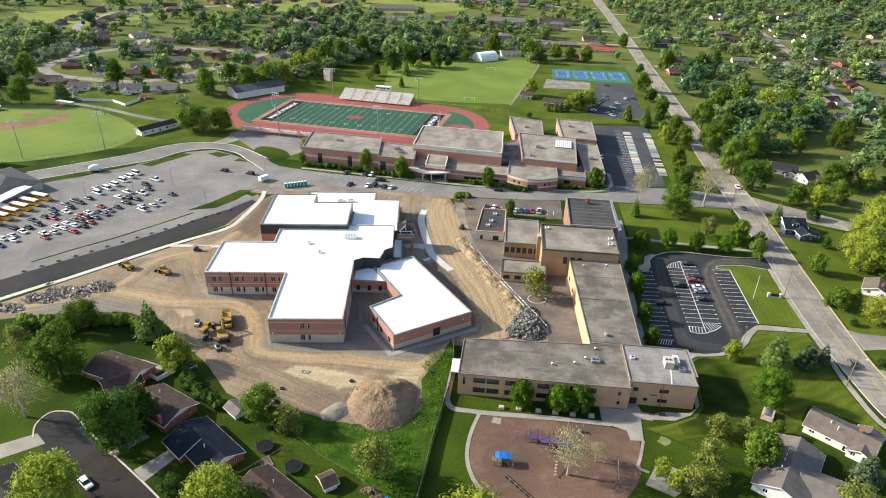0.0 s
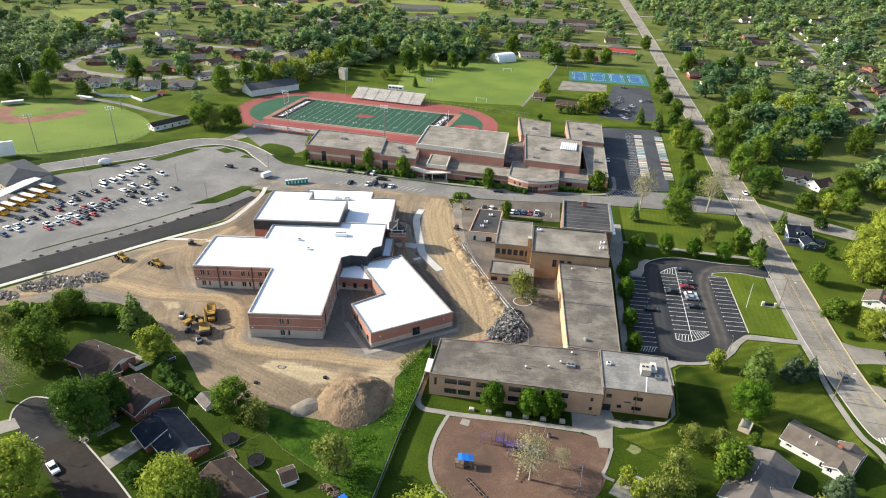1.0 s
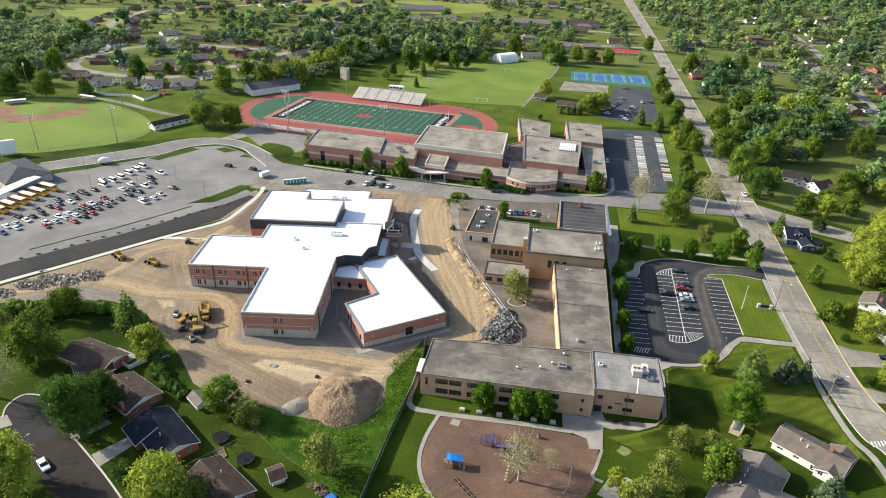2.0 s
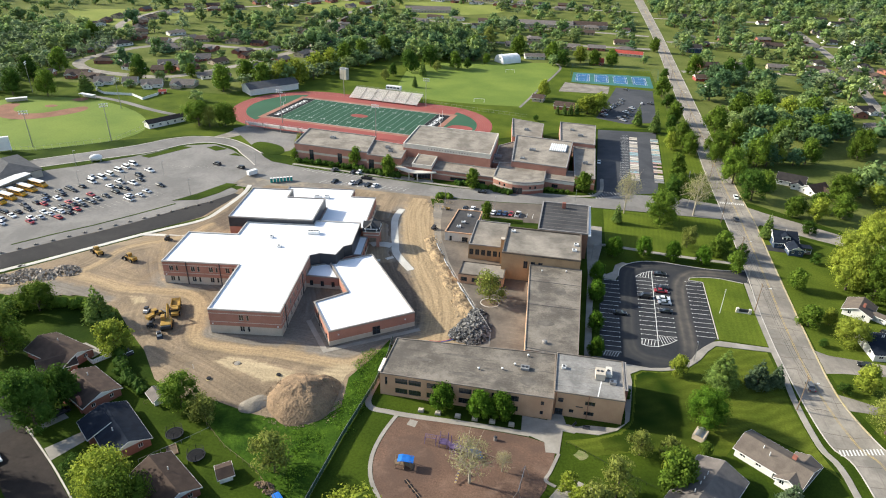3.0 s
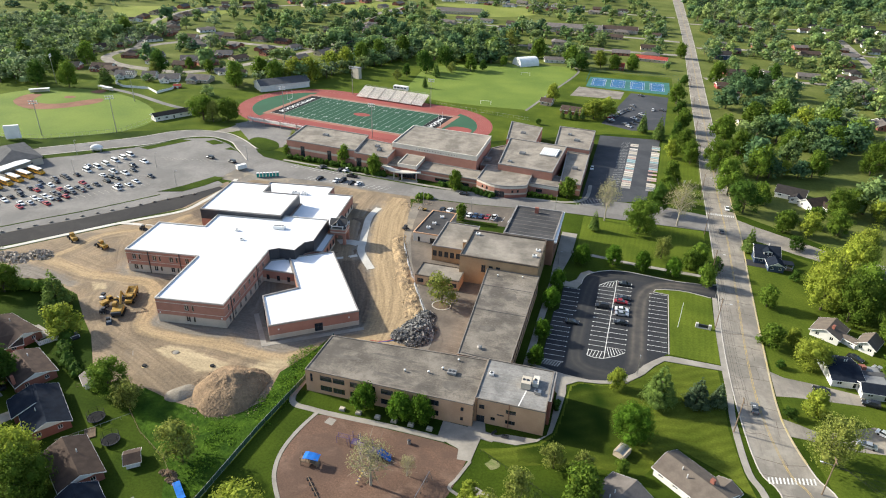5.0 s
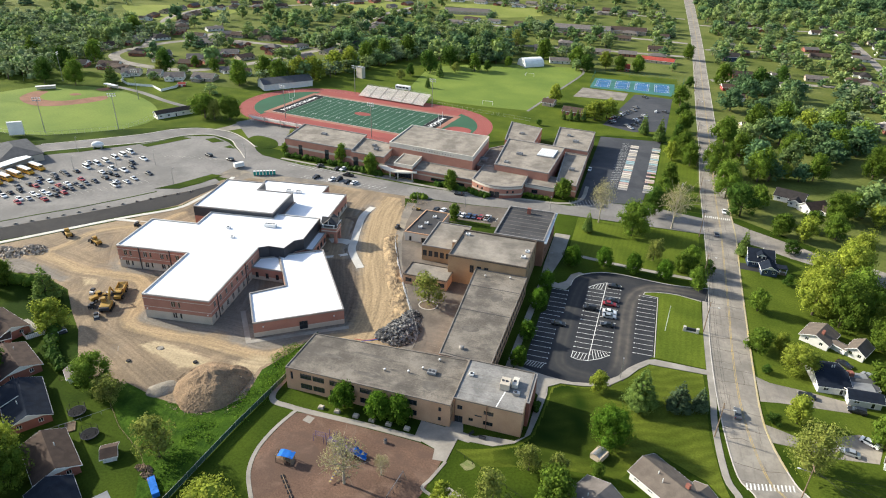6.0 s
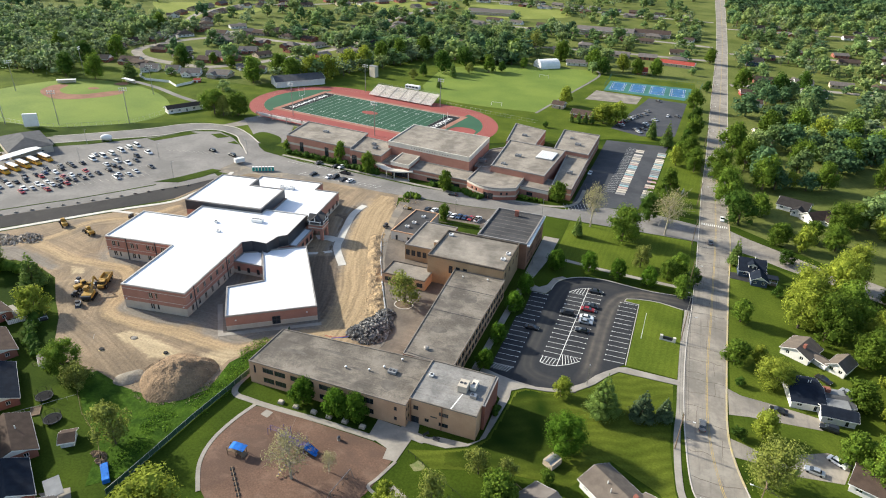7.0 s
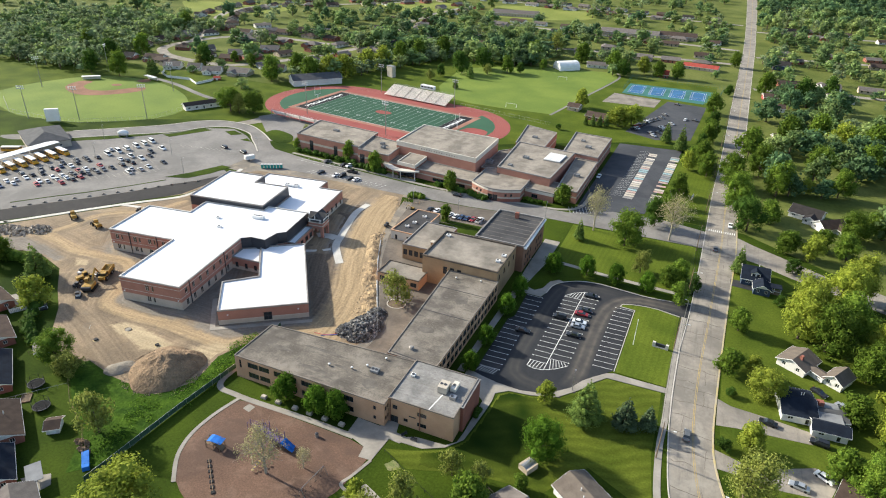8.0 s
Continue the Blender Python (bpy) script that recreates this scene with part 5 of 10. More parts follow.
block(old_school, [(-8.0, 253.8), (3.8, 253.8), (4.2, 276.8), (-6.5, 276.8)], 4.0, [(0, 4.0, M["pale"])], M["roof_dark"], {0: [(2, 3, 0.1, 2.2, (1, 1)), (7.2, 9.6, 0.1, 2.2, (2, 1))]}, 0.3, 0.35, M["tan_brick"])
block(old_school, [(18.2, 250.6), (29.2, 250.6), (29.2, 263), (18.2, 263)], 4.2, [(0, 4.2, M["gold_brick"])], M["roof_dark"], {}, 0.3, 0.35)
block(old_school, [(29.4, 251.0), (48.8, 251.0), (49.3, 278.6), (29.8, 278.6)], 11.0, [(0, 11.0, M["brown_brick"])], M["roof_dark"], {1: [(u, u + 1.6, z0, z1, (2, 2)) for u in (3, 6, 9, 17, 20, 23) for z0, z1 in ((0.9, 2.6), (4.0, 6.2), (7.4, 9.6))]}, 0.5, 0.5)
for x in (40.9, 49.4):
    part("downpipe", box(x - 0.09, 159.55, 0.1, x + 0.09, 159.75, 7.9), M["brown_brick"], old_school, "brown downpipe")
part("wall_letters", box(46.3, 159.7, 3.7, 48.2, 159.79, 4.0), M["panel"], old_school, "dark bar of small wall letters")
part("cornice", box(48.9, 250.6, 10.0, 49.9, 279.0, 10.6), M["white"], old_school, "white moulded cornice")
block(high_school_low := thing("service_wing", "low flat-roofed service wing of the high school", "building"), [(0.8, 336), (10.6, 335), (8.6, 373.2), (0.8, 364)], 5.2, [(0, 5.2, M["brick"])], M["roof_gravel"], {}, 0.3, 0.4)

# ---------------------------------------------------------------- the high school
M["roof_ballast"] = mat("roof_ballast", (0.285, 0.250, 0.205), (0.180, 0.156, 0.128), 0.13, fine=1.6, fine_amount=0.3, contrast=(0.36, 0.62))
soil(M["roof_ballast"], (0.318, 0.280, 0.232), (0.140, 0.122, 0.102), 0.06, 0.3)
high_school = thing("high_school", "large red brick high school with flat grey roofs", "school building")
HB = lambda h: [(0, h * 0.45, M["brick"]), (h * 0.45, h * 0.58, M["stone"]), (h * 0.58, h, M["brick"])]  # noqa: E731
block(high_school, [(-104.5, 328.0), (-62.9, 323.6), (-66.0, 350.0), (-106.8, 354.6)], 9.0, HB(9), M["roof_ballast"], {0: [(8.5, 11.0, 0.5, 6.4, (2, 3)), (25.0, 27.5, 0.5, 6.4, (2, 3))]}, 0.4, 0.4)
block(high_school, [(-62.7, 322.2), (-44.0, 320.4), (-45.0, 341.0), (-65.6, 345.0)], 8.6, HB(8.6), M["roof_ballast"], {0: [(1.0, 4.0, 0.5, 6.0, (2, 3))]}, 0.4, 0.4)
block(high_school, [(-46.4, 334.4), (0.4, 328.4), (0.3, 363.6), (-45.6, 367.2)], 12.0, [(0, 9.6, M["brick"]), (9.6, 12, M["pale"])], M["roof_ballast"], {}, 0.4, 0.4, M["pale"])
block(high_school, [(-43.8, 320.6), (6.2, 315.4), (7.0, 327.4), (-43.4, 333.6)], 5.0, [(0, 2.6, M["brick"]), (2.6, 3.2, M["stone"]), (3.2, 5.0, M["brick"])], M["roof_ballast"], {0: [(26, 44, 0.6, 2.2, (8, 1))]}, 0.35, 0.4)
block(high_school, [(-37.8, 318.4), (-27.4, 317.2), (-27.6, 332.0), (-38.0, 333.4)], 7.2, [(0, 5.4, M["dark_brick"]), (5.4, 7.2, M["pale"])], M["roof_ballast"], {0: [(0.6, 9.8, 0.1, 3.6, (6, 2))]}, 0.3, 0.35, M["pale"])
arc = [(4.0, 315.2)] + [(4.0 + 24.6 * s, 315.2 - 1.2 * s - 5.0 * math.sin(math.pi * s)) for s in [i / 10 for i in range(1, 10)]] + [(28.6, 314.0), (28.8, 335.4), (4.4, 335.4)]
block(high_school, arc, 6.0, [(0, 1.6, M["dark_brick"]), (1.6, 2.4, M["stone"]), (2.4, 4.6, M["brick"]), (4.6, 6.0, M["pale"])], M["roof_ballast"], {1: [(0.6, 1.6, 2.6, 3.9, (1, 1))], 2: [(0.6, 1.6, 2.6, 3.9, (1, 1))], 4: [(0.1, 2.5, 0.2, 3.2, (2, 2))], 5: [(0.1, 2.5, 0.2, 3.2, (2, 2))], 7: [(0.8, 1.8, 2.6, 3.9, (1, 1))], 8: [(0.8, 1.8, 2.6, 3.9, (1, 1))]}, 0.35, 0.4)
block(high_school, [(28.8, 320.6), (43.0, 319.2), (43.2, 334), (28.9, 335)], 5.0, [(0, 3.2, M["brick"]), (3.2, 5.0, M["pale"])], M["roof_ballast"], {0: [(3.5, 6.5, 0.8, 2.6, (3, 1))]}, 0.3, 0.4)
block(high_school, [(11.0, 330.8), (38.6, 327.4), (41.0, 369.4), (9.0, 373.4)], 9.0, [(0, 9.0, M["brick"])], M["roof_ballast"], {}, 0.4, 0.5)
block(high_school, [(7.0, 374.0), (23.4, 372.0), (23.2, 402.4), (3.4, 409.0)], 8.0, HB(8), M["roof_ballast"], {}, 0.4, 0.4)
block(high_school, [(34.0, 372.8), (53.0, 370.4), (53.8, 407.4), (32.6, 409.4)], 8.0, HB(8), M["roof_ballast"], {1: row(37, 6, 1.6, 1.0, 3.2)}, 0.4, 0.4)
block(high_school, [(42.9, 325.4), (52.8, 323.6), (53.4, 369.8), (41.4, 371.2)], 6.0, HB(6), M["roof_ballast"], {1: row(46, 8, 1.8, 0.9, 2.6)}, 0.4, 0.4)
for x, y, z, w, d, h in ((-88, 342, 8.6, 3, 2, 1.0), (-55, 335, 8.2, 2.2, 1.8, 1.2), (-52, 330, 8.2, 2.2, 1.8, 1.2), (20, 350, 8.6, 3, 2, 1.2), (16, 336, 8.6, 2, 2, 0.8), (45, 385, 7.6, 3, 2, 1.2), (14, 388, 7.6, 2.6, 2, 1.1), (48, 345, 5.6, 2.5, 2, 1.3), (2, 345, 4.6, 5, 3, 1.6), (40, 395, 7.6, 2, 2, 0.9)):
    rooftop_unit(x, y, z, w, d, h, -6.5, "roof_grey", "grey rooftop air handling unit")
sk = thing("skylight", "long white ribbed skylight on the flat roof", "skylight", (33.5, 357, 8.6), -4)
part("curb", box(-4.5, -6, 0, 4.5, 6, 0.4), M["steel"], sk)
for i in range(8):
    part("rib", box(-4.3 + i * 1.1, -5.8, 0.4, -3.5 + i * 1.1, 5.8, 0.75, bevel=0.08), M["white"], sk)

# downpipes and wall lamps of the new school
def on_wall(a, b, u, off=0.12):
    a, b = Vector(a), Vector(b)
    d = (b - a).normalized()
    p = a + d * u + Vector((d.y, -d.x)) * off
    return p.x, p.y


for a, b, spots in ((N_(-27.6, 28), N_(0, 28), (8.6, 20.6)), (N_(22.9, 0), N_(22.9, 37), (5.0, 25.5)), (A_(0, 18.2), A_(0, 0), (6.5,))):
    for u in spots:
        x, y = on_wall(a, b, u)
        top = 8.9 if spots != (6.5,) else 5.4
        part("downpipe", box(x - 0.12, y - 0.12, 0.05, x + 0.12, y + 0.12, top), M["panel"], new_school, "dark square downpipe")
for a, b, spots in ((N_(0, 0), N_(22.9, 0), (1.0, 21.8)), (N_(-27.6, 28), N_(0, 28), (1.0,)), (A_(0, 0), A_(28.3, 0), (3.0, 25.0))):
    for u in spots:
        x, y = on_wall(a, b, u)
        part("wall_lamp", box(x - 0.18, y - 0.18, 3.5, x + 0.18, y + 0.18, 3.8), M["white"], new_school, "small white wall lamp")
# seams and old patches on the old roofs
for pts, z in (([(30.0, 202.0), (46.6, 202.0)], 7.28), ([(29.0, 217.0), (46.8, 217.0)], 7.28), ([(31.2, 178.2), (40.0, 177.6)], 7.29)):
    part("roof_seam", strip(pts, -0.14, 0.14, z - 0.06, z + 0.03), M["roof_dark"], old_school, "dark tarred roof seam")
for x, y, w, d in ((2, 166, 9, 1.6), (14, 170, 12, 1.2), (16, 162, 10, 1.4), (33, 163, 5, 4), (24, 166, 9, 1.0), (36, 192, 6, 3), (40, 212, 4, 5), (33, 222, 5, 2)):
    bm = bmesh.new()
    pts = [(x + w / 2 * math.cos(a) * (1 + 0.4 * noise.noise(Vector((math.cos(a), math.sin(a), x + y)))), y + d / 2 * math.sin(a) * (1 + 0.4 * noise.noise(Vector((math.cos(a), math.sin(a), x - y))))) for a in [math.tau * i / 16 for i in range(16)]]
    add_slab(bm, pts, 7.2, 7.272)
    part("roof_stain", bm, mat("stained_gravel", (0.16, 0.14, 0.118), (0.10, 0.09, 0.077), 0.3, fine=0.9, fine_amount=0.25) if "stained_gravel" not in bpy.data.materials else bpy.data.materials["stained_gravel"], old_school, "dark weathered patch of roof gravel")
for i in range(5):
    y = 162.6 + i * 2.9
    part("roof_seam", strip([(40.7, y), (48.0, y + 0.15), (58.3, y)], -0.03, 0.03, 7.70, 7.785), M["roof_gravel"], old_school, "thin lap seam of the grey roof")
part("roof_seam", strip([(51.6, 160.2), (52.6, 166.8)], -0.14, 0.14, 7.70, 7.79), M["white"], old_school, "white sealed joint on the grey roof")
for i in range(7):
    y = 255 + i * 3.4
    part("roof_seam", strip([(30.2, y), (48.4, y)], -0.06, 0.06, 10.46, 10.53), M["roof_tan"], old_school, "pale lap seam of the dark roof")


# ---------------------------------------------------------------- houses
ROOFS = dict(
    brown=mat("shingle_brown", (0.080, 0.055, 0.043), (0.054, 0.038, 0.030), 0.5, fine=5.0, fine_amount=0.2, vary=0.15),
    grey=mat("shingle_grey", (0.155, 0.135, 0.12), (0.115, 0.10, 0.09), 0.5, fine=5.0, fine_amount=0.18, vary=0.15),
    navy=mat("shingle_navy", (0.017, 0.023, 0.035), (0.012, 0.016, 0.025), 0.5, rough=1.0, fine=5.0, fine_amount=0.25, spec=0.1),
    dark=mat("shingle_dark", (0.038, 0.033, 0.031), (0.027, 0.024, 0.023), 0.5, fine=5.0, fine_amount=0.2, vary=0.2),
    tan=mat("shingle_tan", (0.150, 0.123, 0.100), (0.112, 0.092, 0.076), 0.5, fine=5.0, fine_amount=0.2),
    slate=mat("shingle_slate", (0.092, 0.092, 0.096), (0.07, 0.071, 0.074), 0.4, fine=4.0, fine_amount=0.15),
    red=mat("roof_red", (0.36, 0.07, 0.05), None, 0.5, fine=3.0, fine_amount=0.12),
)
WALLS = dict(
    white=mat("siding_white", (0.70, 0.68, 0.63), (0.62, 0.60, 0.56), 0.5, fine=3.0, fine_amount=0.06),
    tan=mat("siding_tan", (0.46, 0.38, 0.29), (0.40, 0.33, 0.25), 0.5, fine=3.0, fine_amount=0.08, vary=0.15),
    brick=M["dark_brick"], red=mat("siding_red", (0.33, 0.07, 0.06), None, 0.5, fine=3.0, fine_amount=0.1),
    blue=mat("siding_blue", (0.060, 0.085, 0.13), None, 0.5, fine=3.0, fine_amount=0.1),
    dark=mat("siding_dark", (0.055, 0.06, 0.07), None, 0.5, fine=3.0, fine_amount=0.1),
)
HOUSES = []


def gable_roof(w, d, z, rise, over=0.5, thick=0.18):
    bm = bmesh.new()
    x, y = w / 2 + over, d / 2 + over
    drop = rise * over / (d / 2)
    prof = [(-y, z - drop), (0, z + rise), (y, z - drop), (y, z - drop - thick), (0, z + rise - thick), (-y, z - drop - thick)]
    a, b = [[bm.verts.new((s * x, *p)) for p in prof] for s in (-1, 1)]
    for i in range(6):
        j = (i + 1) % 6
        bm.faces.new((a[j], a[i], b[i], b[j]))
    bm.faces.new((a[0], a[1], a[4], a[5])), bm.faces.new((a[1], a[2], a[3], a[4]))
    bm.faces.new((b[1], b[0], b[5], b[4])), bm.faces.new((b[2], b[1], b[4], b[3]))
    bmesh.ops.recalc_face_normals(bm, faces=bm.faces[:])
    return bm


def hip_roof(w, d, z, rise, over=0.5, thick=0.18):
    bm = bmesh.new()
    x, y = w / 2 + over, d / 2 + over
    k = max(0.4, w / 2 - d / 2)
    lo = [bm.verts.new((sx * x, sy * y, z - 0.1)) for sx, sy in ((-1, -1), (1, -1), (1, 1), (-1, 1))]
    un = [bm.verts.new((sx * x, sy * y, z - 0.1 - thick)) for sx, sy in ((-1, -1), (1, -1), (1, 1), (-1, 1))]
    r0, r1 = bm.verts.new((-k, 0, z + rise)), bm.verts.new((k, 0, z + rise))
    for f in ((lo[0], lo[1], r1, r0), (lo[1], lo[2], r1), (lo[2], lo[3], r0, r1), (lo[3], lo[0], r0)):
        bm.faces.new(f)
    for i in range(4):
        j = (i + 1) % 4
        bm.faces.new((un[i], un[j], lo[j], lo[i]))
    bm.faces.new(un[::-1])
    return bm


def house_body(root, w, d, wall_h, rise, wall, roof, m, hip=False, windows=True, door=True, joined=False):
    shell = bmesh.new()
    pts = [(-w / 2, -d / 2), (w / 2, -d / 2), (w / 2, d / 2), (-w / 2, d / 2)]
    holes = {}
    if windows:
        n = max(2, int(w / 4))
        holes[0] = [(u, u2, a, b, bars) for u, u2, a, b, bars in row(w, n, 1.4, 0.95, 2.15)]
        holes[2] = [(u, u2, a, b, bars) for u, u2, a, b, bars in row(w, n, 1.3, 0.95, 2.15)]
        holes[1] = row(d, 2, 1.1, 0.95, 2.15)
        holes[3] = row(d, 2, 1.1, 0.95, 2.15)
        if door:
            holes[0][n // 2] = (holes[0][n // 2][0] + 0.2, holes[0][n // 2][0] + 1.2, 0.05, 2.1, (1, 1))
    for i in range(4):
        add_facade(shell, pts[i], pts[(i + 1) % 4], 0.0, wall_h, holes.get(i, ()), 0.15)
    if not hip:
        for s in (-1, 1):
            gable = shell if joined else bmesh.new()
            v = [gable.verts.new(p) for p in ((s * w / 2, -d / 2 * s, wall_h), (s * w / 2, d / 2 * s, wall_h), (s * w / 2, 0, wall_h + rise - 0.1))]
            gable.faces.new(v)
            if not joined:
                part("gable", gable, WALLS["white"], root, "white boarded gable").matrix_basis = m
        if not joined:
            trim, drop = bmesh.new(), rise * 0.5 / (d / 2)
            x, y, low, top = w / 2 + 0.5, d / 2 + 0.5, wall_h - drop, wall_h + rise
            ring = [[trim.verts.new((a * (x + o), b * (y + o), c - h)) for o, h in ((0.05, 0.02), (0.05, 0.27), (-0.03, 0.27), (-0.03, 0.02))] for a, b, c in ((-1, -1, low), (-1, 0, top), (-1, 1, low), (1, 1, low), (1, 0, top), (1, -1, low))]
            for i in range(6):
                for k in range(4):
                    trim.faces.new((ring[i][k], ring[(i + 1) % 6][k], ring[(i + 1) % 6][(k + 1) % 4], ring[i][(k + 1) % 4]))
            bmesh.ops.recalc_face_normals(trim, faces=trim.faces[:])
            o = part("fascia", trim, M["white"], root)
            o.matrix_basis = m
    add_box(shell, -w / 2 + 0.3, -d / 2 + 0.3, 0.02, w / 2 - 0.3, d / 2 - 0.3, wall_h - 0.05)
    o = part("wall", shell, wall, root)
    o.matrix_basis = m
    o = part("roof", (hip_roof if hip else gable_roof)(w, d, wall_h, rise), roof, root)
    o.matrix_basis = m
    if joined and windows:
        bm = bmesh.new()
        for i, hs in holes.items():
            a, b = Vector(pts[i]), Vector(pts[(i + 1) % 4])
            dd = (b - a).normalized()
            for h in hs:
                p, q = a + dd * h[0], a + dd * h[1]
                k = Vector((-dd.y, dd.x)) * 0.12
                bm.faces.new([bm.verts.new(c) for c in ((*(p + k), h[2]), (*(q + k), h[2]), (*(q + k), h[3]), (*(p + k), h[3]))])
        o = part("window", bm, M["glass"], root)
        o.matrix_basis = m
        tagged(o, kind="stuff")
        return
    for i, hs in holes.items():
        a, b = Vector(pts[i]), Vector(pts[(i + 1) % 4])
        dd = (b - a).normalized()
        turn = Matrix(((dd.x, -dd.y, 0, 0), (dd.y, dd.x, 0, 0), (0, 0, 1, 0), (0, 0, 0, 1)))
        for h in hs:
            p = a + dd * h[0]
            window_parts(root, h[1] - h[0], h[3] - h[2], m @ Matrix.Translation((p.x, p.y, h[2])) @ turn, h[4], M["white"], None, "door" if h[2] < 0.1 else "window")


def house(x, y, turn, w, d, wall, roof, label, wall_h=2.7, rise=1.9, hip=False, wings=(), chimney=None, vents=(), group="houses of the neighbourhood", name="house"):
    h = thing(name, label, "house", (x, y, 0), turn, group)
    HOUSES.append((x, y, max(w, d) * 0.5 + 3.0))
    house_body(h, w, d, wall_h, rise, WALLS[wall], ROOFS[roof], Matrix.Identity(4), hip)
    for u, v, t, ww, dd in wings:
        house_body(h, ww, dd, wall_h - 0.15, rise * min(1.0, dd / d), WALLS[wall], ROOFS[roof], pose(u, v, 0, 0, 0, t), hip, True, False)
    if chimney:
        part("chimney", box(chimney[0] - 0.5, chimney[1] - 0.4, 0, chimney[0] + 0.5, chimney[1] + 0.4, wall_h + rise + 0.7), M["dark_brick"], h, "red brick chimney")
    for u, v in vents:
        part("vent", tube((u, v, wall_h), (u, v, wall_h + rise + 0.35), 0.12), M["white"], h)
    return h


def shed(x, y, turn, w, d, wall, roof, label):
    s = thing("garden_shed", label, "shed", (x, y, 0), turn)
    house_body(s, w, d, 2.0, 0.9, WALLS[wall], ROOFS[roof], Matrix.Identity(4), False, False)
    part("door", box(-0.7, -d / 2 - 0.06, 0.05, 0.7, -d / 2 + 0.02, 1.8), M["white"], s)
    return s


house(-104.2, 152.2, -15.5, 16.5, 9.5, "brick", "brown", "brown-roofed bungalow among the trees", wings=((4.5, -4.0, 62, 9.0, 7.5),), vents=((-2, 1.5),))
house(-84.6, 139.6, -26, 14.0, 10.0, "brick", "brown", "red brick bungalow with a brown shingle roof", chimney=(5.5, -5.0), vents=((-3, 1.5),), wings=((-3.6, -3.4, 90, 6, 5.0),))
house(-67.0, 127.3, -35.8, 17.0, 9.6, "brick", "navy", "brick bungalow with a dark blue shingle roof", rise=2.1, wings=((-5.0, -1.0, 0, 7.5, 11.0),), vents=((2, -1.5),))
house(-46.0, 115.0, -32.6, 14.5, 9.2, "brick", "brown", "brick bungalow with a brown shingle roof", rise=2.0, vents=((-1, 1.5),))
house(-106.0, 107.5, -30, 14, 10, "brick", "dark", "dark-roofed brick bungalow by the street")
house(76.2, 138.4, 58, 20.0, 11.5, "white", "grey", "white bungalow with a grey shingle roof", rise=2.2, wings=((-0.5, -10.5, -83, 15.0, 8.5),), vents=((4, 1.5), (2, 1.5), (0, 1.5), (-3, 1.5)))
house(95.2, 153.6, -38, 16.0, 9.0, "white", "tan", "white bungalow with a grey-brown roof beside the street", chimney=(3.5, 1.2), vents=((-3, -1), (-1, -2)), wings=((5.5, 0.0, 90, 11.5, 5.5),))
cottage = house(129.6, 284.8, 2, 9.0, 10.5, "blue", "navy", "dark blue cottage with a dormer by the corner", rise=3.0, wall_h=2.9, wings=((2.2, -8.5, 90, 5.5, 5.5),), vents=((1, 1),))
house(141.8, 234.0, 60, 9.0, 8.4, "white", "tan", "white house with a grey-brown roof beyond the street", rise=1.8, wall_h=2.5, chimney=(-1.5, -1.2), wings=((-0.6, -5.9, -102, 6.0, 2.6),))
house(152.3, 229.6, 58, 7.0, 5.2, "white", "tan", "white garage with a grey-brown roof beside the house", rise=1.7)
navy_house = house(139.9, 211.8, 6, 8.4, 12.0, "white", "navy", "white house with a dark shingle roof and a grey flat-roofed wing", rise=1.5, vents=((1.2, 2.0), (1.9, 2.2)))
house_body(navy_house, 8.0, 6.4, 2.5, 0.45, WALLS["white"], ROOFS["slate"], pose(7.9, -1.3, 0, 0, 0, 2), False, True, False)
part("chimney", box(4.9, 0.6, 0, 6.7, 1.5, 3.9), M["dark_brick"], navy_house, "broad red brick chimney")
house(147.6, 204.6, 3, 8.4, 4.4, "white", "navy", "small white garage with a dark roof", rise=1.2)
house(153.5, 180.5, -20, 12, 9, "white", "brown", "brown-roofed white house at the end of a drive")
house(-18.5, 99.0, -30, 12, 9, "white", "grey", "white bungalow with a grey roof by the weeds")
shed(-34.7, 121.2, 38, 3.0, 4.0, "white", "brown", "white garden shed with a brown roof in the lawn")
shed(-65.6, 141.6, -36, 4.6, 3.2, "white", "grey", "low white shed against the trees")
bm = bmesh.new()
seg = 10
rings = [[bm.verts.new((x, 1.5 * math.cos(math.pi * i / seg), 0.5 + 1.5 * math.sin(math.pi * i / seg))) for i in range(seg + 1)] for x in (-1.9, 1.9)]
for i in range(seg):
    bm.faces.new((rings[0][i], rings[1][i], rings[1][i + 1], rings[0][i + 1]))
barrel = thing("garden_shed", "small grey shed with a rounded metal roof", "shed", (78.6, 159.6, 0), 62)
part("roof", bm, M["steel"], barrel, "rounded grey metal roof")
part("wall", box(-1.85, -1.48, 0, 1.85, 1.48, 1.6), WALLS["tan"], barrel)

# houses along the farther streets, on plots with gaps
hr = random.Random(21)
PALETTE = [("white", "grey"), ("tan", "brown"), ("brick", "brown"), ("white", "dark"), ("brick", "grey"), ("tan", "grey"), ("white", "brown")]
WORDS = dict(white="white", tan="tan", brick="red brick", grey="grey", brown="brown", dark="dark", navy="dark blue", red="red")


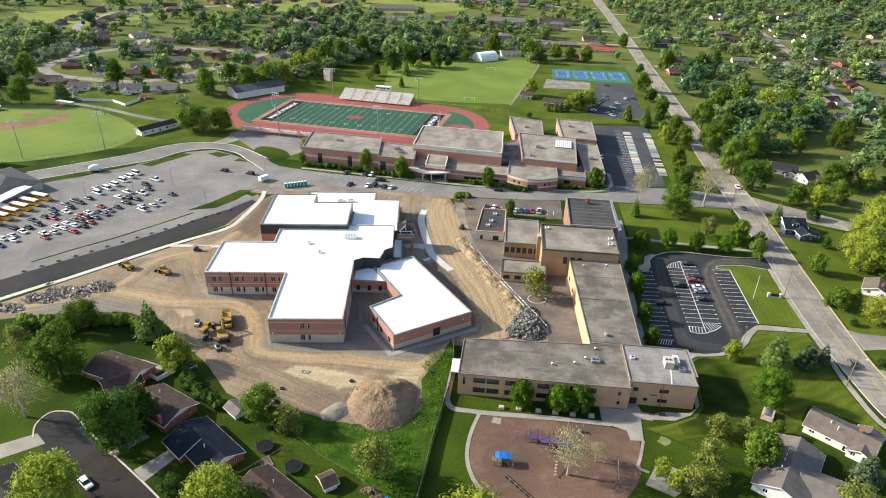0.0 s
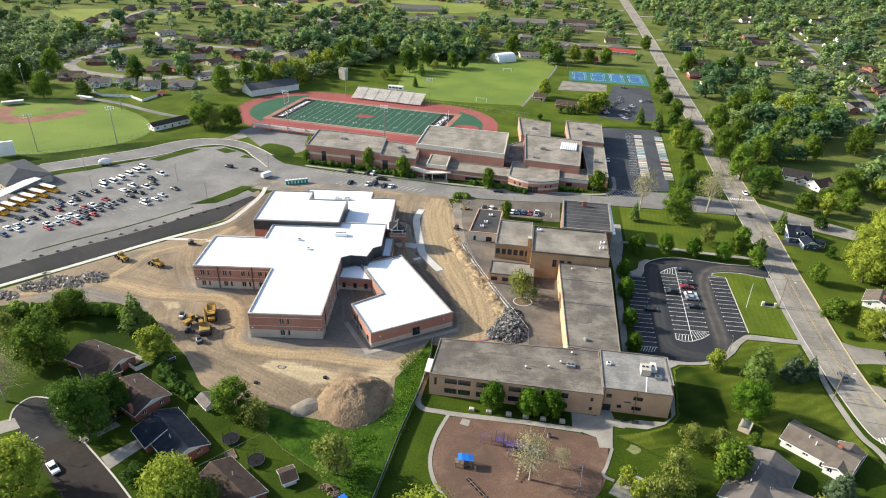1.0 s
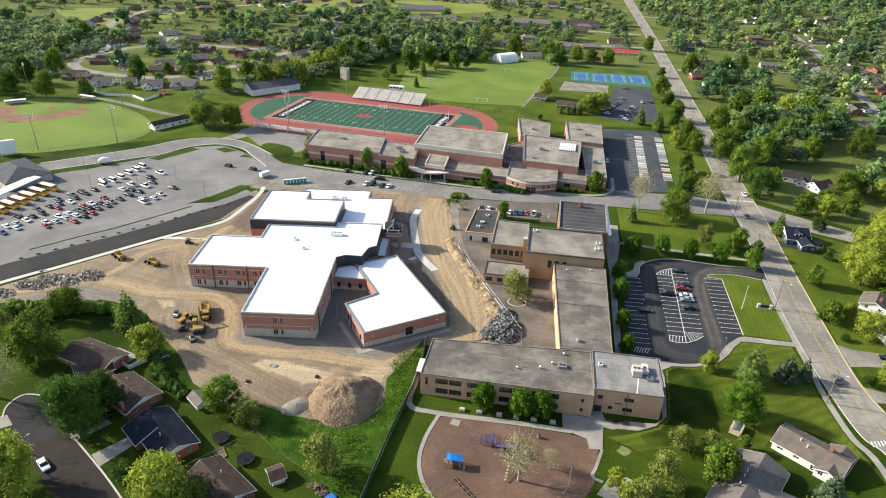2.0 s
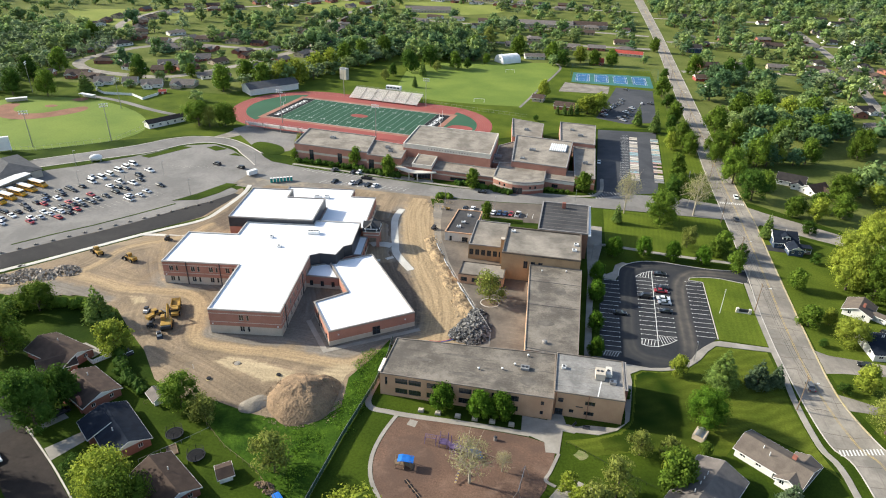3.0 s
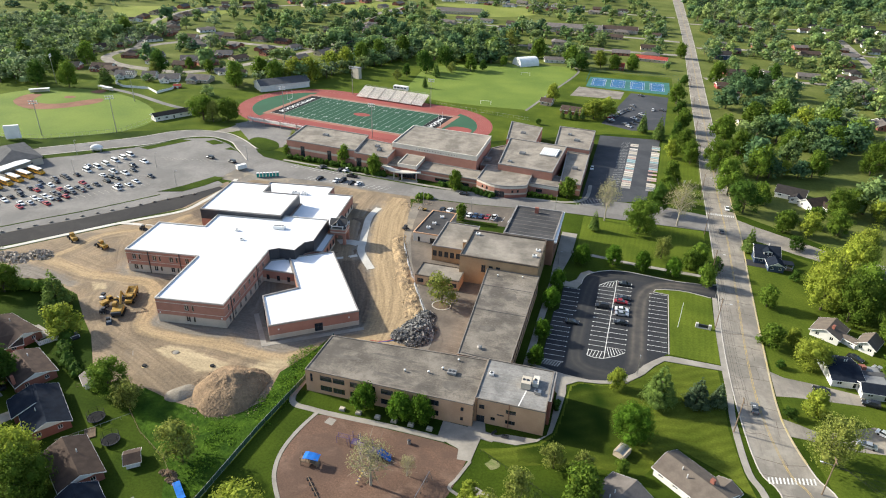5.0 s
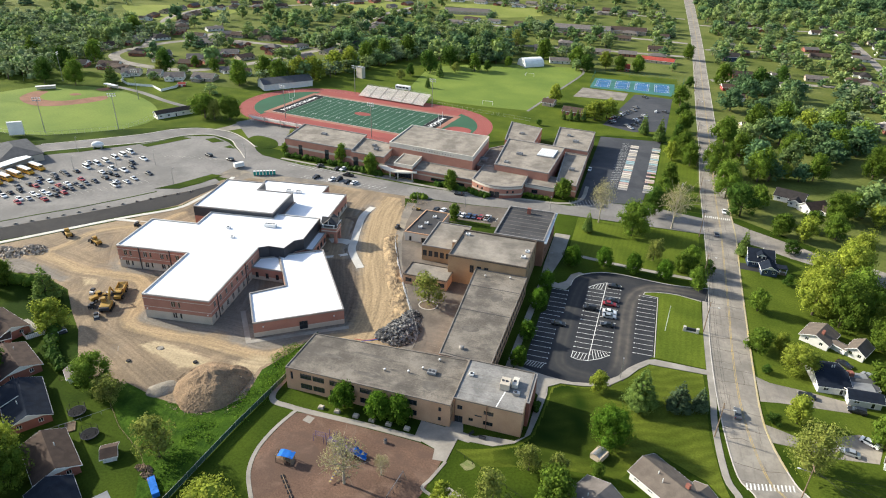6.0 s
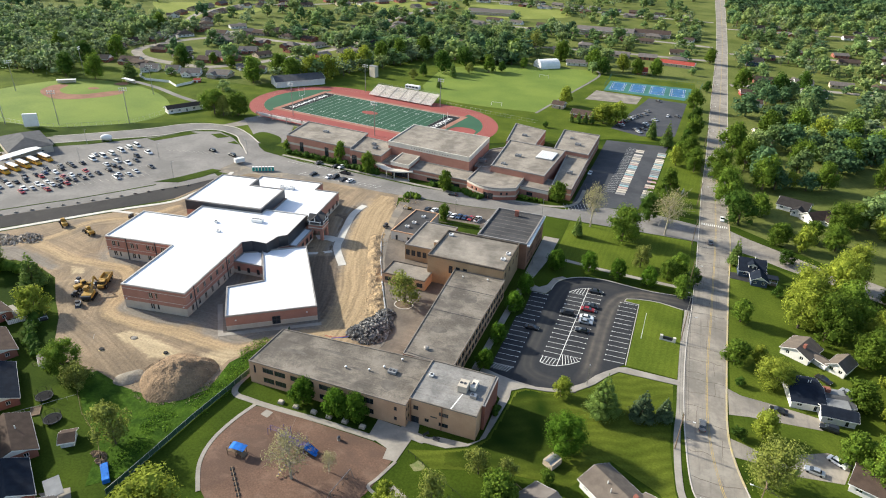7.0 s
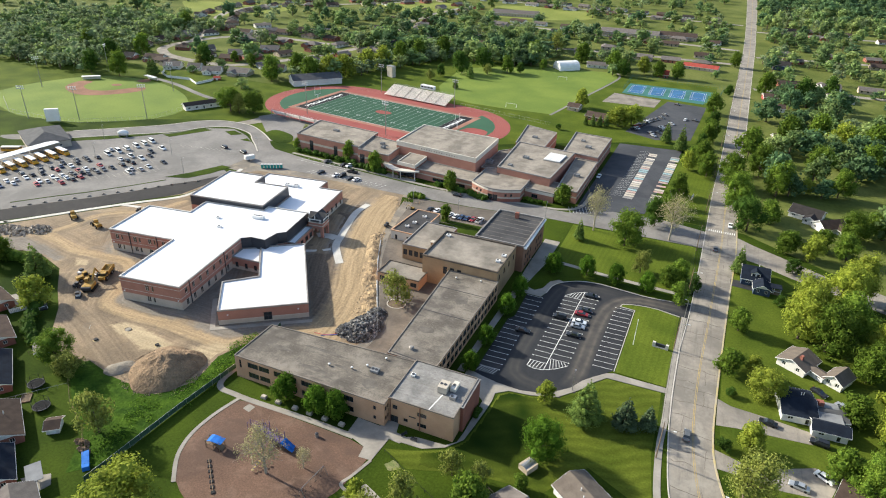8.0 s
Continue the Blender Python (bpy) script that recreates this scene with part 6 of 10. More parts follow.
def far_house(x, y, turn):
    wall, roof = hr.choice(PALETTE)
    w, d = hr.uniform(13, 19), hr.uniform(8.5, 11)
    label = f"{WORDS[wall]} suburban house with a {WORDS[roof]} shingle roof"
    h = thing("house", label, "house", (x, y, 0), turn, "houses of the neighbourhood")
    HOUSES.append((x, y, 10.0))
    house_body(h, w, d, 2.8, hr.uniform(1.7, 2.6), WALLS[wall], ROOFS[roof], Matrix.Identity(4), hr.random() < 0.3, joined=True)
    if hr.random() < 0.6:
        s = hr.choice((-1, 1))
        house_body(h, 7.5, 6.5, 2.6, 1.5, WALLS[wall], ROOFS[roof], pose(s * w * 0.3, -d * 0.55, 0, 0, 0, 90), False, False, joined=True)


def street(name, pts, width, houses_left=True, houses_right=True, gap=24, off=19, material="road"):
    line = curve(pts, 8)
    structure(name, strip(line, -width / 2, width / 2, -0.02, 0.03), M[material], "pale asphalt street between houses", "road")
    run = 0.0
    for a, b in zip(line, line[1:]):
        d = Vector(b) - Vector(a)
        run += d.length
        if run < gap:
            continue
        run = hr.uniform(-4, 3)
        n = Vector((-d.y, d.x)).normalized()
        turn = math.degrees(math.atan2(d.y, d.x))
        for side, on in ((1, houses_left), (-1, houses_right)):
            p = Vector(b) + n * off * side + d.normalized() * hr.uniform(-3, 3)
            if on and hr.random() < 0.9 and not 100 < p.x < 146 and not any(abs(p.x - x) < g + 4 and abs(p.y - y) < g + 4 for x, y, g in HOUSES):
                far_house(p.x, p.y, turn + (180 if side > 0 else 0) + hr.uniform(-4, 4))


NEAR_LANE = (
    (-305, 444, 24, 13, 10, "white", "grey", "white house with gables and a grey roof behind the ball field"), (-286, 448, 20, 10, 9, "white", "grey", "small white house with a pale privacy fence"),
    (-267, 446, 28, 14, 10, "white", "grey", "white house with a grey roof inside a white fence"), (-245, 453, 8, 17, 11, "tan", "grey", "long tan house with a grey roof beside the lane"),
    (-338, 458, 15, 16, 11, "brick", "brown", "brick house with a wide brown roof near the diamond"), (-362, 452, 20, 12, 10, "brick", "dark", "dark brick house among trees near the diamond"),
    (-295, 511, 30, 15, 10, "white", "grey", "white-gabled house with a grey roof on the bend"), (-360, 598, 10, 20, 11, "tan", "brown", "wide tan house with a brown roof up the street"),
    (-330, 575, 15, 18, 11, "tan", "grey", "tan house with a pale grey roof on the corner"), (-282, 540, 25, 16, 10, "brick", "grey", "brick house with a grey roof on the bend"),
    (-228, 478, 20, 12, 9, "white", "brown", "white house with a brown roof near the stadium"), (-330, 510, 60, 14, 10, "tan", "grey", "tan house with a grey roof inside the street's loop"),
    (-398, 520, 70, 16, 10, "tan", "brown", "tan house with a brown roof by the woods"), (-400, 560, 80, 16, 10, "white", "grey", "white house with a grey roof by the woods"))
for x, y, *_ in NEAR_LANE:
    HOUSES.append((x, y, 10.0))
street("street_1", [(-300, 680), (-357, 630), (-352, 596), (-368, 565), (-376, 530), (-373, 503), (-360, 488), (-339, 477), (-306, 472), (-276, 474), (-259, 494), (-245, 520), (-228, 570), (-218, 620), (-215, 665)], 9.0, gap=30)
street("street_2", [(-352, 596), (-320, 602), (-285, 600), (-245, 600), (-222, 605)], 8.0)
street("street_3", [(-215, 665), (-150, 690), (-60, 705), (20, 715), (118, 720)], 8.5)
street("street_4", [(-376, 545), (-420, 620), (-470, 700), (-480, 800)], 8.5)
street("street_5", [(-215, 665), (-250, 760), (-255, 860), (-240, 960)], 8.5, gap=27)
street("street_6", [(118, 800), (40, 810), (-60, 815), (-150, 830)], 8.5, gap=27)
street("street_7", [(131, 620), (200, 635), (290, 640), (400, 660)], 8, gap=27)
street("street_8", [(134, 770), (230, 790), (330, 800), (470, 830)], 8, gap=27)
street("street_9", [(250, 430), (255, 520), (275, 640), (290, 760), (300, 900)], 8, gap=30)
street("street_10", [(136, 950), (250, 960), (380, 990), (520, 1010)], 8, gap=27)
street("street_11", [(-480, 800), (-400, 860), (-330, 960), (-300, 1060)], 8, gap=28)
street("street_12", [(120, 1000), (0, 1010), (-120, 1030), (-240, 1050)], 8, gap=27)
street("street_13", [(160, 297), (230, 262), (330, 231)], 8, True, True, 26)
street("street_14", [(380, 250), (390, 400), (400, 560), (400, 660)], 8, gap=30)
for x, y, t, w, d, wall, roof, label in (
        (154, 720, 5, 14, 11, "blue", "dark", "tall dark blue house by the street"), (142, 590, 10, 10, 9, "red", "brown", "small red house by the street"),
        (87, 679, -8, 30, 12, "tan", "red", "long low building with a red roof"), (59, 628, 5, 9, 8, "brick", "red", "small house with a steep red roof"),
        (1, 637, 12, 18, 10, "white", "grey", "white house with dormers beyond the practice field"), (35, 470, -8, 15, 10, "brick", "brown", "low brick house behind the pines"),
        (15, 486, -8, 8, 8, "tan", "brown", "small tan pavilion near the practice field"), (146, 558, 8, 9, 8, "white", "brown", "small white house by the street")):
    house(x, y, t, w, d, wall, roof, label, rise=3.0 if "steep" in label or "tall" in label else 2.0, wall_h=4.5 if "tall" in label else 2.8)

for x, y, t, w, d, wall, roof, label in NEAR_LANE:
    house(x, y, t, w, d, wall, roof, label, rise=2.8, wings=((-w * 0.2, -d * 0.4, 90, d * 0.9, w * 0.42),))
for x, y, t, w, d, wall, roof, label in (
        (152.5, 359, -20, 13, 10, "white", "dark", "white house with a dark roof among the trees"), (160.5, 348, 35, 11, 8, "white", "brown", "white cottage with a brown roof among the trees"),
        (148, 478, 10, 14, 10, "tan", "brown", "tan house with a brown roof in the woods"), (214, 519, 15, 13, 9, "white", "grey", "white house with a grey roof beyond the lawn"),
        (240, 518, 20, 15, 10, "white", "dark", "white house with a dark roof beyond the lawn"), (-34, 104.5, -34, 12, 9, "brick", "navy", "brick bungalow with a dark blue roof and a pale porch")):
    house(x, y, t, w, d, wall, roof, label, rise=2.4, wings=((w * 0.25, -d * 0.45, 90, d * 0.8, w * 0.4),))
shed(-248.5, 430, 25, 4.5, 3.5, "red", "red", "small red garden shed inside the white fence")


def long_building(x, y, turn, w, d, h, wall, roof, label):
    b = thing("long_building", label, "building", (x, y, 0), turn)
    HOUSES.append((x, y, max(w, d) * 0.55))
    house_body(b, w, d, h, 3.0, WALLS[wall], ROOFS[roof], Matrix.Identity(4))


long_building(-160, 905, 12, 60, 22, 4, "tan", "grey", "long low building with a grey roof")
long_building(0, 832, 4, 64, 20, 4, "tan", "grey", "long tan school building with a grey roof")
long_building(52, 842, 4, 40, 22, 4, "tan", "brown", "wide building with a brown roof and white gable")


# ---------------------------------------------------------------- trees
def leaf_cloud(rng, lobes, count, size, squash=1.0, tris=2):
    """Leaf sprays on the skin of several lobes (x, y, z, r): verts and faces of small bent quads."""
    w = np.array([l[3] ** 2 for l in lobes])
    pick = rng.choice(len(lobes), count, p=w / w.sum())
    L = np.array(lobes)[pick]
    way = rng.normal(size=(count, 3))
    way[:, 2] += 0.25
    way /= np.linalg.norm(way, axis=1)[:, None]
    c = L[:, :3] + way * (L[:, 3] * rng.uniform(0.62, 1.25, count))[:, None] * np.array([1, 1, squash])
    nrm = way + rng.normal(size=(count, 3)) * 0.55
    nrm /= np.linalg.norm(nrm, axis=1)[:, None]
    a = np.cross(nrm, rng.normal(size=(count, 3)))
    a /= np.linalg.norm(a, axis=1)[:, None]
    b = np.cross(nrm, a)
    s = (size * rng.uniform(0.6, 1.3, count))[:, None]
    v = np.stack([c - a * s, c - b * s * 0.75 - nrm * s * 0.15, c + a * s, c + b * s * 0.75 - nrm * s * 0.15], 1).reshape(-1, 3)
    f = np.arange(count * 4).reshape(-1, 4)
    return v.tolist(), f.tolist()


def lobe_shells(rng, lobes, verts, faces, keep=0.8, detail=1):
    for x, y, z, r in lobes:
        bm = bmesh.new()
        bmesh.ops.create_icosphere(bm, subdivisions=detail, radius=r * keep)
        base = len(verts)
        for v in bm.verts:
            k = rng.uniform(0.70, 1.18)
            verts.append((x + v.co.x * k, y + v.co.y * k, z + v.co.z * k))
        bm.verts.index_update()
        faces += [[base + v.index for v in f.verts] for f in bm.faces]
        bm.free()


def crown_mesh(name, rng, kind, w, h, count, size, detail):
    r, lobes = w / 2, []
    verts, faces = [], []
    if kind in ("pine", "spruce"):
        tiers = 9 if detail > 1 else 5
        for i in range(tiers):
            t = i / (tiers - 1)
            z = h * (0.14 + 0.80 * t)
            rr = r * (1 - t) ** 0.85 * (0.95 if i % 2 else 1.05) + 0.2
            arms = max(4, int(8 * (1 - t)) + 2)
            for k in range(arms):
                s = math.tau * (k + 0.5 * (i % 2)) / arms + rng.uniform(-0.25, 0.25)
                lobes.append((math.cos(s) * rr * 0.6, math.sin(s) * rr * 0.6, z + rng.uniform(-0.3, 0.3), rr * 0.36 + 0.15))
        lobe_shells(rng, lobes, verts, faces, 0.7, 1)
        v, f = leaf_cloud(rng, lobes, count, size * 0.8, 0.7)
    else:
        n = {"bare": 13, "pale": 15}.get(kind, 22 if detail > 2 else 18) if detail > 1 else 7
        lean = rng.uniform(-0.12, 0.12, 2) * w
        base = h * ((0.07 if detail > 1 else 0.03) if kind != "bare" else 0.32)
        for i in range(n):
            t = (i + 0.5) / n
            s = i * 2.399 + rng.uniform(-0.3, 0.3)
            zc = base + (h - base) * (0.10 + 0.72 * t)
            ring = math.sin(math.pi * min(1.0, 0.22 + 0.72 * t)) ** 0.75
            rr = r * ring * (rng.uniform(0.58, 0.74) if kind == "maple" else rng.uniform(0.40, 0.86))
            if kind == "maple":
                lobes.append((math.cos(s) * rr, math.sin(s) * rr, zc, r * rng.uniform(0.30, 0.42)))
                continue
            lobes.append((math.cos(s) * rr + lean[0] * t, math.sin(s) * rr + lean[1] * t, zc + rng.uniform(-0.05, 0.05) * h, r * rng.uniform(0.17, 0.46) * (1.0 if detail > 1 else 1.3)))
        lobes.append((0, 0, base + (h - base) * 0.5, r * 0.52))
        lobes.append((lean[0], lean[1], base + (h - base) * 0.72, r * 0.36))
        if kind not in ("bare", "pale"):
            lobe_shells(rng, lobes, verts, faces, 0.66 if detail > 1 else 0.78, 1)
        elif kind == "pale":
            lobe_shells(rng, lobes[::2], verts, faces, 0.62, 1)
        v, f = leaf_cloud(rng, lobes, count, size, 1.0)
    off = len(verts)
    me = bpy.data.meshes.new(name)
    me.from_pydata(verts + v, [], faces + [[i + off for i in q] for q in f])
    me.update()
    return me, lobes


def trunk_mesh(rng, w, h, lobes, twigs=0, detail=2):
    bm = bmesh.new()
    r0 = 0.022 * h + 0.05
    top = h * 0.62
    add_tube(bm, (0, 0, -0.2), (0.05, 0.02, h * 0.3), r0, r0 * 0.75, 8)
    add_tube(bm, (0.05, 0.02, h * 0.3), (0, 0.05, top), r0 * 0.75, r0 * 0.3, 7)
    if detail > 1:
        for x, y, z, r in lobes[: 9 + twigs]:
            z0 = min(top * 0.95, max(h * 0.26, z - math.hypot(x, y) * 0.8 - 0.5))
            add_tube(bm, (0, 0, z0), (x * 0.9, y * 0.9, z), r0 * 0.4, r0 * 0.1, 5)
            for _ in range(twigs // 2):
                q = Vector((x, y, z)) + Vector(rng.normal(size=3).tolist()) * r * 0.9
                add_tube(bm, (x * 0.6, y * 0.6, z0 + (z - z0) * 0.66), q, r0 * 0.16, 0.02, 4, False)
    return bm


LEAF = dict(
    round=leaf_mat("leaf_green", (0.150, 0.218, 0.028), (0.086, 0.148, 0.019), 0.24),
    lime=leaf_mat("leaf_lime", (0.282, 0.322, 0.044), (0.198, 0.250, 0.033), 0.18),
    pale=leaf_mat("leaf_pale", (0.248, 0.272, 0.062), (0.172, 0.205, 0.046), 0.18),
    dark=leaf_mat("leaf_dark", (0.078, 0.142, 0.022), (0.046, 0.094, 0.015), 0.24),
    pine=leaf_mat("needle_green", (0.165, 0.232, 0.050), (0.105, 0.165, 0.038), 0.2),
    spruce=leaf_mat("needle_blue", (0.122, 0.170, 0.084), (0.082, 0.125, 0.062), 0.15),
    maple=leaf_mat("leaf_maple", (0.104, 0.192, 0.018), (0.062, 0.132, 0.012), 0.16),
    bare=leaf_mat("leaf_bud", (0.36, 0.335, 0.17), (0.27, 0.25, 0.13), 0.15),
)
KINDS = dict(
    round=("round leafy tree with a dense mid-green crown", 8.0, 9.0, 1400, 0.38), lime=("broad tree with fresh yellow-green spring leaves", 9.0, 10.0, 1400, 0.40),
    pale=("tree with thin pale green spring leaves", 9.0, 10.0, 1300, 0.34), dark=("dark green leafy tree with a thick crown", 9.0, 10.0, 1400, 0.40),
    pine=("tall dark green pine tree with layered boughs", 7.0, 12.0, 1300, 0.36), spruce=("blue-green spruce tree in the lawn", 7.0, 11.0, 1200, 0.34),
    maple=("small maple with a dense rounded crown of fresh green leaves", 8.0, 8.4, 2200, 0.30),
    bare=("pale-barked tree with bare branches and few buds", 10.0, 12.0, 1500, 0.19),
)
stock = {}


def raise_tree(kind, seed, detail):
    label, w, h, count, size = KINDS[kind]
    rng = np.random.default_rng(seed)
    if detail > 2:
        w, h, count = w * 1.8, h * 1.8, int(count * 2.8)
        size *= 0.92
    count, size = int(count * 1.25), size * 0.86
    t = thing("tree", label, "tree", (0, -400, 0), 0, "trees of the neighbourhood")
    me, lobes = crown_mesh("crown", rng, kind, w, h, count, size, detail)
    me.materials.append(LEAF[kind])
    part("trunk", trunk_mesh(rng, w, h, lobes, 10 if kind == "bare" else 0, detail), M["pale_bark"] if kind == "bare" else M["bark"], t)
    part("crown", me, None, t)
    return t, w, h


place_rng = random.Random(7)


woods = []


def plant(kind, spots, detail=2):
    store = stock
    for x, y, w, h in spots:
        if detail < 2:
            woods.append((kind, x, y, w, h, detail))
            continue
        i = place_rng.randrange(3)
        if w > 11.5 and kind != "bare" and y < 430:
            i += 10
        m0 = lambda t, tw, th: Matrix.Translation((x, y, 0)) @ pose(0, 0, 0, 0, 0, place_rng.uniform(0, 360)) @ Matrix.Diagonal((0.88 * w / tw, 0.88 * w / tw, h / th, 1))  # noqa: E731
        if (kind, i) not in store:
            store[kind, i] = raise_tree(kind, 11 * i + len(kind), 3 if i > 9 else 2)
            t, tw, th = store[kind, i]
            t.matrix_basis = m0(t, tw, th)
        else:
            t, tw, th = store[kind, i]
            m = m0(t, tw, th)
            c = copy_thing(t, Matrix.Identity(4))
            c.matrix_basis = m


plant("round", [(-57.4, 140.0, 12.5, 11.5), (-50.0, 103.8, 15, 16.5), (69.5, 140.4, 11.2, 12.8), (-120.6, 149.6, 18, 16.5), (78.6, 152.5, 4.5, 5.2), (-128.0, 171.6, 13.0, 11.5), (153.4, 183.1, 13.0, 15.0), (148.8, 186.7, 9.9, 11.4), (122.2, 221.5, 9.5, 8.6), (159.6, 234.8, 12.0, 13.9)])
plant("round", [(150.2, 244.6, 17, 19.6), (124.9, 245.9, 8.2, 9.4), (157.5, 252.1, 17, 19.6), (105.2, 254.2, 8.2, 9.4), (100.0, 265.6, 8.0, 9.2), (104.2, 271.0, 8.7, 10.0), (5.7, 278.9, 5.9, 8.9), (80.5, 291.1, 17, 15.6), (141.6, 314.2, 11.0, 11.0), (164.0, 318.0, 12.5, 12.5), (-5.3, 311.3, 8.2, 11.3)])
plant("round", [(-49.4, 316.5, 8.6, 11.9), (47.4, 319.8, 9.9, 11.4), (155.0, 324.0, 10.5, 10.5), (168.6, 337.5, 15.5, 14.5), (176.0, 347.0, 13.0, 13.0), (-69.8, 324.1, 7.8, 11.7), (-105.1, 328.3, 5.7, 6.6), (94.0, 331.0, 9.5, 11.0), (93.0, 343.0, 8.5, 10.0), (122.4, 350.4, 17, 19.5), (136.0, 342.0, 11.2, 11.9), (96.0, 357.0, 10.5, 12.0), (140.0, 379.4, 17, 19.6), (119.5, 381.9, 17, 19.6), (107.0, 391.4, 12.2, 14.0), (168.4, 391.8, 14.0, 16.2), (-318.9, 402.4, 17, 19.5), (104.8, 404.5, 14.0, 16.1)])
plant("round", [(132.5, 404.6, 17, 19.5), (200.4, 408.1, 17, 19.5), (160.8, 414.7, 17, 19.6), (98.5, 415.0, 8.0, 9.5), (126.8, 431.1, 17, 19.5), (-210.2, 446.0, 16.2, 21), (190.7, 450.0, 9.7, 11.2), (203.2, 452.9, 17, 19.5), (105.3, 454.5, 13.4, 15.4), (-412.8, 457.8, 17, 19.6), (-188.1, 464.0, 17, 19.6), (-361.7, 467.1, 17, 19.6), (-204.2, 471.8, 17, 19.6), (149.3, 473.2, 17, 19.5), (193.1, 474.9, 17, 19.5), (-255.2, 480.4, 9.9, 11.4), (165.1, 485.6, 17, 19.5), (-279.6, 487.7, 8.2, 9.5), (104.2, 523.1, 13.6, 15.6), (-155.2, 557.2, 17, 19.5)])
plant("round", [(-61.7, 569.3, 13.0, 15.0), (-146.4, 575.3, 17, 19.6), (-419.4, 584.0, 17, 19.5), (55.8, 622.9, 13.3, 14.5), (71.4, 626, 14, 15.5), (-132.4, 596.3, 17, 21), (-39.2, 600.3, 8.4, 9.6), (138.3, 606.5, 15.8, 18.2), (17.9, 623.1, 16.1, 18.6), (-55.8, 630.4, 17, 19.5), (-16.1, 648.1, 17, 19.6), (115.1, 704.8, 13.5, 15.5)])
plant("pale", [(-50.2, 137.6, 9.0, 7.6), (-23.7, 124.9, 11.5, 13.2), (87.0, 128.0, 9.6, 11.1), (52.1, 128.8, 8.9, 10.3), (56.3, 134.9, 9.5, 10.9), (-48.8, 137.0, 7.3, 8.4), (69.2, 149.4, 6.5, 7.5), (62.7, 149.7, 7.3, 8.4), (-137.0, 156.0, 10.0, 11.5), (127.4, 171.8, 17, 15.6), (89.7, 270.9, 9.1, 10.4), (-107.4, 340.6, 7.2, 9.9), (-285.5, 453.8, 10.9, 12.5), (-108.3, 515.7, 9.3, 8.6), (-74.8, 557.2, 9.9, 9.1), (-49.0, 683.7, 17, 19.6)])
plant("dark", [(143.6, 297.2, 7.0, 6.2), (-70.6, 114.6, 5.9, 4.1), (-88.5, 124.6, 17, 19.6), (-93.2, 130.2, 9.8, 11.3), (-88.7, 135.2, 11.2, 12.8), (19.0, 157.4, 3.7, 4.3), (-143.7, 165.5, 9.5, 5.6), (-134.2, 166.3, 8.2, 5.2), (122.0, 187.1, 4.8, 3.3), (123.4, 209.9, 3.6, 2.9), (108.9, 264.6, 6.6, 7.6), (137.8, 268.5, 4.0, 4.7), (89.6, 316.6, 12.1, 13.9), (126.9, 329.3, 17, 17.6), (-341.6, 396.8, 17, 19.5), (-356.6, 432.8, 17, 19.5), (16.3, 434.6, 4.5, 4.1), (101.6, 439.1, 8.4, 9.6), (-286.2, 459.8, 17, 19.6)])
plant("dark", [(104.9, 493.3, 9.4, 10.8), (-106.0, 530.5, 8.6, 9.9), (-94.8, 549.1, 17, 19.5), (112.0, 585, 8, 8.7), (-84.4, 574.3, 17, 19.6), (-52.0, 575.7, 8.1, 9.3), (28.0, 612, 13.0, 15.3), (164.1, 593.2, 17, 19.5), (-72.2, 608.0, 17, 19.6), (186.2, 627.5, 13.3, 15.3)])
plant("pine", [(-104.8, 170.6, 10.8, 14.2), (87.6, 182.2, 11.9, 14.7), (124.0, 287.7, 6.7, 12.7), (62.4, 288.0, 5.5, 10.5), (-300.1, 417.1, 14.3, 16.3), (90.6, 428.2, 8.9, 16.8), (81.1, 441.1, 7.6, 14.4), (34.2, 453.2, 4.7, 8.9), (29.7, 454.0, 3.9, 7.4), (38.5, 454.7, 4.7, 8.9), (42.5, 456.2, 4.7, 9.0), (-80.0, 498.5, 5.3, 10.2), (215.7, 526.0, 12.3, 21), (-82.4, 536.2, 7.6, 14.5)])
plant("spruce", [(94.8, 139.1, 8.6, 9.8), (97.8, 184.2, 8.6, 10.4), (103.4, 186.2, 6.0, 8.2)])
plant("maple", [(10.9, 155.6, 8.4, 8.2), (21.2, 155.0, 8.2, 8.4), (26.8, 155.4, 8.2, 8.6), (52.1, 188.6, 6.4, 7.0), (52.1, 202.7, 6.4, 7.2), (52.5, 221.6, 7.2, 8.2), (53.0, 235.0, 7.0, 8.1), (59.7, 255.6, 8.0, 9.0), (93.8, 257.6, 7.0, 8.2), (82.5, 258.4, 7.4, 8.6), (71.6, 259.6, 7.6, 8.8), (80.6, 165.2, 12.8, 12.4)])
plant("lime", [(-90.4, 158.4, 11.2, 10.4), (-56.5, 110.0, 15.5, 16.5), (150.2, 312.0, 10.0, 11.5), (-91.9, 106.0, 17, 19.5), (0.6, 107.4, 23, 13.4), (47.7, 130.0, 6.0, 6.9), (45.0, 134.4, 5.5, 6.3), (70.6, 144.7, 6.8, 7.8), (75.7, 185.1, 6.2, 7.1), (128.4, 189.2, 8.5, 9.8), (162.5, 205.1, 14.2, 16.3), (132.7, 212.8, 13.5, 11.0), (129.4, 223.8, 6.2, 6.6), (166.0, 222.1, 11.5, 13.2), (142.9, 249.7, 17, 19.6), (145.4, 260.3, 17, 19.5), (154.3, 263.5, 8.9, 10.2), (156.7, 276.2, 17, 19.5), (164.4, 285.5, 15.9, 18.3), (153.4, 388.5, 8.3, 9.5), (97.5, 397.0, 9.0, 11.0), (49.6, 461.0, 18, 13.0), (56.6, 467.5, 16, 13.5), (175.1, 468.2, 17, 19.5)])
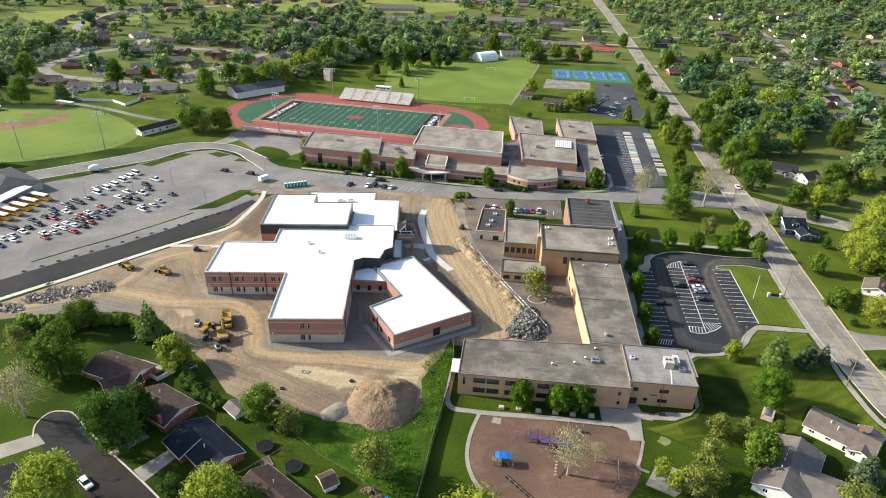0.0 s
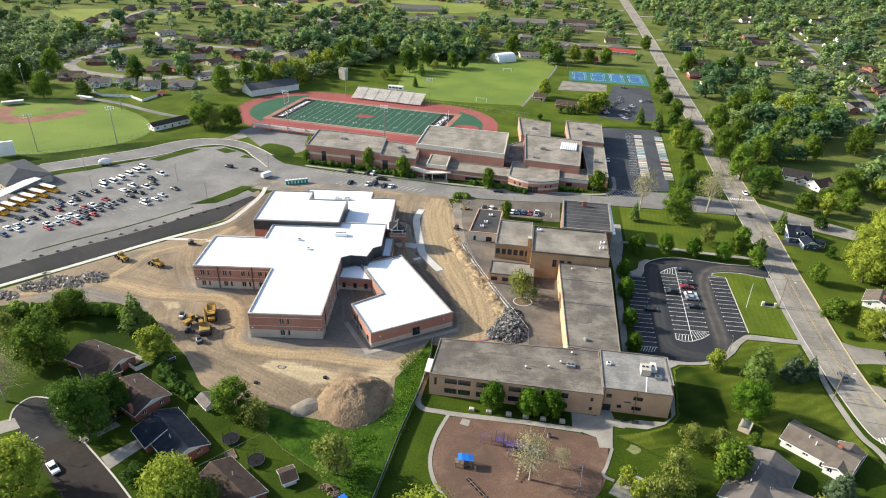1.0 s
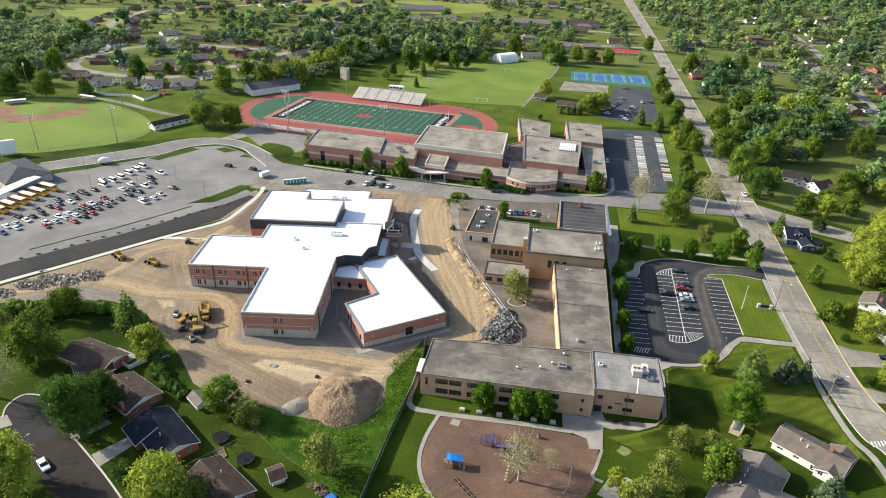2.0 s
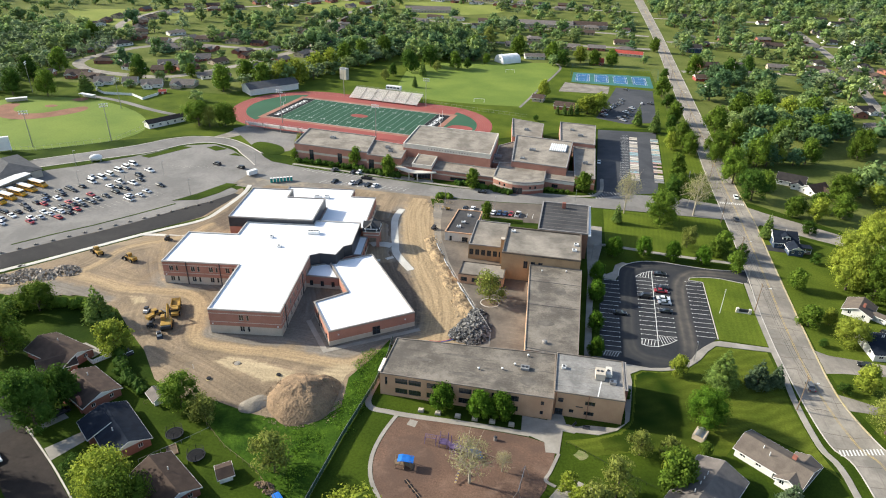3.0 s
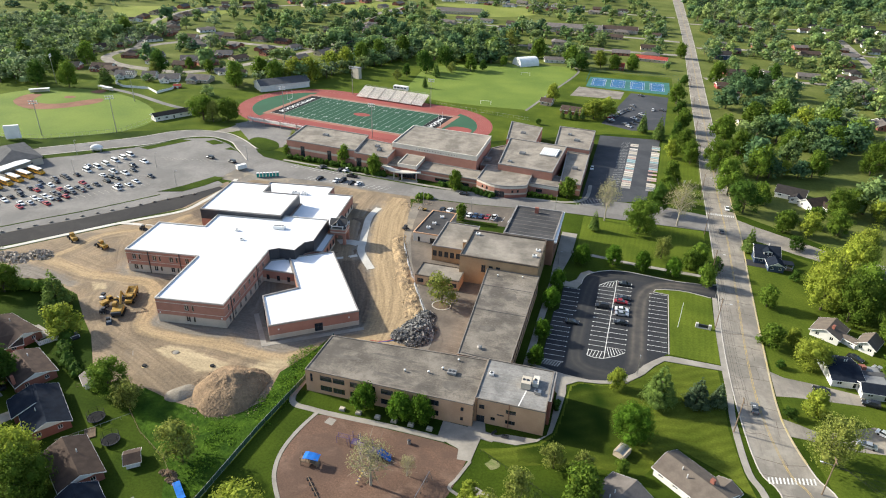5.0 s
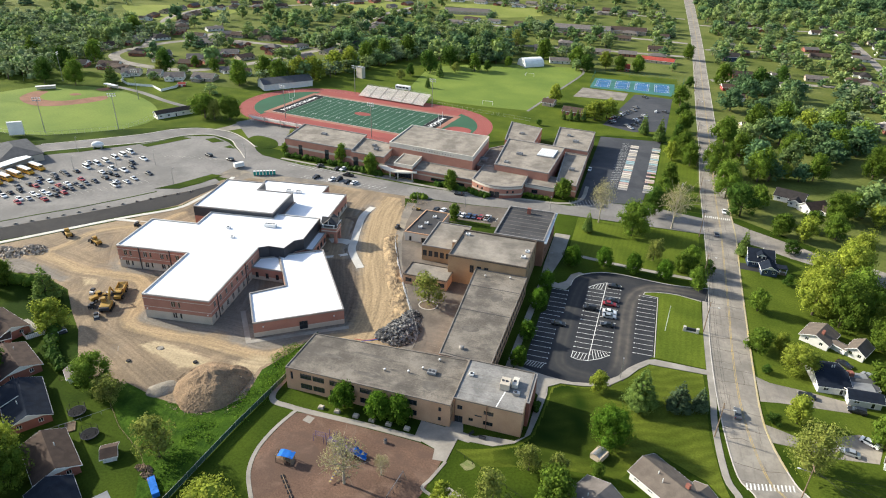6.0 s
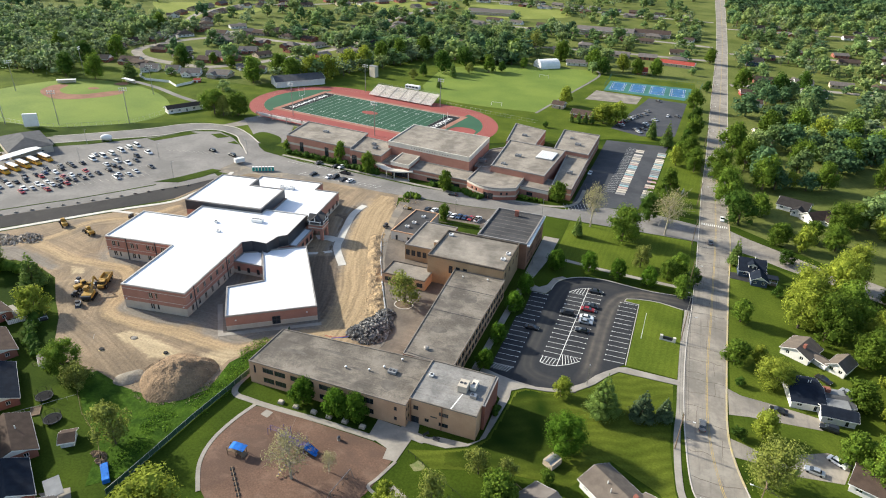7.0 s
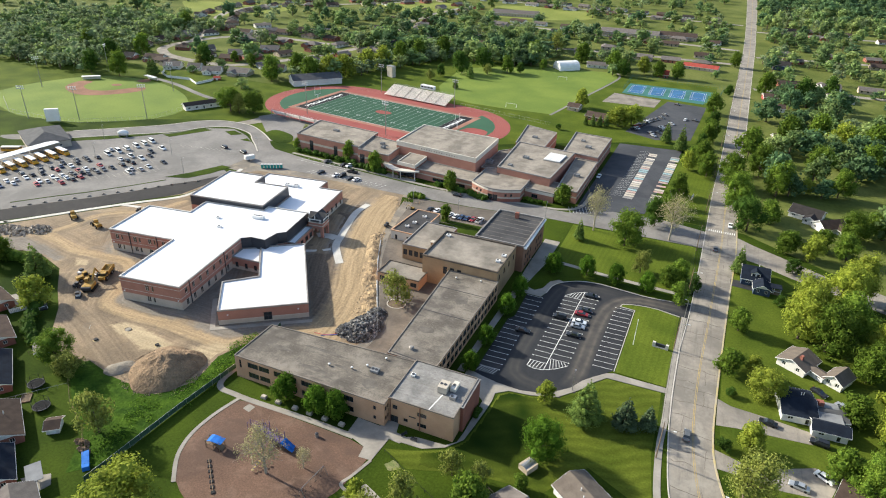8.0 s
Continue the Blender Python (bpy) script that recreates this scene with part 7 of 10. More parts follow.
plant("lime", [(-177.4, 474.7, 17, 19.5), (-170.2, 488.7, 17, 19.6), (17.9, 494.2, 11.9, 13.7), (-167.1, 513.3, 17, 19.6), (-159.1, 529.1, 17, 19.6), (43.4, 628, 13.7, 15.1)])
plant("pale", [(16.3, 212.4, 11.5, 12.0)])
plant("bare", [(22.3, 131.7, 12.9, 14.8), (-119.7, 132.8, 14.1, 16.3), (29.5, 136.8, 5.6, 6.5), (66.1, 299.5, 11.9, 20.4), (97.0, 304.7, 16.4, 20.7)])

plant("pale", [(-176, 366, 12, 14), (-190, 372, 11, 13)])
plant("round", [(-184, 367.5, 19, 17), (-168.5, 371, 18, 16)])
# fillers, kept off streets, lots, fields and houses
TAKEN = [(-570, 685, -430, 795), (-212, 885, -70, 1000), (-355, 862, -250, 970), (222, 756, 285, 800), (164, 350, 212, 418), (134, 318, 176, 366), (126, 292, 174, 318), (-380, 468, -255, 494), (-310, 408, -240, 436), (-46, 598, 8, 648), (108, 40, 126, 560), (110, 560, 134, 760), (112, 760, 142, 1400), (-345, 290, -205, 410), (-195, 355, 5, 470), (-128, 455, 30, 600), (25, 420, 110, 612), (-240, 100, 105, 330)]
grown = []


def free(x, y, gap):
    if any(a < x < c and b < y < d for a, b, c, d in TAKEN) or any(abs(x - a) < g and abs(y - b) < g for a, b, g in HOUSES):
        return False
    if any((x - a) ** 2 + (y - b) ** 2 < gap * gap for a, b in grown):
        return False
    grown.append((x, y))
    return True


def scatter(rng, x0, y0, x1, y1, step, chance, kinds, wide=(8, 14), detail=1, inside=None, clump=0.0):
    for kind_x in range(int((x1 - x0) / step)):
        for kind_y in range(int((y1 - y0) / step)):
            x, y = x0 + (kind_x + rng.random()) * step, y0 + (kind_y + rng.random()) * step
            if rng.random() > chance or (inside and not inside(x, y)) or (clump and noise.noise(Vector((x / 38, y / 38, 3.0))) < clump) or not free(x, y, step * 0.5):
                continue
            w = rng.uniform(*wide)
            plant(rng.choice(kinds), [(x, y, w, w * rng.uniform(0.75, 1.2))], detail)


wood = random.Random(5)
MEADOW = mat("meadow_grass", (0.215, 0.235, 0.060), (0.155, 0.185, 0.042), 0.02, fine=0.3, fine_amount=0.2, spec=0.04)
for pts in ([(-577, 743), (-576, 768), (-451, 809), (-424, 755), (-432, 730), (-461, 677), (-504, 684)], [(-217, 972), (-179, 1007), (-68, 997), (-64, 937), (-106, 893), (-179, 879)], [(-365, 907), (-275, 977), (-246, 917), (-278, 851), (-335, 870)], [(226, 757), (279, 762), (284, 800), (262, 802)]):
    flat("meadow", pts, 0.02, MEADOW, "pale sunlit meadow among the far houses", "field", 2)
MIX = ["round"] * 5 + ["dark"] * 2 + ["lime"] * 3 + ["pale"] * 2 + ["pine"]
scatter(wood, 166, 215, 212, 440, 16, 0.65, MIX, (6, 19), 2, lambda x, y: not (y > 330 and x < 172), -0.08)
scatter(wood, 124, 322, 172, 500, 9.5, 0.36, ["round"] * 4 + ["dark"] * 6 + ["lime"], (9, 19), 1.5, lambda x, y: x > 131 + 0.02 * (y - 322), -0.2)
scatter(wood, 172, 300, 215, 520, 10.5, 0.42, ["round"] * 4 + ["dark"] * 5 + ["lime", "lime"], (10, 20), 1.5, None, -0.15)
scatter(wood, 205, 250, 420, 620, 13.5, 0.85, MIX, (7, 20), clump=-0.04)
scatter(wood, 138, 440, 205, 620, 13, 0.85, MIX, (7, 19), 1.5, clump=-0.1)
scatter(wood, 138, 620, 560, 1000, 13.5, 0.9, MIX, (7, 17), clump=-0.02)
scatter(wood, 140, 1000, 640, 1150, 18, 0.9, MIX, (9, 18))
scatter(wood, 145, 1150, 760, 1500, 19, 0.95, ["dark", "dark", "pine", "round"], (14, 22))
belt = lambda x, y: abs((x + 190) - (y - 465) * 0.45) < 15  # noqa: E731
scatter(wood, -215, 460, -110, 610, 9.5, 0.95, ["pale", "lime", "lime", "pale", "round"], (10, 15), 1, belt)
scatter(wood, -245, 590, -40, 720, 10.5, 0.92, ["round"] * 4 + ["dark"] * 2 + ["lime", "lime", "pale", "pine"], (10, 19), 1, lambda x, y: y > 592 + max(0, x + 80) * 0.5 and x > -245 + (y - 590) * 0.25)
scatter(wood, -40, 605, 30, 690, 13, 0.8, MIX, (9, 15))
# mostly pale kinds, standing in for haze over the western woods
scatter(wood, -620, 395, -350, 620, 11, 0.95, ["pale", "pale", "round", "pale", "lime"], (10, 17), 1, lambda x, y: x < -355 - (y - 400) * 0.15)
scatter(wood, -345, 410, -205, 700, 15, 0.75, MIX, (6, 16), clump=-0.12)
scatter(wood, -900, 600, -350, 1050, 26, 0.6, MIX, (11, 18))
scatter(wood, -350, 700, 110, 860, 14.5, 0.85, MIX, (7, 17), clump=-0.08)
scatter(wood, -300, 860, 110, 1300, 19, 0.7, MIX, (8, 18), clump=0.04)
scatter(wood, 95, 615, 112, 1000, 10, 0.4, MIX, (6, 10))
scatter(wood, -160, 146, -126, 172, 9, 0.45, ["round", "dark", "lime"], (4, 7), 2, lambda x, y: y < 172 + (x + 118) * 0.1)
scatter(wood, 150, 150, 200, 260, 12, 0.8, ["round", "lime", "lime"], (9, 14), 2)


def grow_woods():
    """The farther trees in one mesh: a template for each kind, set down at every place."""
    tones = []
    names = sorted({k for k, *_ in woods})
    levels = sorted({d for *_, d in woods})
    for k in names:
        c = hazed_leaf[k]
        tones += [leaf_mat(f"far_{k}_{i}", tuple(v * s for v in c[0]), tuple(v * s for v in c[1]), 0.12) for i, s in enumerate((0.85, 1.0, 1.18))]
    rng = np.random.default_rng(17)
    V, Fq, Ft, Mq, Mt, base = [], [], [], [], [], 0
    shapes = {}
    for k in names:
        for i, level in itertools.product(range(4), levels):
            _, w, h, count, size = KINDS[k]
            me, lobes = crown_mesh("far_crown", np.random.default_rng(100 + i), k, w, h, 620 if level > 1 else 150 if k not in ("bare", "pale") else 135, size * (1.15 if level > 1 else 1.75), level)
            co = np.array([v.co[:] for v in me.vertices])
            quads = np.array([list(p.vertices) for p in me.polygons if len(p.vertices) == 4])
            tris = [list(p.vertices) for p in me.polygons if len(p.vertices) == 3]
            stem = np.array([(-0.2, -0.2, 0), (0.2, -0.2, 0), (0.2, 0.2, 0), (-0.2, 0.2, 0), (-0.1, -0.1, h * 0.5), (0.1, -0.1, h * 0.5), (0.1, 0.1, h * 0.5), (-0.1, 0.1, h * 0.5)])
            sq = np.array([(0, 1, 5, 4), (1, 2, 6, 5), (2, 3, 7, 6), (3, 0, 4, 7)]) + len(co)
            shapes[k, i, level] = np.vstack([co, stem]), quads, np.array(tris).reshape(-1, 3), sq, w, h
            bpy.data.meshes.remove(me)
    for k, x, y, w, h, level in woods:
        co, quads, tris, sq, tw, th = shapes[k, int(rng.integers(4)), level]
        a = rng.uniform(0, math.tau)
        w *= 1.14
        ca, sa = math.cos(a) * w / tw, math.sin(a) * w / tw
        V.append(np.stack([x + co[:, 0] * ca - co[:, 1] * sa, y + co[:, 0] * sa + co[:, 1] * ca, co[:, 2] * h / th], 1))
        tone = names.index(k) * 3 + int(rng.integers(3))
        Fq += [quads + base, sq + base]
        Mq += [np.full(len(quads), tone), np.full(4, len(tones))]
        Ft.append(tris + base)
        Mt.append(np.full(len(tris), tone))
        base += len(co)
    quads, tris = np.vstack(Fq), np.vstack(Ft)
    me = bpy.data.meshes.new("far_woods")
    me.from_pydata(np.vstack(V).tolist(), [], quads.tolist() + tris.tolist())
    for m in tones + [M["bark"]]:
        me.materials.append(m)
    me.polygons.foreach_set("material_index", np.concatenate(Mq + Mt).astype(np.int32))
    me.update()
    tagged(new("far_woods", me), "mixed green trees spread through the far neighbourhood", "woods", "", "stuff")


# far leaf colours, paled and blued to imitate haze
hazed_leaf = dict(pine=((0.117, 0.182, 0.085), (0.074, 0.132, 0.063)), round=((0.205, 0.278, 0.096), (0.129, 0.205, 0.070)), lime=((0.263, 0.326, 0.111), (0.186, 0.253, 0.083)), pale=((0.223, 0.276, 0.137), (0.162, 0.221, 0.105)), dark=((0.119, 0.196, 0.083), (0.076, 0.142, 0.061)))
grow_woods()


def hedge(name, label, pts, width, height, count, kind="dark", size=0.32, category="hedge"):
    """A clipped or ragged row of shrubs along a line."""
    rng = np.random.default_rng(len(pts) + int(abs(pts[0][0])))
    line = curve(pts, 10)
    lobes = [(p[0] + rng.uniform(-0.3, 0.3) * width, p[1] + rng.uniform(-0.3, 0.3) * width, height * rng.uniform(0.35, 0.5), width * rng.uniform(0.42, 0.6)) for p in line]
    verts, faces = [], []
    lobe_shells(rng, lobes, verts, faces, 0.9, 1)
    v, f = leaf_cloud(rng, lobes, count, size, height / width)
    off = len(verts)
    me = bpy.data.meshes.new(name)
    me.from_pydata(verts + v, [], faces + [[i + off for i in q] for q in f])
    me.materials.append(LEAF[kind])
    return tagged(new(name, me), label, category, "", "stuff")


hedge("hedge", "clipped dark shrubs along the high school wall", [(-103, 325.2), (-85, 323.2), (-66, 321.2)], 3.2, 2.6, 1500, "dark")
hedge("hedge", "clipped dark shrubs beside the school entrance", [(-62, 318.6), (-52, 317.4), (-44, 316.8)], 3.6, 2.6, 900, "dark")
hedge("hedge", "low shrubs in front of the high school", [(-14, 314.4), (-2, 313.2), (8, 310.4), (13, 308.8)], 3.4, 2.2, 900, "dark")
hedge("hedge", "low shrubs by the high school wall", [(30, 317.8), (40, 316.8)], 2.2, 1.6, 300, "round")
hedge("hedge", "rough green hedge at the edge of the earth", [(-150, 172.5), (-135, 172), (-120, 176), (-108, 174)], 4.5, 3.2, 1800, "round", 0.4)
hedge("hedge", "dark overgrown hedge beside the gardens", [(-89, 158), (-83, 151), (-77, 146), (-72, 143)], 3.4, 2.6, 900, "dark", 0.4)
hedge("shrub", "small dark shrub against the school wall", [(60.6, 170), (60.7, 173.5)], 1.6, 1.8, 120, "dark", 0.25, "shrub")
hedge("shrub", "dead dark shrub beside the school wall", [(18.6, 156.6), (21, 156.4)], 2.4, 2.8, 160, "dark", 0.3, "shrub")
hedge("shrub", "spilled green shrub on torn asphalt", [(-19.5, 296), (-16.5, 297.5), (-14, 296.5)], 3.0, 1.8, 260, "round", 0.3, "shrub")
# tall weeds on the bank
wr = np.random.default_rng(3)
lob = []
while len(lob) < 150:
    x, y = wr.uniform(-62, -9), wr.uniform(110, 182)
    if (y > 141 and x > -17.5 + (y - 150) * 0.02 and x < -10.6 and y < 176) or (y < 139 and x > -25 + (139 - y) * 0.3 and x < -15 - (139 - y) * 0.08):
        lob.append((x, y, 0.1, wr.uniform(0.7, 1.9)))
v, f = leaf_cloud(wr, lob, 4200, 0.2, 0.5)
me = bpy.data.meshes.new("weeds")
me.from_pydata(v, [], f)
me.materials.append(leaf_mat("weed_green", (0.14, 0.24, 0.025), (0.09, 0.18, 0.018), 0.1))
tagged(new("weeds", me), "tall bright green weeds on the bank", "weeds", "", "stuff")


# ---------------------------------------------------------------- vehicles
def paint(name, c, metal=0.2):
    return mat("paint_" + name, c, tuple(v * 0.92 for v in c), 0.6, rough=0.28, metal=metal, fine=3.0, fine_amount=0.05, spec=0.5)


PAINT = dict(w=paint("white", (0.78, 0.78, 0.77), 0), k=paint("black", (0.022, 0.024, 0.028)), g=paint("grey", (0.13, 0.135, 0.14)), s=paint("silver", (0.48, 0.49, 0.50), 0.5),
             r=paint("red", (0.34, 0.03, 0.035)), b=paint("blue", (0.04, 0.075, 0.15)))
COLOUR = dict(w="white", k="black", g="dark grey", s="silver", r="red", b="dark blue")
TYRE = mat("rubber", (0.016, 0.016, 0.016), None, 1.0, rough=0.85, fine=5.0)
LAMP = mat("lamp_glass", (0.75, 0.75, 0.72), None, 1.0, rough=0.2, fine=3.0, fine_amount=0.05)
TAIL = mat("tail_glass", (0.35, 0.02, 0.02), None, 1.0, rough=0.25, fine=3.0, fine_amount=0.05)
SHAPES = dict(  # length, width, belt height, roof height, cabin rear, cabin front, words
    c=(4.7, 1.82, 0.92, 1.44, -1.55, 0.80, "saloon car"), s=(4.7, 1.9, 1.02, 1.74, -2.2, 0.95, "sport utility car"),
    p=(5.7, 1.95, 1.08, 1.84, -0.75, 1.25, "pickup truck"), v=(5.4, 1.95, 1.08, 2.05, -2.6, 1.75, "passenger van"))


def extrude_profile(prof, half, bm=None, taper=1.0):
    bm = bm or bmesh.new()
    a = [bm.verts.new((x, -half * (taper if z > 0.7 else 1), z)) for x, z in prof]
    b = [bm.verts.new((x, half * (taper if z > 0.7 else 1), z)) for x, z in prof]
    n = len(prof)
    for i in range(n):
        j = (i + 1) % n
        bm.faces.new((a[i], a[j], b[j], b[i]))
    bm.faces.new(a[::-1]), bm.faces.new(b)
    bmesh.ops.recalc_face_normals(bm, faces=bm.faces[:])
    return bm


def wheel(parent, x, y, r=0.33, w=0.22, rim=True):
    t = part("wheel", tube((x, y - w / 2, r), (x, y + w / 2, r), r, r, 12), TYRE, parent)
    if rim:
        part("rim", tube((x, y - w / 2 - 0.01, r), (x, y + w / 2 + 0.01, r), r * 0.58, r * 0.58, 10), M["steel"], t)


def make_car(shape, colour):
    L, W, belt, top, rear, front, words = SHAPES[shape]
    c = thing("car" if shape in "cs" else "pickup_truck" if shape == "p" else "van", f"{COLOUR[colour]} {words} parked on the asphalt", "car" if shape in "cs" else "truck" if shape == "p" else "van", (0, -300, 0), 0, "parked vehicles")
    h = L / 2
    nose = belt - 0.14
    bm = extrude_profile([(-h, 0.35), (-h + 0.1, 0.25), (h - 0.1, 0.25), (h, 0.4), (h - 0.05, nose - 0.12), (h - 0.25, nose), (front, belt), (rear, belt), (-h + 0.08, belt - 0.05), (-h, belt - 0.25)], W / 2)
    bmesh.ops.bevel(bm, geom=bm.edges[:], offset=0.05, segments=1, affect="EDGES")
    part("body", bm, PAINT[colour], c)
    bm = bmesh.new()
    lo = [(rear, belt - 0.02), (front + 0.35, belt - 0.04)]
    hi = [(rear + (0.5 if shape == "c" else 0.2), top - 0.05), (front - 0.5, top - 0.05)]
    v = [bm.verts.new((x, s * (W / 2 - 0.06), z)) for x, z in lo for s in (-1, 1)] + [bm.verts.new((x, s * (W / 2 - 0.24), z)) for x, z in hi for s in (-1, 1)]
    for f in ((0, 2, 6, 4), (3, 1, 5, 7), (2, 3, 7, 6), (1, 0, 4, 5), (4, 6, 7, 5)):
        bm.faces.new([v[i] for i in f])
    part("cabin_glass", bm, M["glass"], c, "dark tinted windows")
    part("roof", box(hi[0][0] - 0.02, -W / 2 + 0.22, top - 0.06, hi[1][0] + 0.02, W / 2 - 0.22, top, bevel=0.03), PAINT[colour], c)
    if shape == "p":
        part("bed", box(-h + 0.15, -W / 2 + 0.15, belt - 0.12, rear - 0.1, W / 2 - 0.15, belt + 0.01), M["dark"], c, "dark open cargo bed")
    for x in (-h + 0.85, h - 0.9):
        for y in (-W / 2 + 0.1, W / 2 - 0.1):
            wheel(c, x, y, rim=False)
    for s in (-1, 1):
        part("headlight", box(h - 0.12, s * W * 0.36 - 0.18, nose - 0.26, h + 0.01, s * W * 0.36 + 0.18, nose - 0.12), LAMP, c)
        part("tail_light", box(-h - 0.01, s * W * 0.4 - 0.12, belt - 0.3, -h + 0.1, s * W * 0.4 + 0.12, belt - 0.12), TAIL, c)
    return c


lot_cars = {}


def cars(turn, rows_, z=0.06):
    rng = random.Random(int(abs(rows_[0][0]) * 10))
    for x, y, code in rows_:
        m = pose(x, y, z, 0, 0, turn + rng.choice((0, 180)) + rng.uniform(-2, 2))
        if code not in lot_cars:
            lot_cars[code] = make_car(*code)
            lot_cars[code].matrix_basis = m
        else:
            copy_thing(lot_cars[code], m)


cars(-20, [(-185.2, 272.1, "vw"), (-184.0, 277.8, "vw"), (-183.6, 282.8, "vw"), (-182.1, 288.1, "vw"), (-182.0, 293.4, "vw"), (-181.1, 298.1, "vw"), (-167.7, 292.1, "pw"), (-172.6, 275.4, "pw"), (-165.5, 275.4, "pw"), (-168.9, 285.3, "sk"), (-164.8, 280.3, "ck"), (-173.6, 269.5, "cw"), (-169.2, 269.6, "sk")])
cars(-20, [(-164.5, 268.6, "ck"), (-166.8, 264.2, "sk"), (-185.8, 266.0, "ck"), (-189.5, 277.7, "cs"), (-153.2, 268.2, "cs"), (-153.6, 263.6, "cs"), (-155.9, 258.4, "pw"), (-151.5, 276.4, "ck"), (-140.1, 309.3, "sk"), (-125.9, 307.7, "sk"), (-158.0, 261.8, "cs")])
cars(-20, [(-167.9, 258.9, "ck"), (-169.4, 255.2, "cg"), (-175.3, 258.4, "cr"), (-169.2, 251.4, "cg"), (-172.8, 252.6, "ck"), (-171.3, 247.8, "cg"), (-176.9, 251.5, "cw"), (-175.1, 247.2, "ck"), (-179.0, 248.6, "cr"), (-170.5, 243.0, "cr"), (-174.5, 243.3, "ck"), (-178.6, 244.4, "cg"), (-171.4, 239.2, "ck"), (-175.4, 239.2, "cw")])
cars(-20, [(-179.6, 240.2, "cw"), (-177.5, 235.8, "cs"), (-181.6, 236.8, "cw"), (-179.5, 232.2, "cs"), (-172.3, 234.0, "cr"), (-182.6, 230.4, "cw"), (-180.3, 227.4, "cr"), (-186.6, 261.0, "ck"), (-190.2, 262.4, "sk"), (-192.0, 258.6, "cg"), (-188.1, 255.6, "ck"), (-187.0, 251.2, "cw")])
cars(-20, [(-190.9, 248.6, "cb"), (-194.0, 252.4, "ck"), (-188.3, 244.4, "cr"), (-195.7, 241.4, "ck"), (-190.4, 237.9, "sk"), (-192.6, 245.0, "ck"), (-198.0, 233.0, "sk"), (-192.0, 230.6, "cw"), (-192.6, 234.5, "ck"), (-193.9, 227.0, "cs"), (-195.8, 223.8, "cw"), (-190.8, 223.4, "cw"), (-192.9, 218.4, "cb")])
cars(2, [(60.6, 214.1, "ck"), (69.6, 227.2, "sk"), (75.8, 232.0, "cr"), (76.4, 234.7, "ck"), (76.2, 226.9, "cw"), (76.3, 224.2, "cs"), (76.1, 218.8, "ck"), (76.6, 244.9, "ck")])
cars(76, [(-73.0, 301.9, "ck"), (-64.0, 302.0, "cw"), (-61.0, 303.0, "sk"), (-55.8, 301.6, "ck"), (-52.2, 301.8, "cw"), (-78.6, 317.0, "cg"), (-68.2, 316.3, "ck"), (-65.2, 317.0, "cw")])
cars(-3, [(-59.1, 309.8, "pk"), (-0.0, 306.9, "ck")])
cars(84, [(8.2, 284.4, "cw"), (10.9, 284.7, "cb"), (13.5, 284.8, "cb"), (16.2, 285.0, "cr"), (19.2, 285.2, "pw"), (5.4, 285.0, "cw"), (-1.5, 286.4, "cw"), (-4.8, 286.2, "ck")])
cars(-40, [(60.0, 457.4, "ck"), (60.5, 466.1, "cr"), (63.0, 472.9, "ck"), (64.9, 479.3, "cw"), (67.9, 485.0, "ck"), (73.0, 494.4, "cg"), (74.0, 503.2, "cg"), (75.5, 470.7, "cw"), (77.3, 463.4, "ck"), (72.9, 450.2, "cs"), (94.3, 498.7, "ck"), (79.5, 536.0, "ck"), (61.2, 461.5, "cw"), (62.0, 469.4, "ck"), (64.2, 476.0, "sk"), (66.4, 482.2, "cg"), (70.0, 489.0, "ck"), (78.8, 476.0, "ck"), (80.6, 482.5, "cs"), (70.5, 455.0, "cg"), (75.0, 458.0, "ck")])
cars(88, [(88.0, 497.1, "cw"), (55.9, 364.0, "cw"), (113.3, 187.5, "cg"), (115.4, 304.2, "cg"), (120.4, 331.1, "cw")])
cars(-34, [(-90.9, 114.0, "cw"), (145.3, 186.9, "cw")])
cars(58, [(-86.9, 131.0, "ck")])
cars(-10, [(139.4, 181.3, "cs"), (145.2, 199.4, "sk"), (133.0, 201.9, "ck")])
cars(-40, [(152.6, 217.5, "cs")])
cars(-40, [(146.9, 221.9, "ck")], 0.004)

BUS = paint("bus_yellow", (0.62, 0.30, 0.02), 0)


def make_bus():
    b = thing("school_bus", "yellow school bus with a white roof under the canopy", "bus", (0, -320, 0), 0, "school buses")
    bm = extrude_profile([(-5.4, 0.5), (4.2, 0.5), (5.6, 0.5), (5.7, 1.3), (4.4, 1.55), (4.1, 2.6), (-5.4, 2.6)], 1.22)
    bmesh.ops.bevel(bm, geom=bm.edges[:], offset=0.08, segments=1, affect="EDGES")
    part("body", bm, BUS, b)
    part("roof", box(-5.4, -1.15, 2.55, 4.0, 1.15, 2.85, bevel=0.12), M["white"], b, "white painted roof")
    part("windscreen", box(4.12, -1.0, 1.65, 4.3, 1.0, 2.45), M["glass"], b)
    for i in range(9):
        for s in (-1, 1):
            part("window", box(-5.0 + i, s * 1.22 - 0.03, 1.75, -4.2 + i, s * 1.22 + 0.03, 2.35), M["glass"], b)
    for s in (-1, 1):
        part("stripe", box(-5.3, s * 1.225 - 0.02, 1.35, 4.2, s * 1.225 + 0.02, 1.45), M["dark"], b)
    for x in (-3.2, 4.4):
        for y in (-1.05, 1.05):
            wheel(b, x, y, 0.48, 0.3)
    return b


bus = make_bus()
bus.matrix_basis = pose(-206.6, 262.4, 0.06, 0, 0, -13)
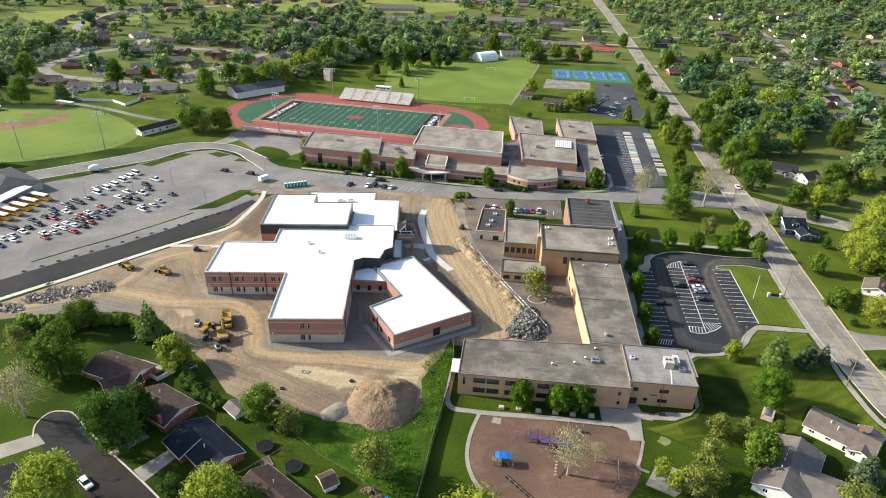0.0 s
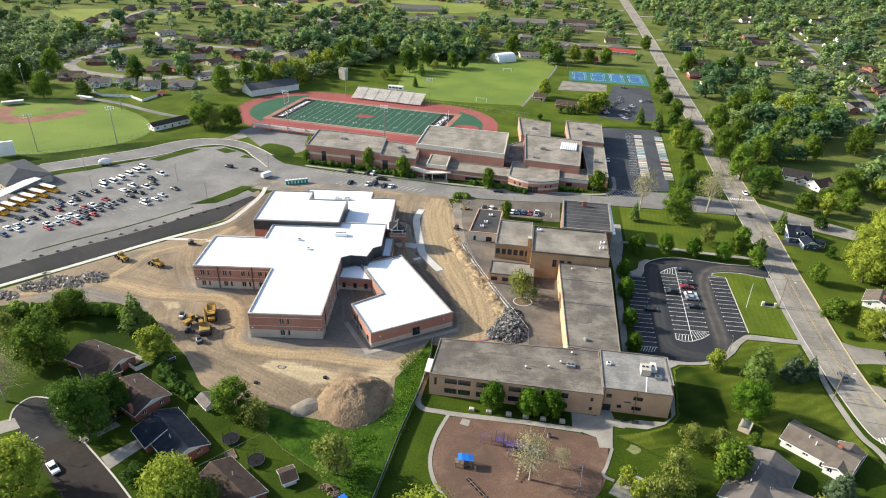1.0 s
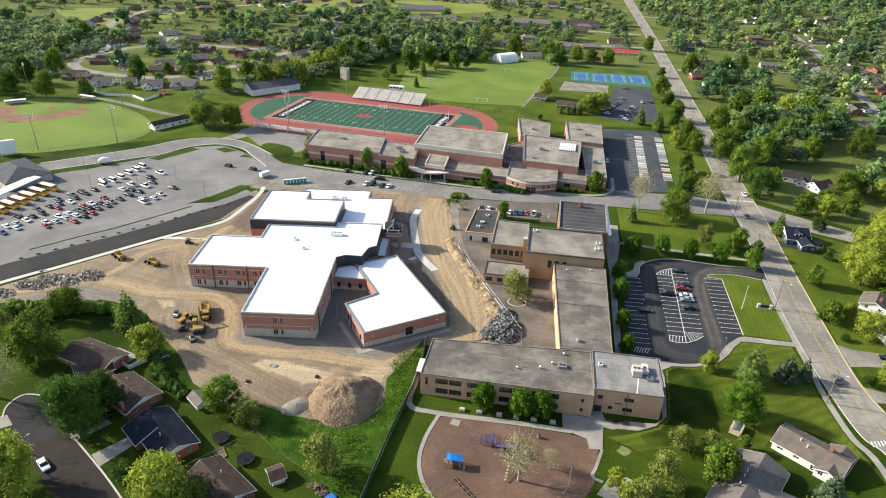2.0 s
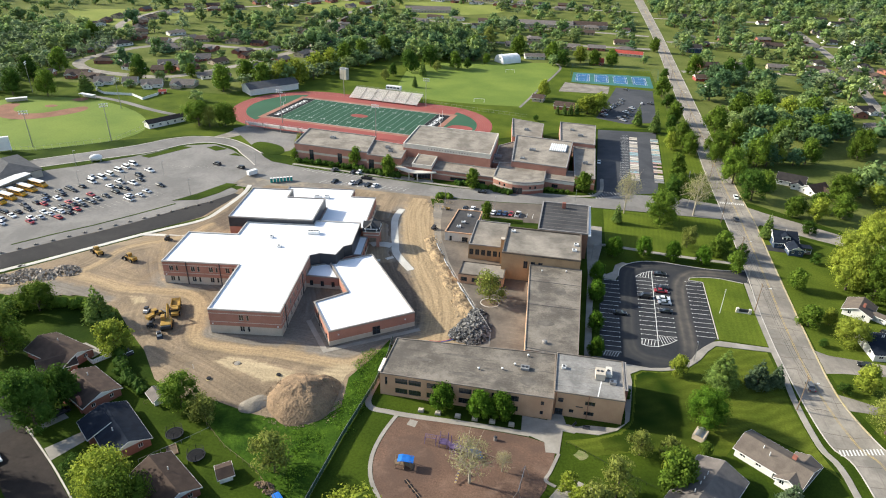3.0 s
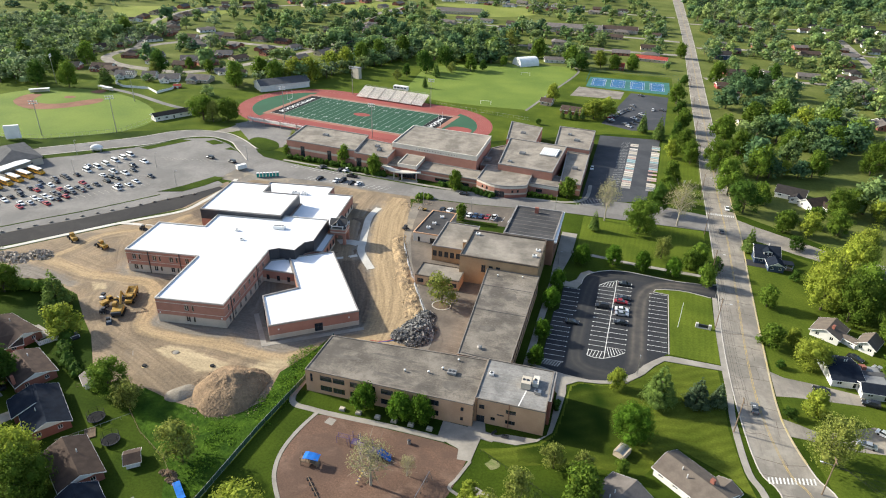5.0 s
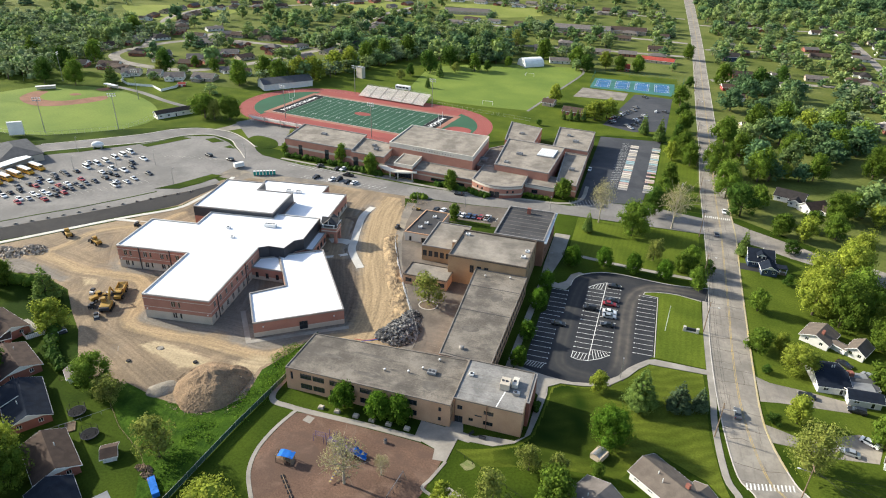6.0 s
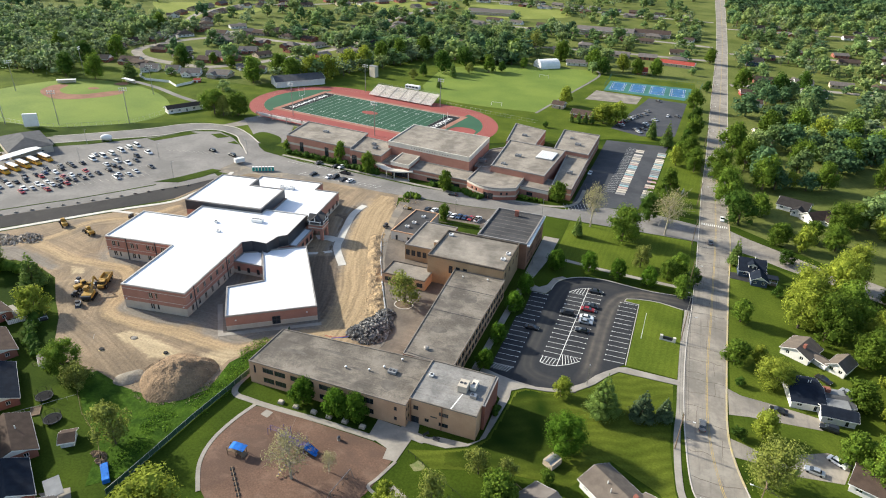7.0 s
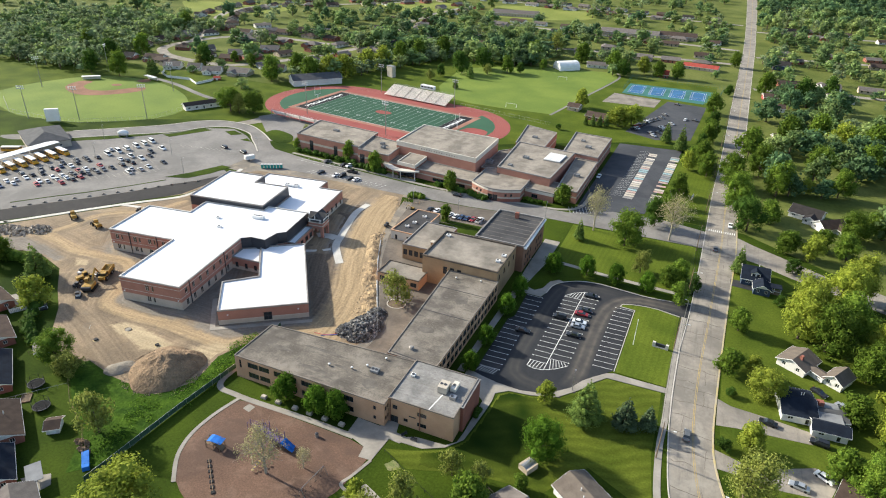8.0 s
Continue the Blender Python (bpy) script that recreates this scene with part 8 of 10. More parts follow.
for x, y in ((-207.2, 256.5), (-207.9, 251.2), (-208.8, 246.2), (-209.6, 241.2), (-210.6, 236.2), (-211.4, 231.0)):
    copy_thing(bus, pose(x, y, 0.06, 0, 0, -13))
copy_thing(bus, pose(-231.5, 253.0, 0.06, 0, 0, 28))
garage = thing("bus_garage", "stone bus garage with a slate-grey hipped roof", "building", (-231.0, 271.5, 0), -28)
house_body(garage, 30, 20, 4.0, 3.2, M["stone"], ROOFS["slate"], Matrix.Identity(4), True)
canopy = thing("bus_canopy", "white flat canopy on posts beside the buses", "canopy", (-217.6, 248.0, 0), 84.5)
part("deck", box(-19, -2.9, 3.9, 19, 2.9, 4.2, bevel=0.05), M["white"], canopy)
for u in (-18, -10.8, -3.6, 3.6, 10.8, 18):
    part("post", tube((u, 0, 0), (u, 0, 3.9), 0.12), M["steel"], canopy)

YELLOW = mat("machine_yellow", (0.40, 0.235, 0.045), (0.27, 0.17, 0.055), 0.8, rough=0.5, fine=4.0, fine_amount=0.2)


def tracks(parent, half, long, r=0.42):
    for s in (-1, 1):
        bm = extrude_profile([(-long + r * math.cos(a) - 0, r + r * math.sin(a)) for a in [math.pi / 2 + math.pi * i / 6 for i in range(7)]] + [(long + r * math.cos(a), r + r * math.sin(a)) for a in [-math.pi / 2 + math.pi * i / 6 for i in range(7)]], 0.28)
        o = part("track", bm, TYRE, parent)
        o.location = (0, s * half, 0)


def excavator(x, y, turn, s=1.0):
    e = thing("excavator", "yellow tracked excavator resting on bare earth", "excavator", (x, y, 0.02), turn)
    tracks(e, 1.15, 1.5)
    part("house", box(-2.1, -1.3, 0.95, 1.2, 1.3, 2.0, bevel=0.12), YELLOW, e)
    part("counterweight", box(-2.7, -1.25, 1.0, -2.1, 1.25, 1.9, bevel=0.15), M["panel"], e)
    cab = part("cab", box(0.1, 0.25, 2.0, 1.5, 1.25, 3.1, bevel=0.08), YELLOW, e)
    part("window", box(0.25, 0.2, 2.3, 1.54, 1.3, 2.95), M["glass"], cab)
    bm = bmesh.new()
    for a, b, w in (((1.0, -0.3, 1.7), (4.2, -0.3, 4.2), 0.26), ((4.2, -0.3, 4.2), (6.0, -0.3, 1.6), 0.2)):
        add_tube(bm, a, b, w * 1.3, w, 6)
    part("boom", bm, YELLOW, e)
    part("bucket", extrude_profile([(5.6, 1.7), (6.3, 1.7), (6.5, 1.0), (5.9, 0.4), (5.2, 0.7)], 0.55), M["panel"], e)
    e.scale = (s, s, s)
    for c in e.children:
        if c.name.startswith("bucket"):
            c.location.y = -0.3
    return e


def dump_truck(x, y, turn):
    e = thing("dump_truck", "yellow articulated dump truck parked on bare earth", "truck", (x, y, 0.02), turn)
    part("cab", box(1.9, -1.2, 1.1, 3.6, 1.2, 2.9, bevel=0.12), YELLOW, e)
    part("window", box(2.2, -1.23, 2.0, 3.63, 1.23, 2.7), M["glass"], e)
    part("hood", box(3.5, -1.05, 1.0, 5.0, 1.05, 2.0, bevel=0.15), YELLOW, e)
    part("dump_body", extrude_profile([(-4.4, 1.9), (-3.6, 1.2), (1.4, 1.2), (1.7, 2.9), (1.2, 2.9), (0.9, 1.7), (-3.4, 1.7), (-4.4, 2.3)], 1.35), YELLOW, e)
    for s in (-1, 1):
        part("side_board", box(-4.0, s * 1.35 - 0.08, 1.3, 1.6, s * 1.35 + 0.08, 2.7), YELLOW, e)
    for wx in (3.4, -1.2, -2.9):
        for s in (-1, 1):
            wheel(e, wx, s * 1.2, 0.8, 0.55)


def wheel_loader(x, y, turn):
    e = thing("wheel_loader", "yellow wheel loader on the bare earth", "loader", (x, y, 0.02), turn)
    part("engine_hood", box(-2.9, -0.95, 0.9, -0.4, 0.95, 2.1, bevel=0.15), YELLOW, e)
    cab = part("cab", box(-0.5, -0.8, 1.2, 0.9, 0.8, 3.2, bevel=0.1), YELLOW, e)
    part("window", box(-0.35, -0.84, 2.0, 0.94, 0.84, 3.0), M["glass"], cab)
    part("front_frame", box(0.8, -0.6, 0.8, 2.4, 0.6, 1.5, bevel=0.08), YELLOW, e)
    bm = bmesh.new()
    for s in (-0.55, 0.55):
        add_tube(bm, (1.2, s, 1.7), (3.2, s, 0.7), 0.16, 0.14, 6)
    part("arm", bm, YELLOW, e)
    part("bucket", extrude_profile([(3.1, 1.1), (3.3, 0.15), (4.3, 0.1), (4.35, 0.2), (3.5, 0.4), (3.3, 1.2)], 1.35), M["panel"], e)
    for wx in (-1.7, 1.7):
        for s in (-1, 1):
            wheel(e, wx, s * 1.05, 0.75, 0.5)


def skid_steer(x, y, turn, material="white"):
    e = thing("skid_steer", "small white skid-steer loader on bare earth" if material == "white" else "small dark compactor machine on bare earth", "loader", (x, y, 0.02), turn)
    part("body", box(-1.3, -0.7, 0.4, 0.5, 0.7, 1.3, bevel=0.08), M[material], e)
    cab = part("cab", box(-0.5, -0.6, 1.25, 0.6, 0.6, 2.05, bevel=0.06), M["panel"], e)
    part("window", box(-0.4, -0.63, 1.4, 0.63, 0.63, 1.95), M["glass"], cab)
    part("bucket", extrude_profile([(0.9, 0.7), (0.9, 0.15), (1.7, 0.1), (1.1, 0.4)], 0.85), M["panel"], e)
    for wx in (-0.8, 0.2):
        for s in (-1, 1):
            wheel(e, wx, s * 0.75, 0.38, 0.28)


excavator(-82.4, 172.8, 118, 1.25)
dump_truck(-84.8, 181.8, -62)
wheel_loader(-89.0, 176.4, 70)
skid_steer(-81.7, 167.4, -50)
skid_steer(-93.6, 178.8, 100)
skid_steer(-87.2, 171.6, 20, "panel")
wheel_loader(-135.4, 210.0, 150)
wheel_loader(-120.2, 208.4, 160)
skid_steer(-116.0, 226.6, 10, "panel")
excavator(-12.5, 283.5, 200, 0.45)
skid_steer(-14.2, 262.5, 60, "panel")


# ---------------------------------------------------------------- small structures and fittings
def light_pole(x, y, h, lamps=6, turn=0.0):
    p = thing("floodlight_pole", "tall steel floodlight pole with lamps on crossbars", "light pole", (x, y, 0), turn, "floodlight poles")
    part("pole", tube((0, 0, 0), (0, 0, h), 0.26, 0.14, 8), M["steel"], p)
    for k in range(2):
        z = h - 0.4 - 1.3 * k
        part("crossbar", box(-2.0, -0.08, z - 0.08, 2.0, 0.08, z + 0.08), M["steel"], p)
        for i in range(lamps // 2):
            part("lamp", box(-1.9 + i * 3.8 / (lamps // 2 - 1) - 0.3, -0.5, z - 0.35, -1.9 + i * 3.8 / (lamps // 2 - 1) + 0.3, -0.1, z + 0.3, bevel=0.06), M["white"], p)


for x, y, h, t in ((-249.4, 308.5, 20.5, 30), (-216.4, 329.2, 21.5, 40), (-277.8, 296.4, 20, 20), (-338, 352, 21, 70), (-336.7, 408.5, 21, 120), (-251.9, 388.0, 20, 200), (-138.2, 386.8, 21, -8), (-72.8, 372.0, 20.6, -8), (-59.8, 447.5, 19.5, 172), (-123.5, 461.0, 20, 172)):
    light_pole(x, y, h, 8, t)

# goal posts
for s in (-1, 1):
    p = at(FC, FT, s * 56.5, 0)
    g = thing("goal_post", "white football goal post behind the end zone", "goal post", (p[0], p[1], 0.1), FT + 90, "goal posts")
    part("stem", tube((0, 0, 0), (0, 0, 3.05), 0.14), M["white"], g)
    part("crossbar", tube((-2.8, 0, 3.05), (2.8, 0, 3.05), 0.1), M["white"], g)
    for u in (-2.8, 2.8):
        part("upright", tube((u, 0, 3.05), (u, 0, 9.1), 0.08), M["white"], g)


def stand(name, label, centre, turn, w, rows_, rise, run, material, base):
    b = thing(name, label, "stand", (*centre, 0), turn)
    for i in range(rows_):
        part("tread", box(-w / 2, i * run, base + i * rise, w / 2, i * run + run * 0.95, base + i * rise + 0.12), material, b)
        part("bench", box(-w / 2, i * run + 0.1, base + i * rise + 0.4, w / 2, i * run + 0.42, base + i * rise + 0.46), material, b)
    bm = bmesh.new()
    for k in range(7):
        u = -w / 2 + w * k / 6
        add_box(bm, u - 0.12, rows_ * run - 0.3, 0, u + 0.12, rows_ * run, base + rows_ * rise)
        add_box(bm, u - 0.12, 0.2, 0, u + 0.12, 0.5, base + 0.05)
    part("frame", bm, M["steel"], b)
    for k in range(1, 6):
        u = -w / 2 + w * k / 6
        top_, end_ = base + rows_ * rise + 0.16, rows_ * run
        bm = bmesh.new()
        v = [bm.verts.new((u + k2, y2, z2)) for k2 in (-0.55, 0.55) for y2, z2 in ((0.0, base + 0.2), (end_, top_), (end_, top_ - 0.3), (0.0, base - 0.1))]
        for f in ((0, 1, 2, 3), (7, 6, 5, 4), (4, 5, 1, 0), (5, 6, 2, 1), (6, 7, 3, 2), (7, 4, 0, 3)):
            bm.faces.new([v[q] for q in f])
        bmesh.ops.recalc_face_normals(bm, faces=bm.faces[:])
        part("aisle", bm, M["concrete"], b, "darker aisle steps")
    for z in (0.5, 1.0):
        part("rail", box(-w / 2, rows_ * run - 0.05, base + rows_ * rise + z, w / 2, rows_ * run, base + rows_ * rise + z + 0.06), M["steel"], b)
    return b


ALU = mat("bleacher", (0.72, 0.66, 0.60), (0.64, 0.58, 0.53), 0.2, rough=0.5, fine=1.0, fine_amount=0.08)
stand("grandstand", "grey metal grandstand with a press box", (-91.5, 449.5), FT - 1, 52, 15, 0.33, 0.82, ALU, 1.0)
stand("bleachers", "long low metal bleachers beside the track", at(FC, FT, -16, -45.6), FT + 180, 72, 7, 0.45, 0.6, ALU, 0.9)
pb = thing("press_box", "white press box with dark windows above the grandstand", "press box", (-87.0, 463.6, 0), FT)
part("cabin", box(-5.5, -1.5, 6.2, 5.5, 1.5, 8.8), M["white"], pb)
for i in range(4):
    part("window", box(-5.0 + i * 2.6, -1.55, 7.2, -2.9 + i * 2.6, -1.48, 8.2), M["glass"], pb)
for u in (-5, 0, 5):
    part("post", tube((u, 0, 0), (u, 0, 6.2), 0.15), M["steel"], pb)
barn = thing("stadium_barn", "white barn with a long dark grey metal roof", "barn", (-180.0, 460.0, 0), 48)
house_body(barn, 37, 16, 4.5, 3.0, WALLS["white"], ROOFS["slate"], Matrix.Identity(4), False, False)
con = thing("concession_stand", "white concession stand with a dark roof", "building", (-205.5, 365.6, 0), 60)
house_body(con, 23.5, 6.5, 3.2, 1.6, WALLS["white"], ROOFS["dark"], Matrix.Identity(4), False, True)
tow = thing("wall_target", "tan climbing tower beyond the stand", "tower", (-139.5, 507.5, 0), -20)
part("wall", box(-3.2, -1.8, 0, 3.2, 1.8, 8.5, bevel=0.1), M["stone"], tow)
part("cap", box(-3.4, -2.0, 8.5, 3.4, 2.0, 8.8), M["roof_grey"], tow)
dome = thing("fabric_dome", "white fabric dome shelter by the trees", "shelter", (-21.5, 614.0, 0), 40)
bm = bmesh.new()
arch = [(7.4 * math.cos(math.pi * i / 12), 7.0 * math.sin(math.pi * i / 12) ** 0.8 if 0 < i < 12 else 0.0) for i in range(13)]
rings = [[bm.verts.new((x, y, z)) for y, z in arch] for x in (-9.5, -5, 0, 5, 9.5)]
for a, b in zip(rings, rings[1:]):
    for i in range(12):
        bm.faces.new((a[i], b[i], b[i + 1], a[i + 1]))
bm.faces.new(rings[0]), bm.faces.new(rings[-1][::-1])
part("cover", bm, M["white"], dome)
for x, y, t in ((-327, 384, 40), (-290, 405, -12)):
    d = thing("dugout", "low white roofed dugout by the ball field", "dugout", (x, y, 0), t, "dugouts")
    part("wall", box(-6, 1.2, 0, 6, 1.5, 2.4), M["pale"], d)
    part("roof", box(-6.3, -1.6, 2.4, 6.3, 1.7, 2.6), M["white"], d)
    for u in (-5.8, 0, 5.8):
        part("post", tube((u, -1.3, 0), (u, -1.3, 2.4), 0.08), M["steel"], d)
sc = thing("scoreboard", "white back of a scoreboard beside the ball field", "scoreboard", (-258.3, 298.3, 0), 38)
part("board", box(-3.7, -0.9, 0.8, 3.7, 0.9, 8.2, bevel=0.05), M["white"], sc)
for u in (-3.2, 3.2):
    part("post", tube((u, 0, 0), (u, 0, 0.9), 0.2), M["steel"], sc)


def fence(name, label, pts, h=1.6, gap=3.0, material="steel", mesh=False, rails=(0.1, 0.95)):
    f = thing(name, label, "fence", (0, 0, 0), 0, "")
    step = 0
    post = finish("post", tube((0, 0, 0), (0, 0, h), 0.05, 0.05, 6), M[material])
    for a, b in zip(pts, pts[1:]):
        a, b = Vector(a), Vector(b)
        n = max(1, round((b - a).length / gap))
        for i in range(n):
            p = a.lerp(b, i / n)
            o = part("post", post, None, f)
            o.location = (p.x, p.y, 0)
        for r in rails:
            part("rail", tube((a.x, a.y, h * r), (b.x, b.y, h * r), 0.035, 0.035, 5), M[material], f)
    return f


GREEN = mat("fence_fabric", (0.035, 0.075, 0.045), (0.05, 0.09, 0.06), 0.6, fine=2.0, fine_amount=0.2)
gf = fence("construction_fence", "chain-link site fence with dark green fabric", [(-13.6, 112), (-13.1, 118.4), (-11.8, 139.3), (-9.6, 160), (-9.6, 173.7), (-10.5, 182.7)], 1.9, 3.0)
for a, b in zip([(-13.6, 112), (-13.1, 118.4), (-11.8, 139.3), (-9.6, 160), (-9.6, 173.7)], [(-13.1, 118.4), (-11.8, 139.3), (-9.6, 160), (-9.6, 173.7), (-10.5, 182.7)]):
    d = (Vector(b) - Vector(a))
    o = part("fabric", box(0, -0.02, 0.1, d.length, 0.02, 1.75), GREEN, gf, "dark green screening fabric")
    o.matrix_basis = pose(a[0], a[1], 0, 0, 0, math.degrees(math.atan2(d.y, d.x)))
SILT = mat("silt_cloth", (0.42, 0.42, 0.42), (0.25, 0.25, 0.25), 0.8, fine=2.0, fine_amount=0.3)
sf = fence("silt_fence", "grey mesh site fence along the paved yard", [(-12.5, 256), (-10.6, 250), (-3.2, 233.9), (3, 222), (8.2, 212.4), (16.0, 198.6), (19.4, 192), (19.6, 186)], 1.8, 2.6)
for a, b in zip([(-10.6, 250), (-3.2, 233.9), (3, 222), (8.2, 212.4), (16.0, 198.6)], [(-3.2, 233.9), (3, 222), (8.2, 212.4), (16.0, 198.6), (19.4, 190)]):
    d = (Vector(b) - Vector(a))
    o = part("foot_weight", box(0, -0.25, 0, d.length, 0.25, 0.35, bevel=0.1), SILT, sf, "pale sandbags along the foot")
    o.matrix_basis = pose(a[0], a[1], 0, 0, 0, math.degrees(math.atan2(d.y, d.x)))
fence("ball_fence", "chain-link fence round the ball field", [(-330, 318), (-300, 300), (-266, 299.5), (-244, 304.5), (-226, 319), (-213.5, 330), (-212, 358)], 2.4, 4.0)
fence("track_fence", "chain-link fence beyond the running track", [(-58, 455), (-20, 447), (10, 441)], 2.0, 4.0)
fence("court_fence", "tall green fence round the tennis courts", [(36, 563.5), (105.5, 563.5), (109.5, 606.5), (36.5, 606.5), (36, 563.5)], 3.2, 4.0, "court_green", rails=(0.05, 0.5, 0.98))
fence("garden_fence", "dark wooden fence rail between gardens", [(-68, 139), (-63, 144)], 1.2, 2.0, "wood")
fence("garden_fence", "low wire fence between back gardens", [(-47.6, 135.5), (-39.3, 129.3), (-28.2, 123.8), (-20, 117)], 1.2, 2.4, "wood", rails=(0.95,))
fence("garden_fence", "low wire fence across the back lawns", [(-57, 120.5), (-52, 126.5), (-46, 134)], 1.1, 2.4, "steel", rails=(0.95,))
fence("playground_fence", "dark low rail fence across the lawn", [(44.6, 149.6), (54, 144.6), (66, 139)], 1.0, 2.8, "dark", rails=(0.95,))
pf = thing("picket_fence", "white vinyl privacy fence behind the brown bungalow", "fence", (0, 0, 0))
for a, b in (((-96.2, 152.6), (-92.6, 150.9)), ((-92.6, 150.9), (-89.2, 156.0))):
    d = Vector(b) - Vector(a)
    n = int(d.length / 0.45)
    for i in range(n):
        o = part("board", box(0, -0.04, 0.05, 0.4, 0.04, 1.6), M["white"], pf)
        p = Vector(a) + d * (i / n)
        o.matrix_basis = pose(p.x, p.y, 0, 0, 0, math.degrees(math.atan2(d.y, d.x)))


# heaps
def heap(name, label, cx, cy, rx, ry, h, material, seed, turn=0.0, rough=0.35):
    bm = bmesh.new()
    n, rings_ = 44, 18
    prev = None
    for j in range(rings_ + 1):
        t = j / rings_
        ring = []
        for i in range(n):
            a = math.tau * i / n
            p = Vector((rx * t * math.cos(a), ry * t * math.sin(a), 0))
            k = 1 + 0.18 * noise.noise(Vector((math.cos(a) * 1.3, math.sin(a) * 1.3, seed)))
            z = h * max(0.0, 1 - t ** 1.45) * (1 + 0.25 * noise.noise(p * 0.16 + Vector((seed, 0, 0)))) + rough * noise.noise(p * 0.7 + Vector((0, seed, 0))) * (1 - t)
            ring.append(bm.verts.new((p.x * k, p.y * k, max(z, -0.1 if t > 0.97 else 0.0) + (0 if t < 1 else -0.15))))
        if prev:
            for i in range(n):
                q = (i + 1) % n
                bm.faces.new((prev[i], ring[i], ring[q], prev[q]))
        prev = ring
    bmesh.ops.remove_doubles(bm, verts=bm.verts[:], dist=0.001)
    o = structure(name, bm, material, label, "heap", "thing", True)
    o.matrix_basis = pose(cx, cy, 0, 0, 0, turn)
    return o


MOUND = mat("mound_earth", (0.262, 0.180, 0.110), (0.168, 0.117, 0.075), 0.25, fine=1.6, fine_amount=0.4, bump=0.5, bump_scale=1.6)
GRAVEL = mat("gravel", (0.235, 0.205, 0.165), (0.17, 0.15, 0.122), 0.3, fine=2.5, fine_amount=0.3, bump=0.15, bump_scale=3.0)
heap("earth_mound", "big heap of tan earth and stones", -28.0, 150.6, 10.0, 11.0, 5.6, MOUND, 1.7, 15, 0.8)
heap("earth_mound", "low shoulder of tan earth beside the big heap", -23.6, 156.4, 5.6, 5.0, 3.0, MOUND, 5.7, 40, 0.7)
heap("gravel_mound", "low grey gravel heap beside the earth mound", -39.0, 145.6, 4.8, 3.4, 1.3, GRAVEL, 4.1, 40, 0.15)


def chunks(name, label, spots, material, count, size, seed, flat_=0.6):
    """Broken angular pieces heaped on ellipses (x, y, rx, ry, h)."""
    rng = np.random.default_rng(seed)
    V, Fc = [], []
    cube = np.array([(-1, -1, -1), (1, -1, -1), (1, 1, -1), (-1, 1, -1), (-1, -1, 1), (1, -1, 1), (1, 1, 1), (-1, 1, 1)], float)
    quads = ((4, 5, 6, 7), (0, 1, 5, 4), (1, 2, 6, 5), (2, 3, 7, 6), (3, 0, 4, 7), (3, 2, 1, 0))
    area = np.array([s[2] * s[3] for s in spots])
    for k in rng.choice(len(spots), count, p=area / area.sum()):
        x, y, rx, ry, h = spots[k]
        a, t = rng.uniform(0, math.tau), math.sqrt(rng.random())
        z = h * (1 - t ** 1.6) * rng.uniform(0.75, 1.05)
        q = Euler(rng.uniform(-0.9, 0.9, 3).tolist() if flat_ < 1 else rng.uniform(0, 6, 3).tolist()).to_matrix()
        s = size * rng.uniform(0.4, 1.4)
        c = (cube * rng.uniform(0.6, 1.15, (8, 1))) * [s, s * rng.uniform(0.5, 1), s * flat_ * rng.uniform(0.3, 0.9)]
        base = len(V)
        V += [(float(x + rx * t * math.cos(a) + p[0]), float(y + ry * t * math.sin(a) + p[1]), float(max(z + p[2], 0.0))) for p in (c @ np.array(q).T)]
        Fc += [[base + i for i in f] for f in quads]
    me = bpy.data.meshes.new(name)
    me.from_pydata(V, [], Fc)
    me.materials.append(material)
    return tagged(new(name, me), label, "rubble", "", "stuff")


BROKEN = mat("broken_asphalt", (0.21, 0.20, 0.185), (0.08, 0.08, 0.078), 0.8, fine=2.0, fine_amount=0.4, vary=0.75, island=True)
PALE_RUBBLE = mat("broken_concrete", (0.36, 0.31, 0.25), (0.25, 0.21, 0.17), 0.6, fine=2.0, fine_amount=0.3, vary=0.5, island=True)
chunks("rubble_pile", "heap of broken dark asphalt slabs", [(13.6, 193.2, 5.6, 8.0, 2.8), (10.0, 190.0, 4.0, 4.0, 1.5), (13.5, 201, 3.2, 5.0, 1.2)], BROKEN, 2700, 0.45, 8)
chunks("rubble_bank", "bank of broken concrete and soil beside the black road", [(-146, 191, 9, 4.2, 1.4), (-138, 196, 6, 4, 1.3), (-153, 186, 7, 3.5, 1.1), (-160, 179, 6, 3, 1.0)], PALE_RUBBLE, 900, 0.45, 9)
CLOD = mat("earth_clod", (0.30, 0.225, 0.15), (0.20, 0.15, 0.105), 0.6, fine=2.0, fine_amount=0.3, vary=0.35, island=True)
chunks("stones", "loose stones along the foot of the earth mound", [(-28, 150, 10.4, 11.2, 5.2), (-23, 156.4, 5.2, 5, 2.8), (-27, 141.5, 8, 2.2, 0.4), (-17.6, 150, 2, 8, 0.3)], CLOD, 1000, 0.13, 10)
ridge = curve([(-14.5, 257), (-11.0, 247), (-5.6, 234.5), (0.6, 222), (6.2, 211), (12.4, 199.5)], 26)
side = [beside(ridge, o) for o in [-3.6 + 0.45 * k for k in range(15)]]
bm = bmesh.new()
mesh_rows = []
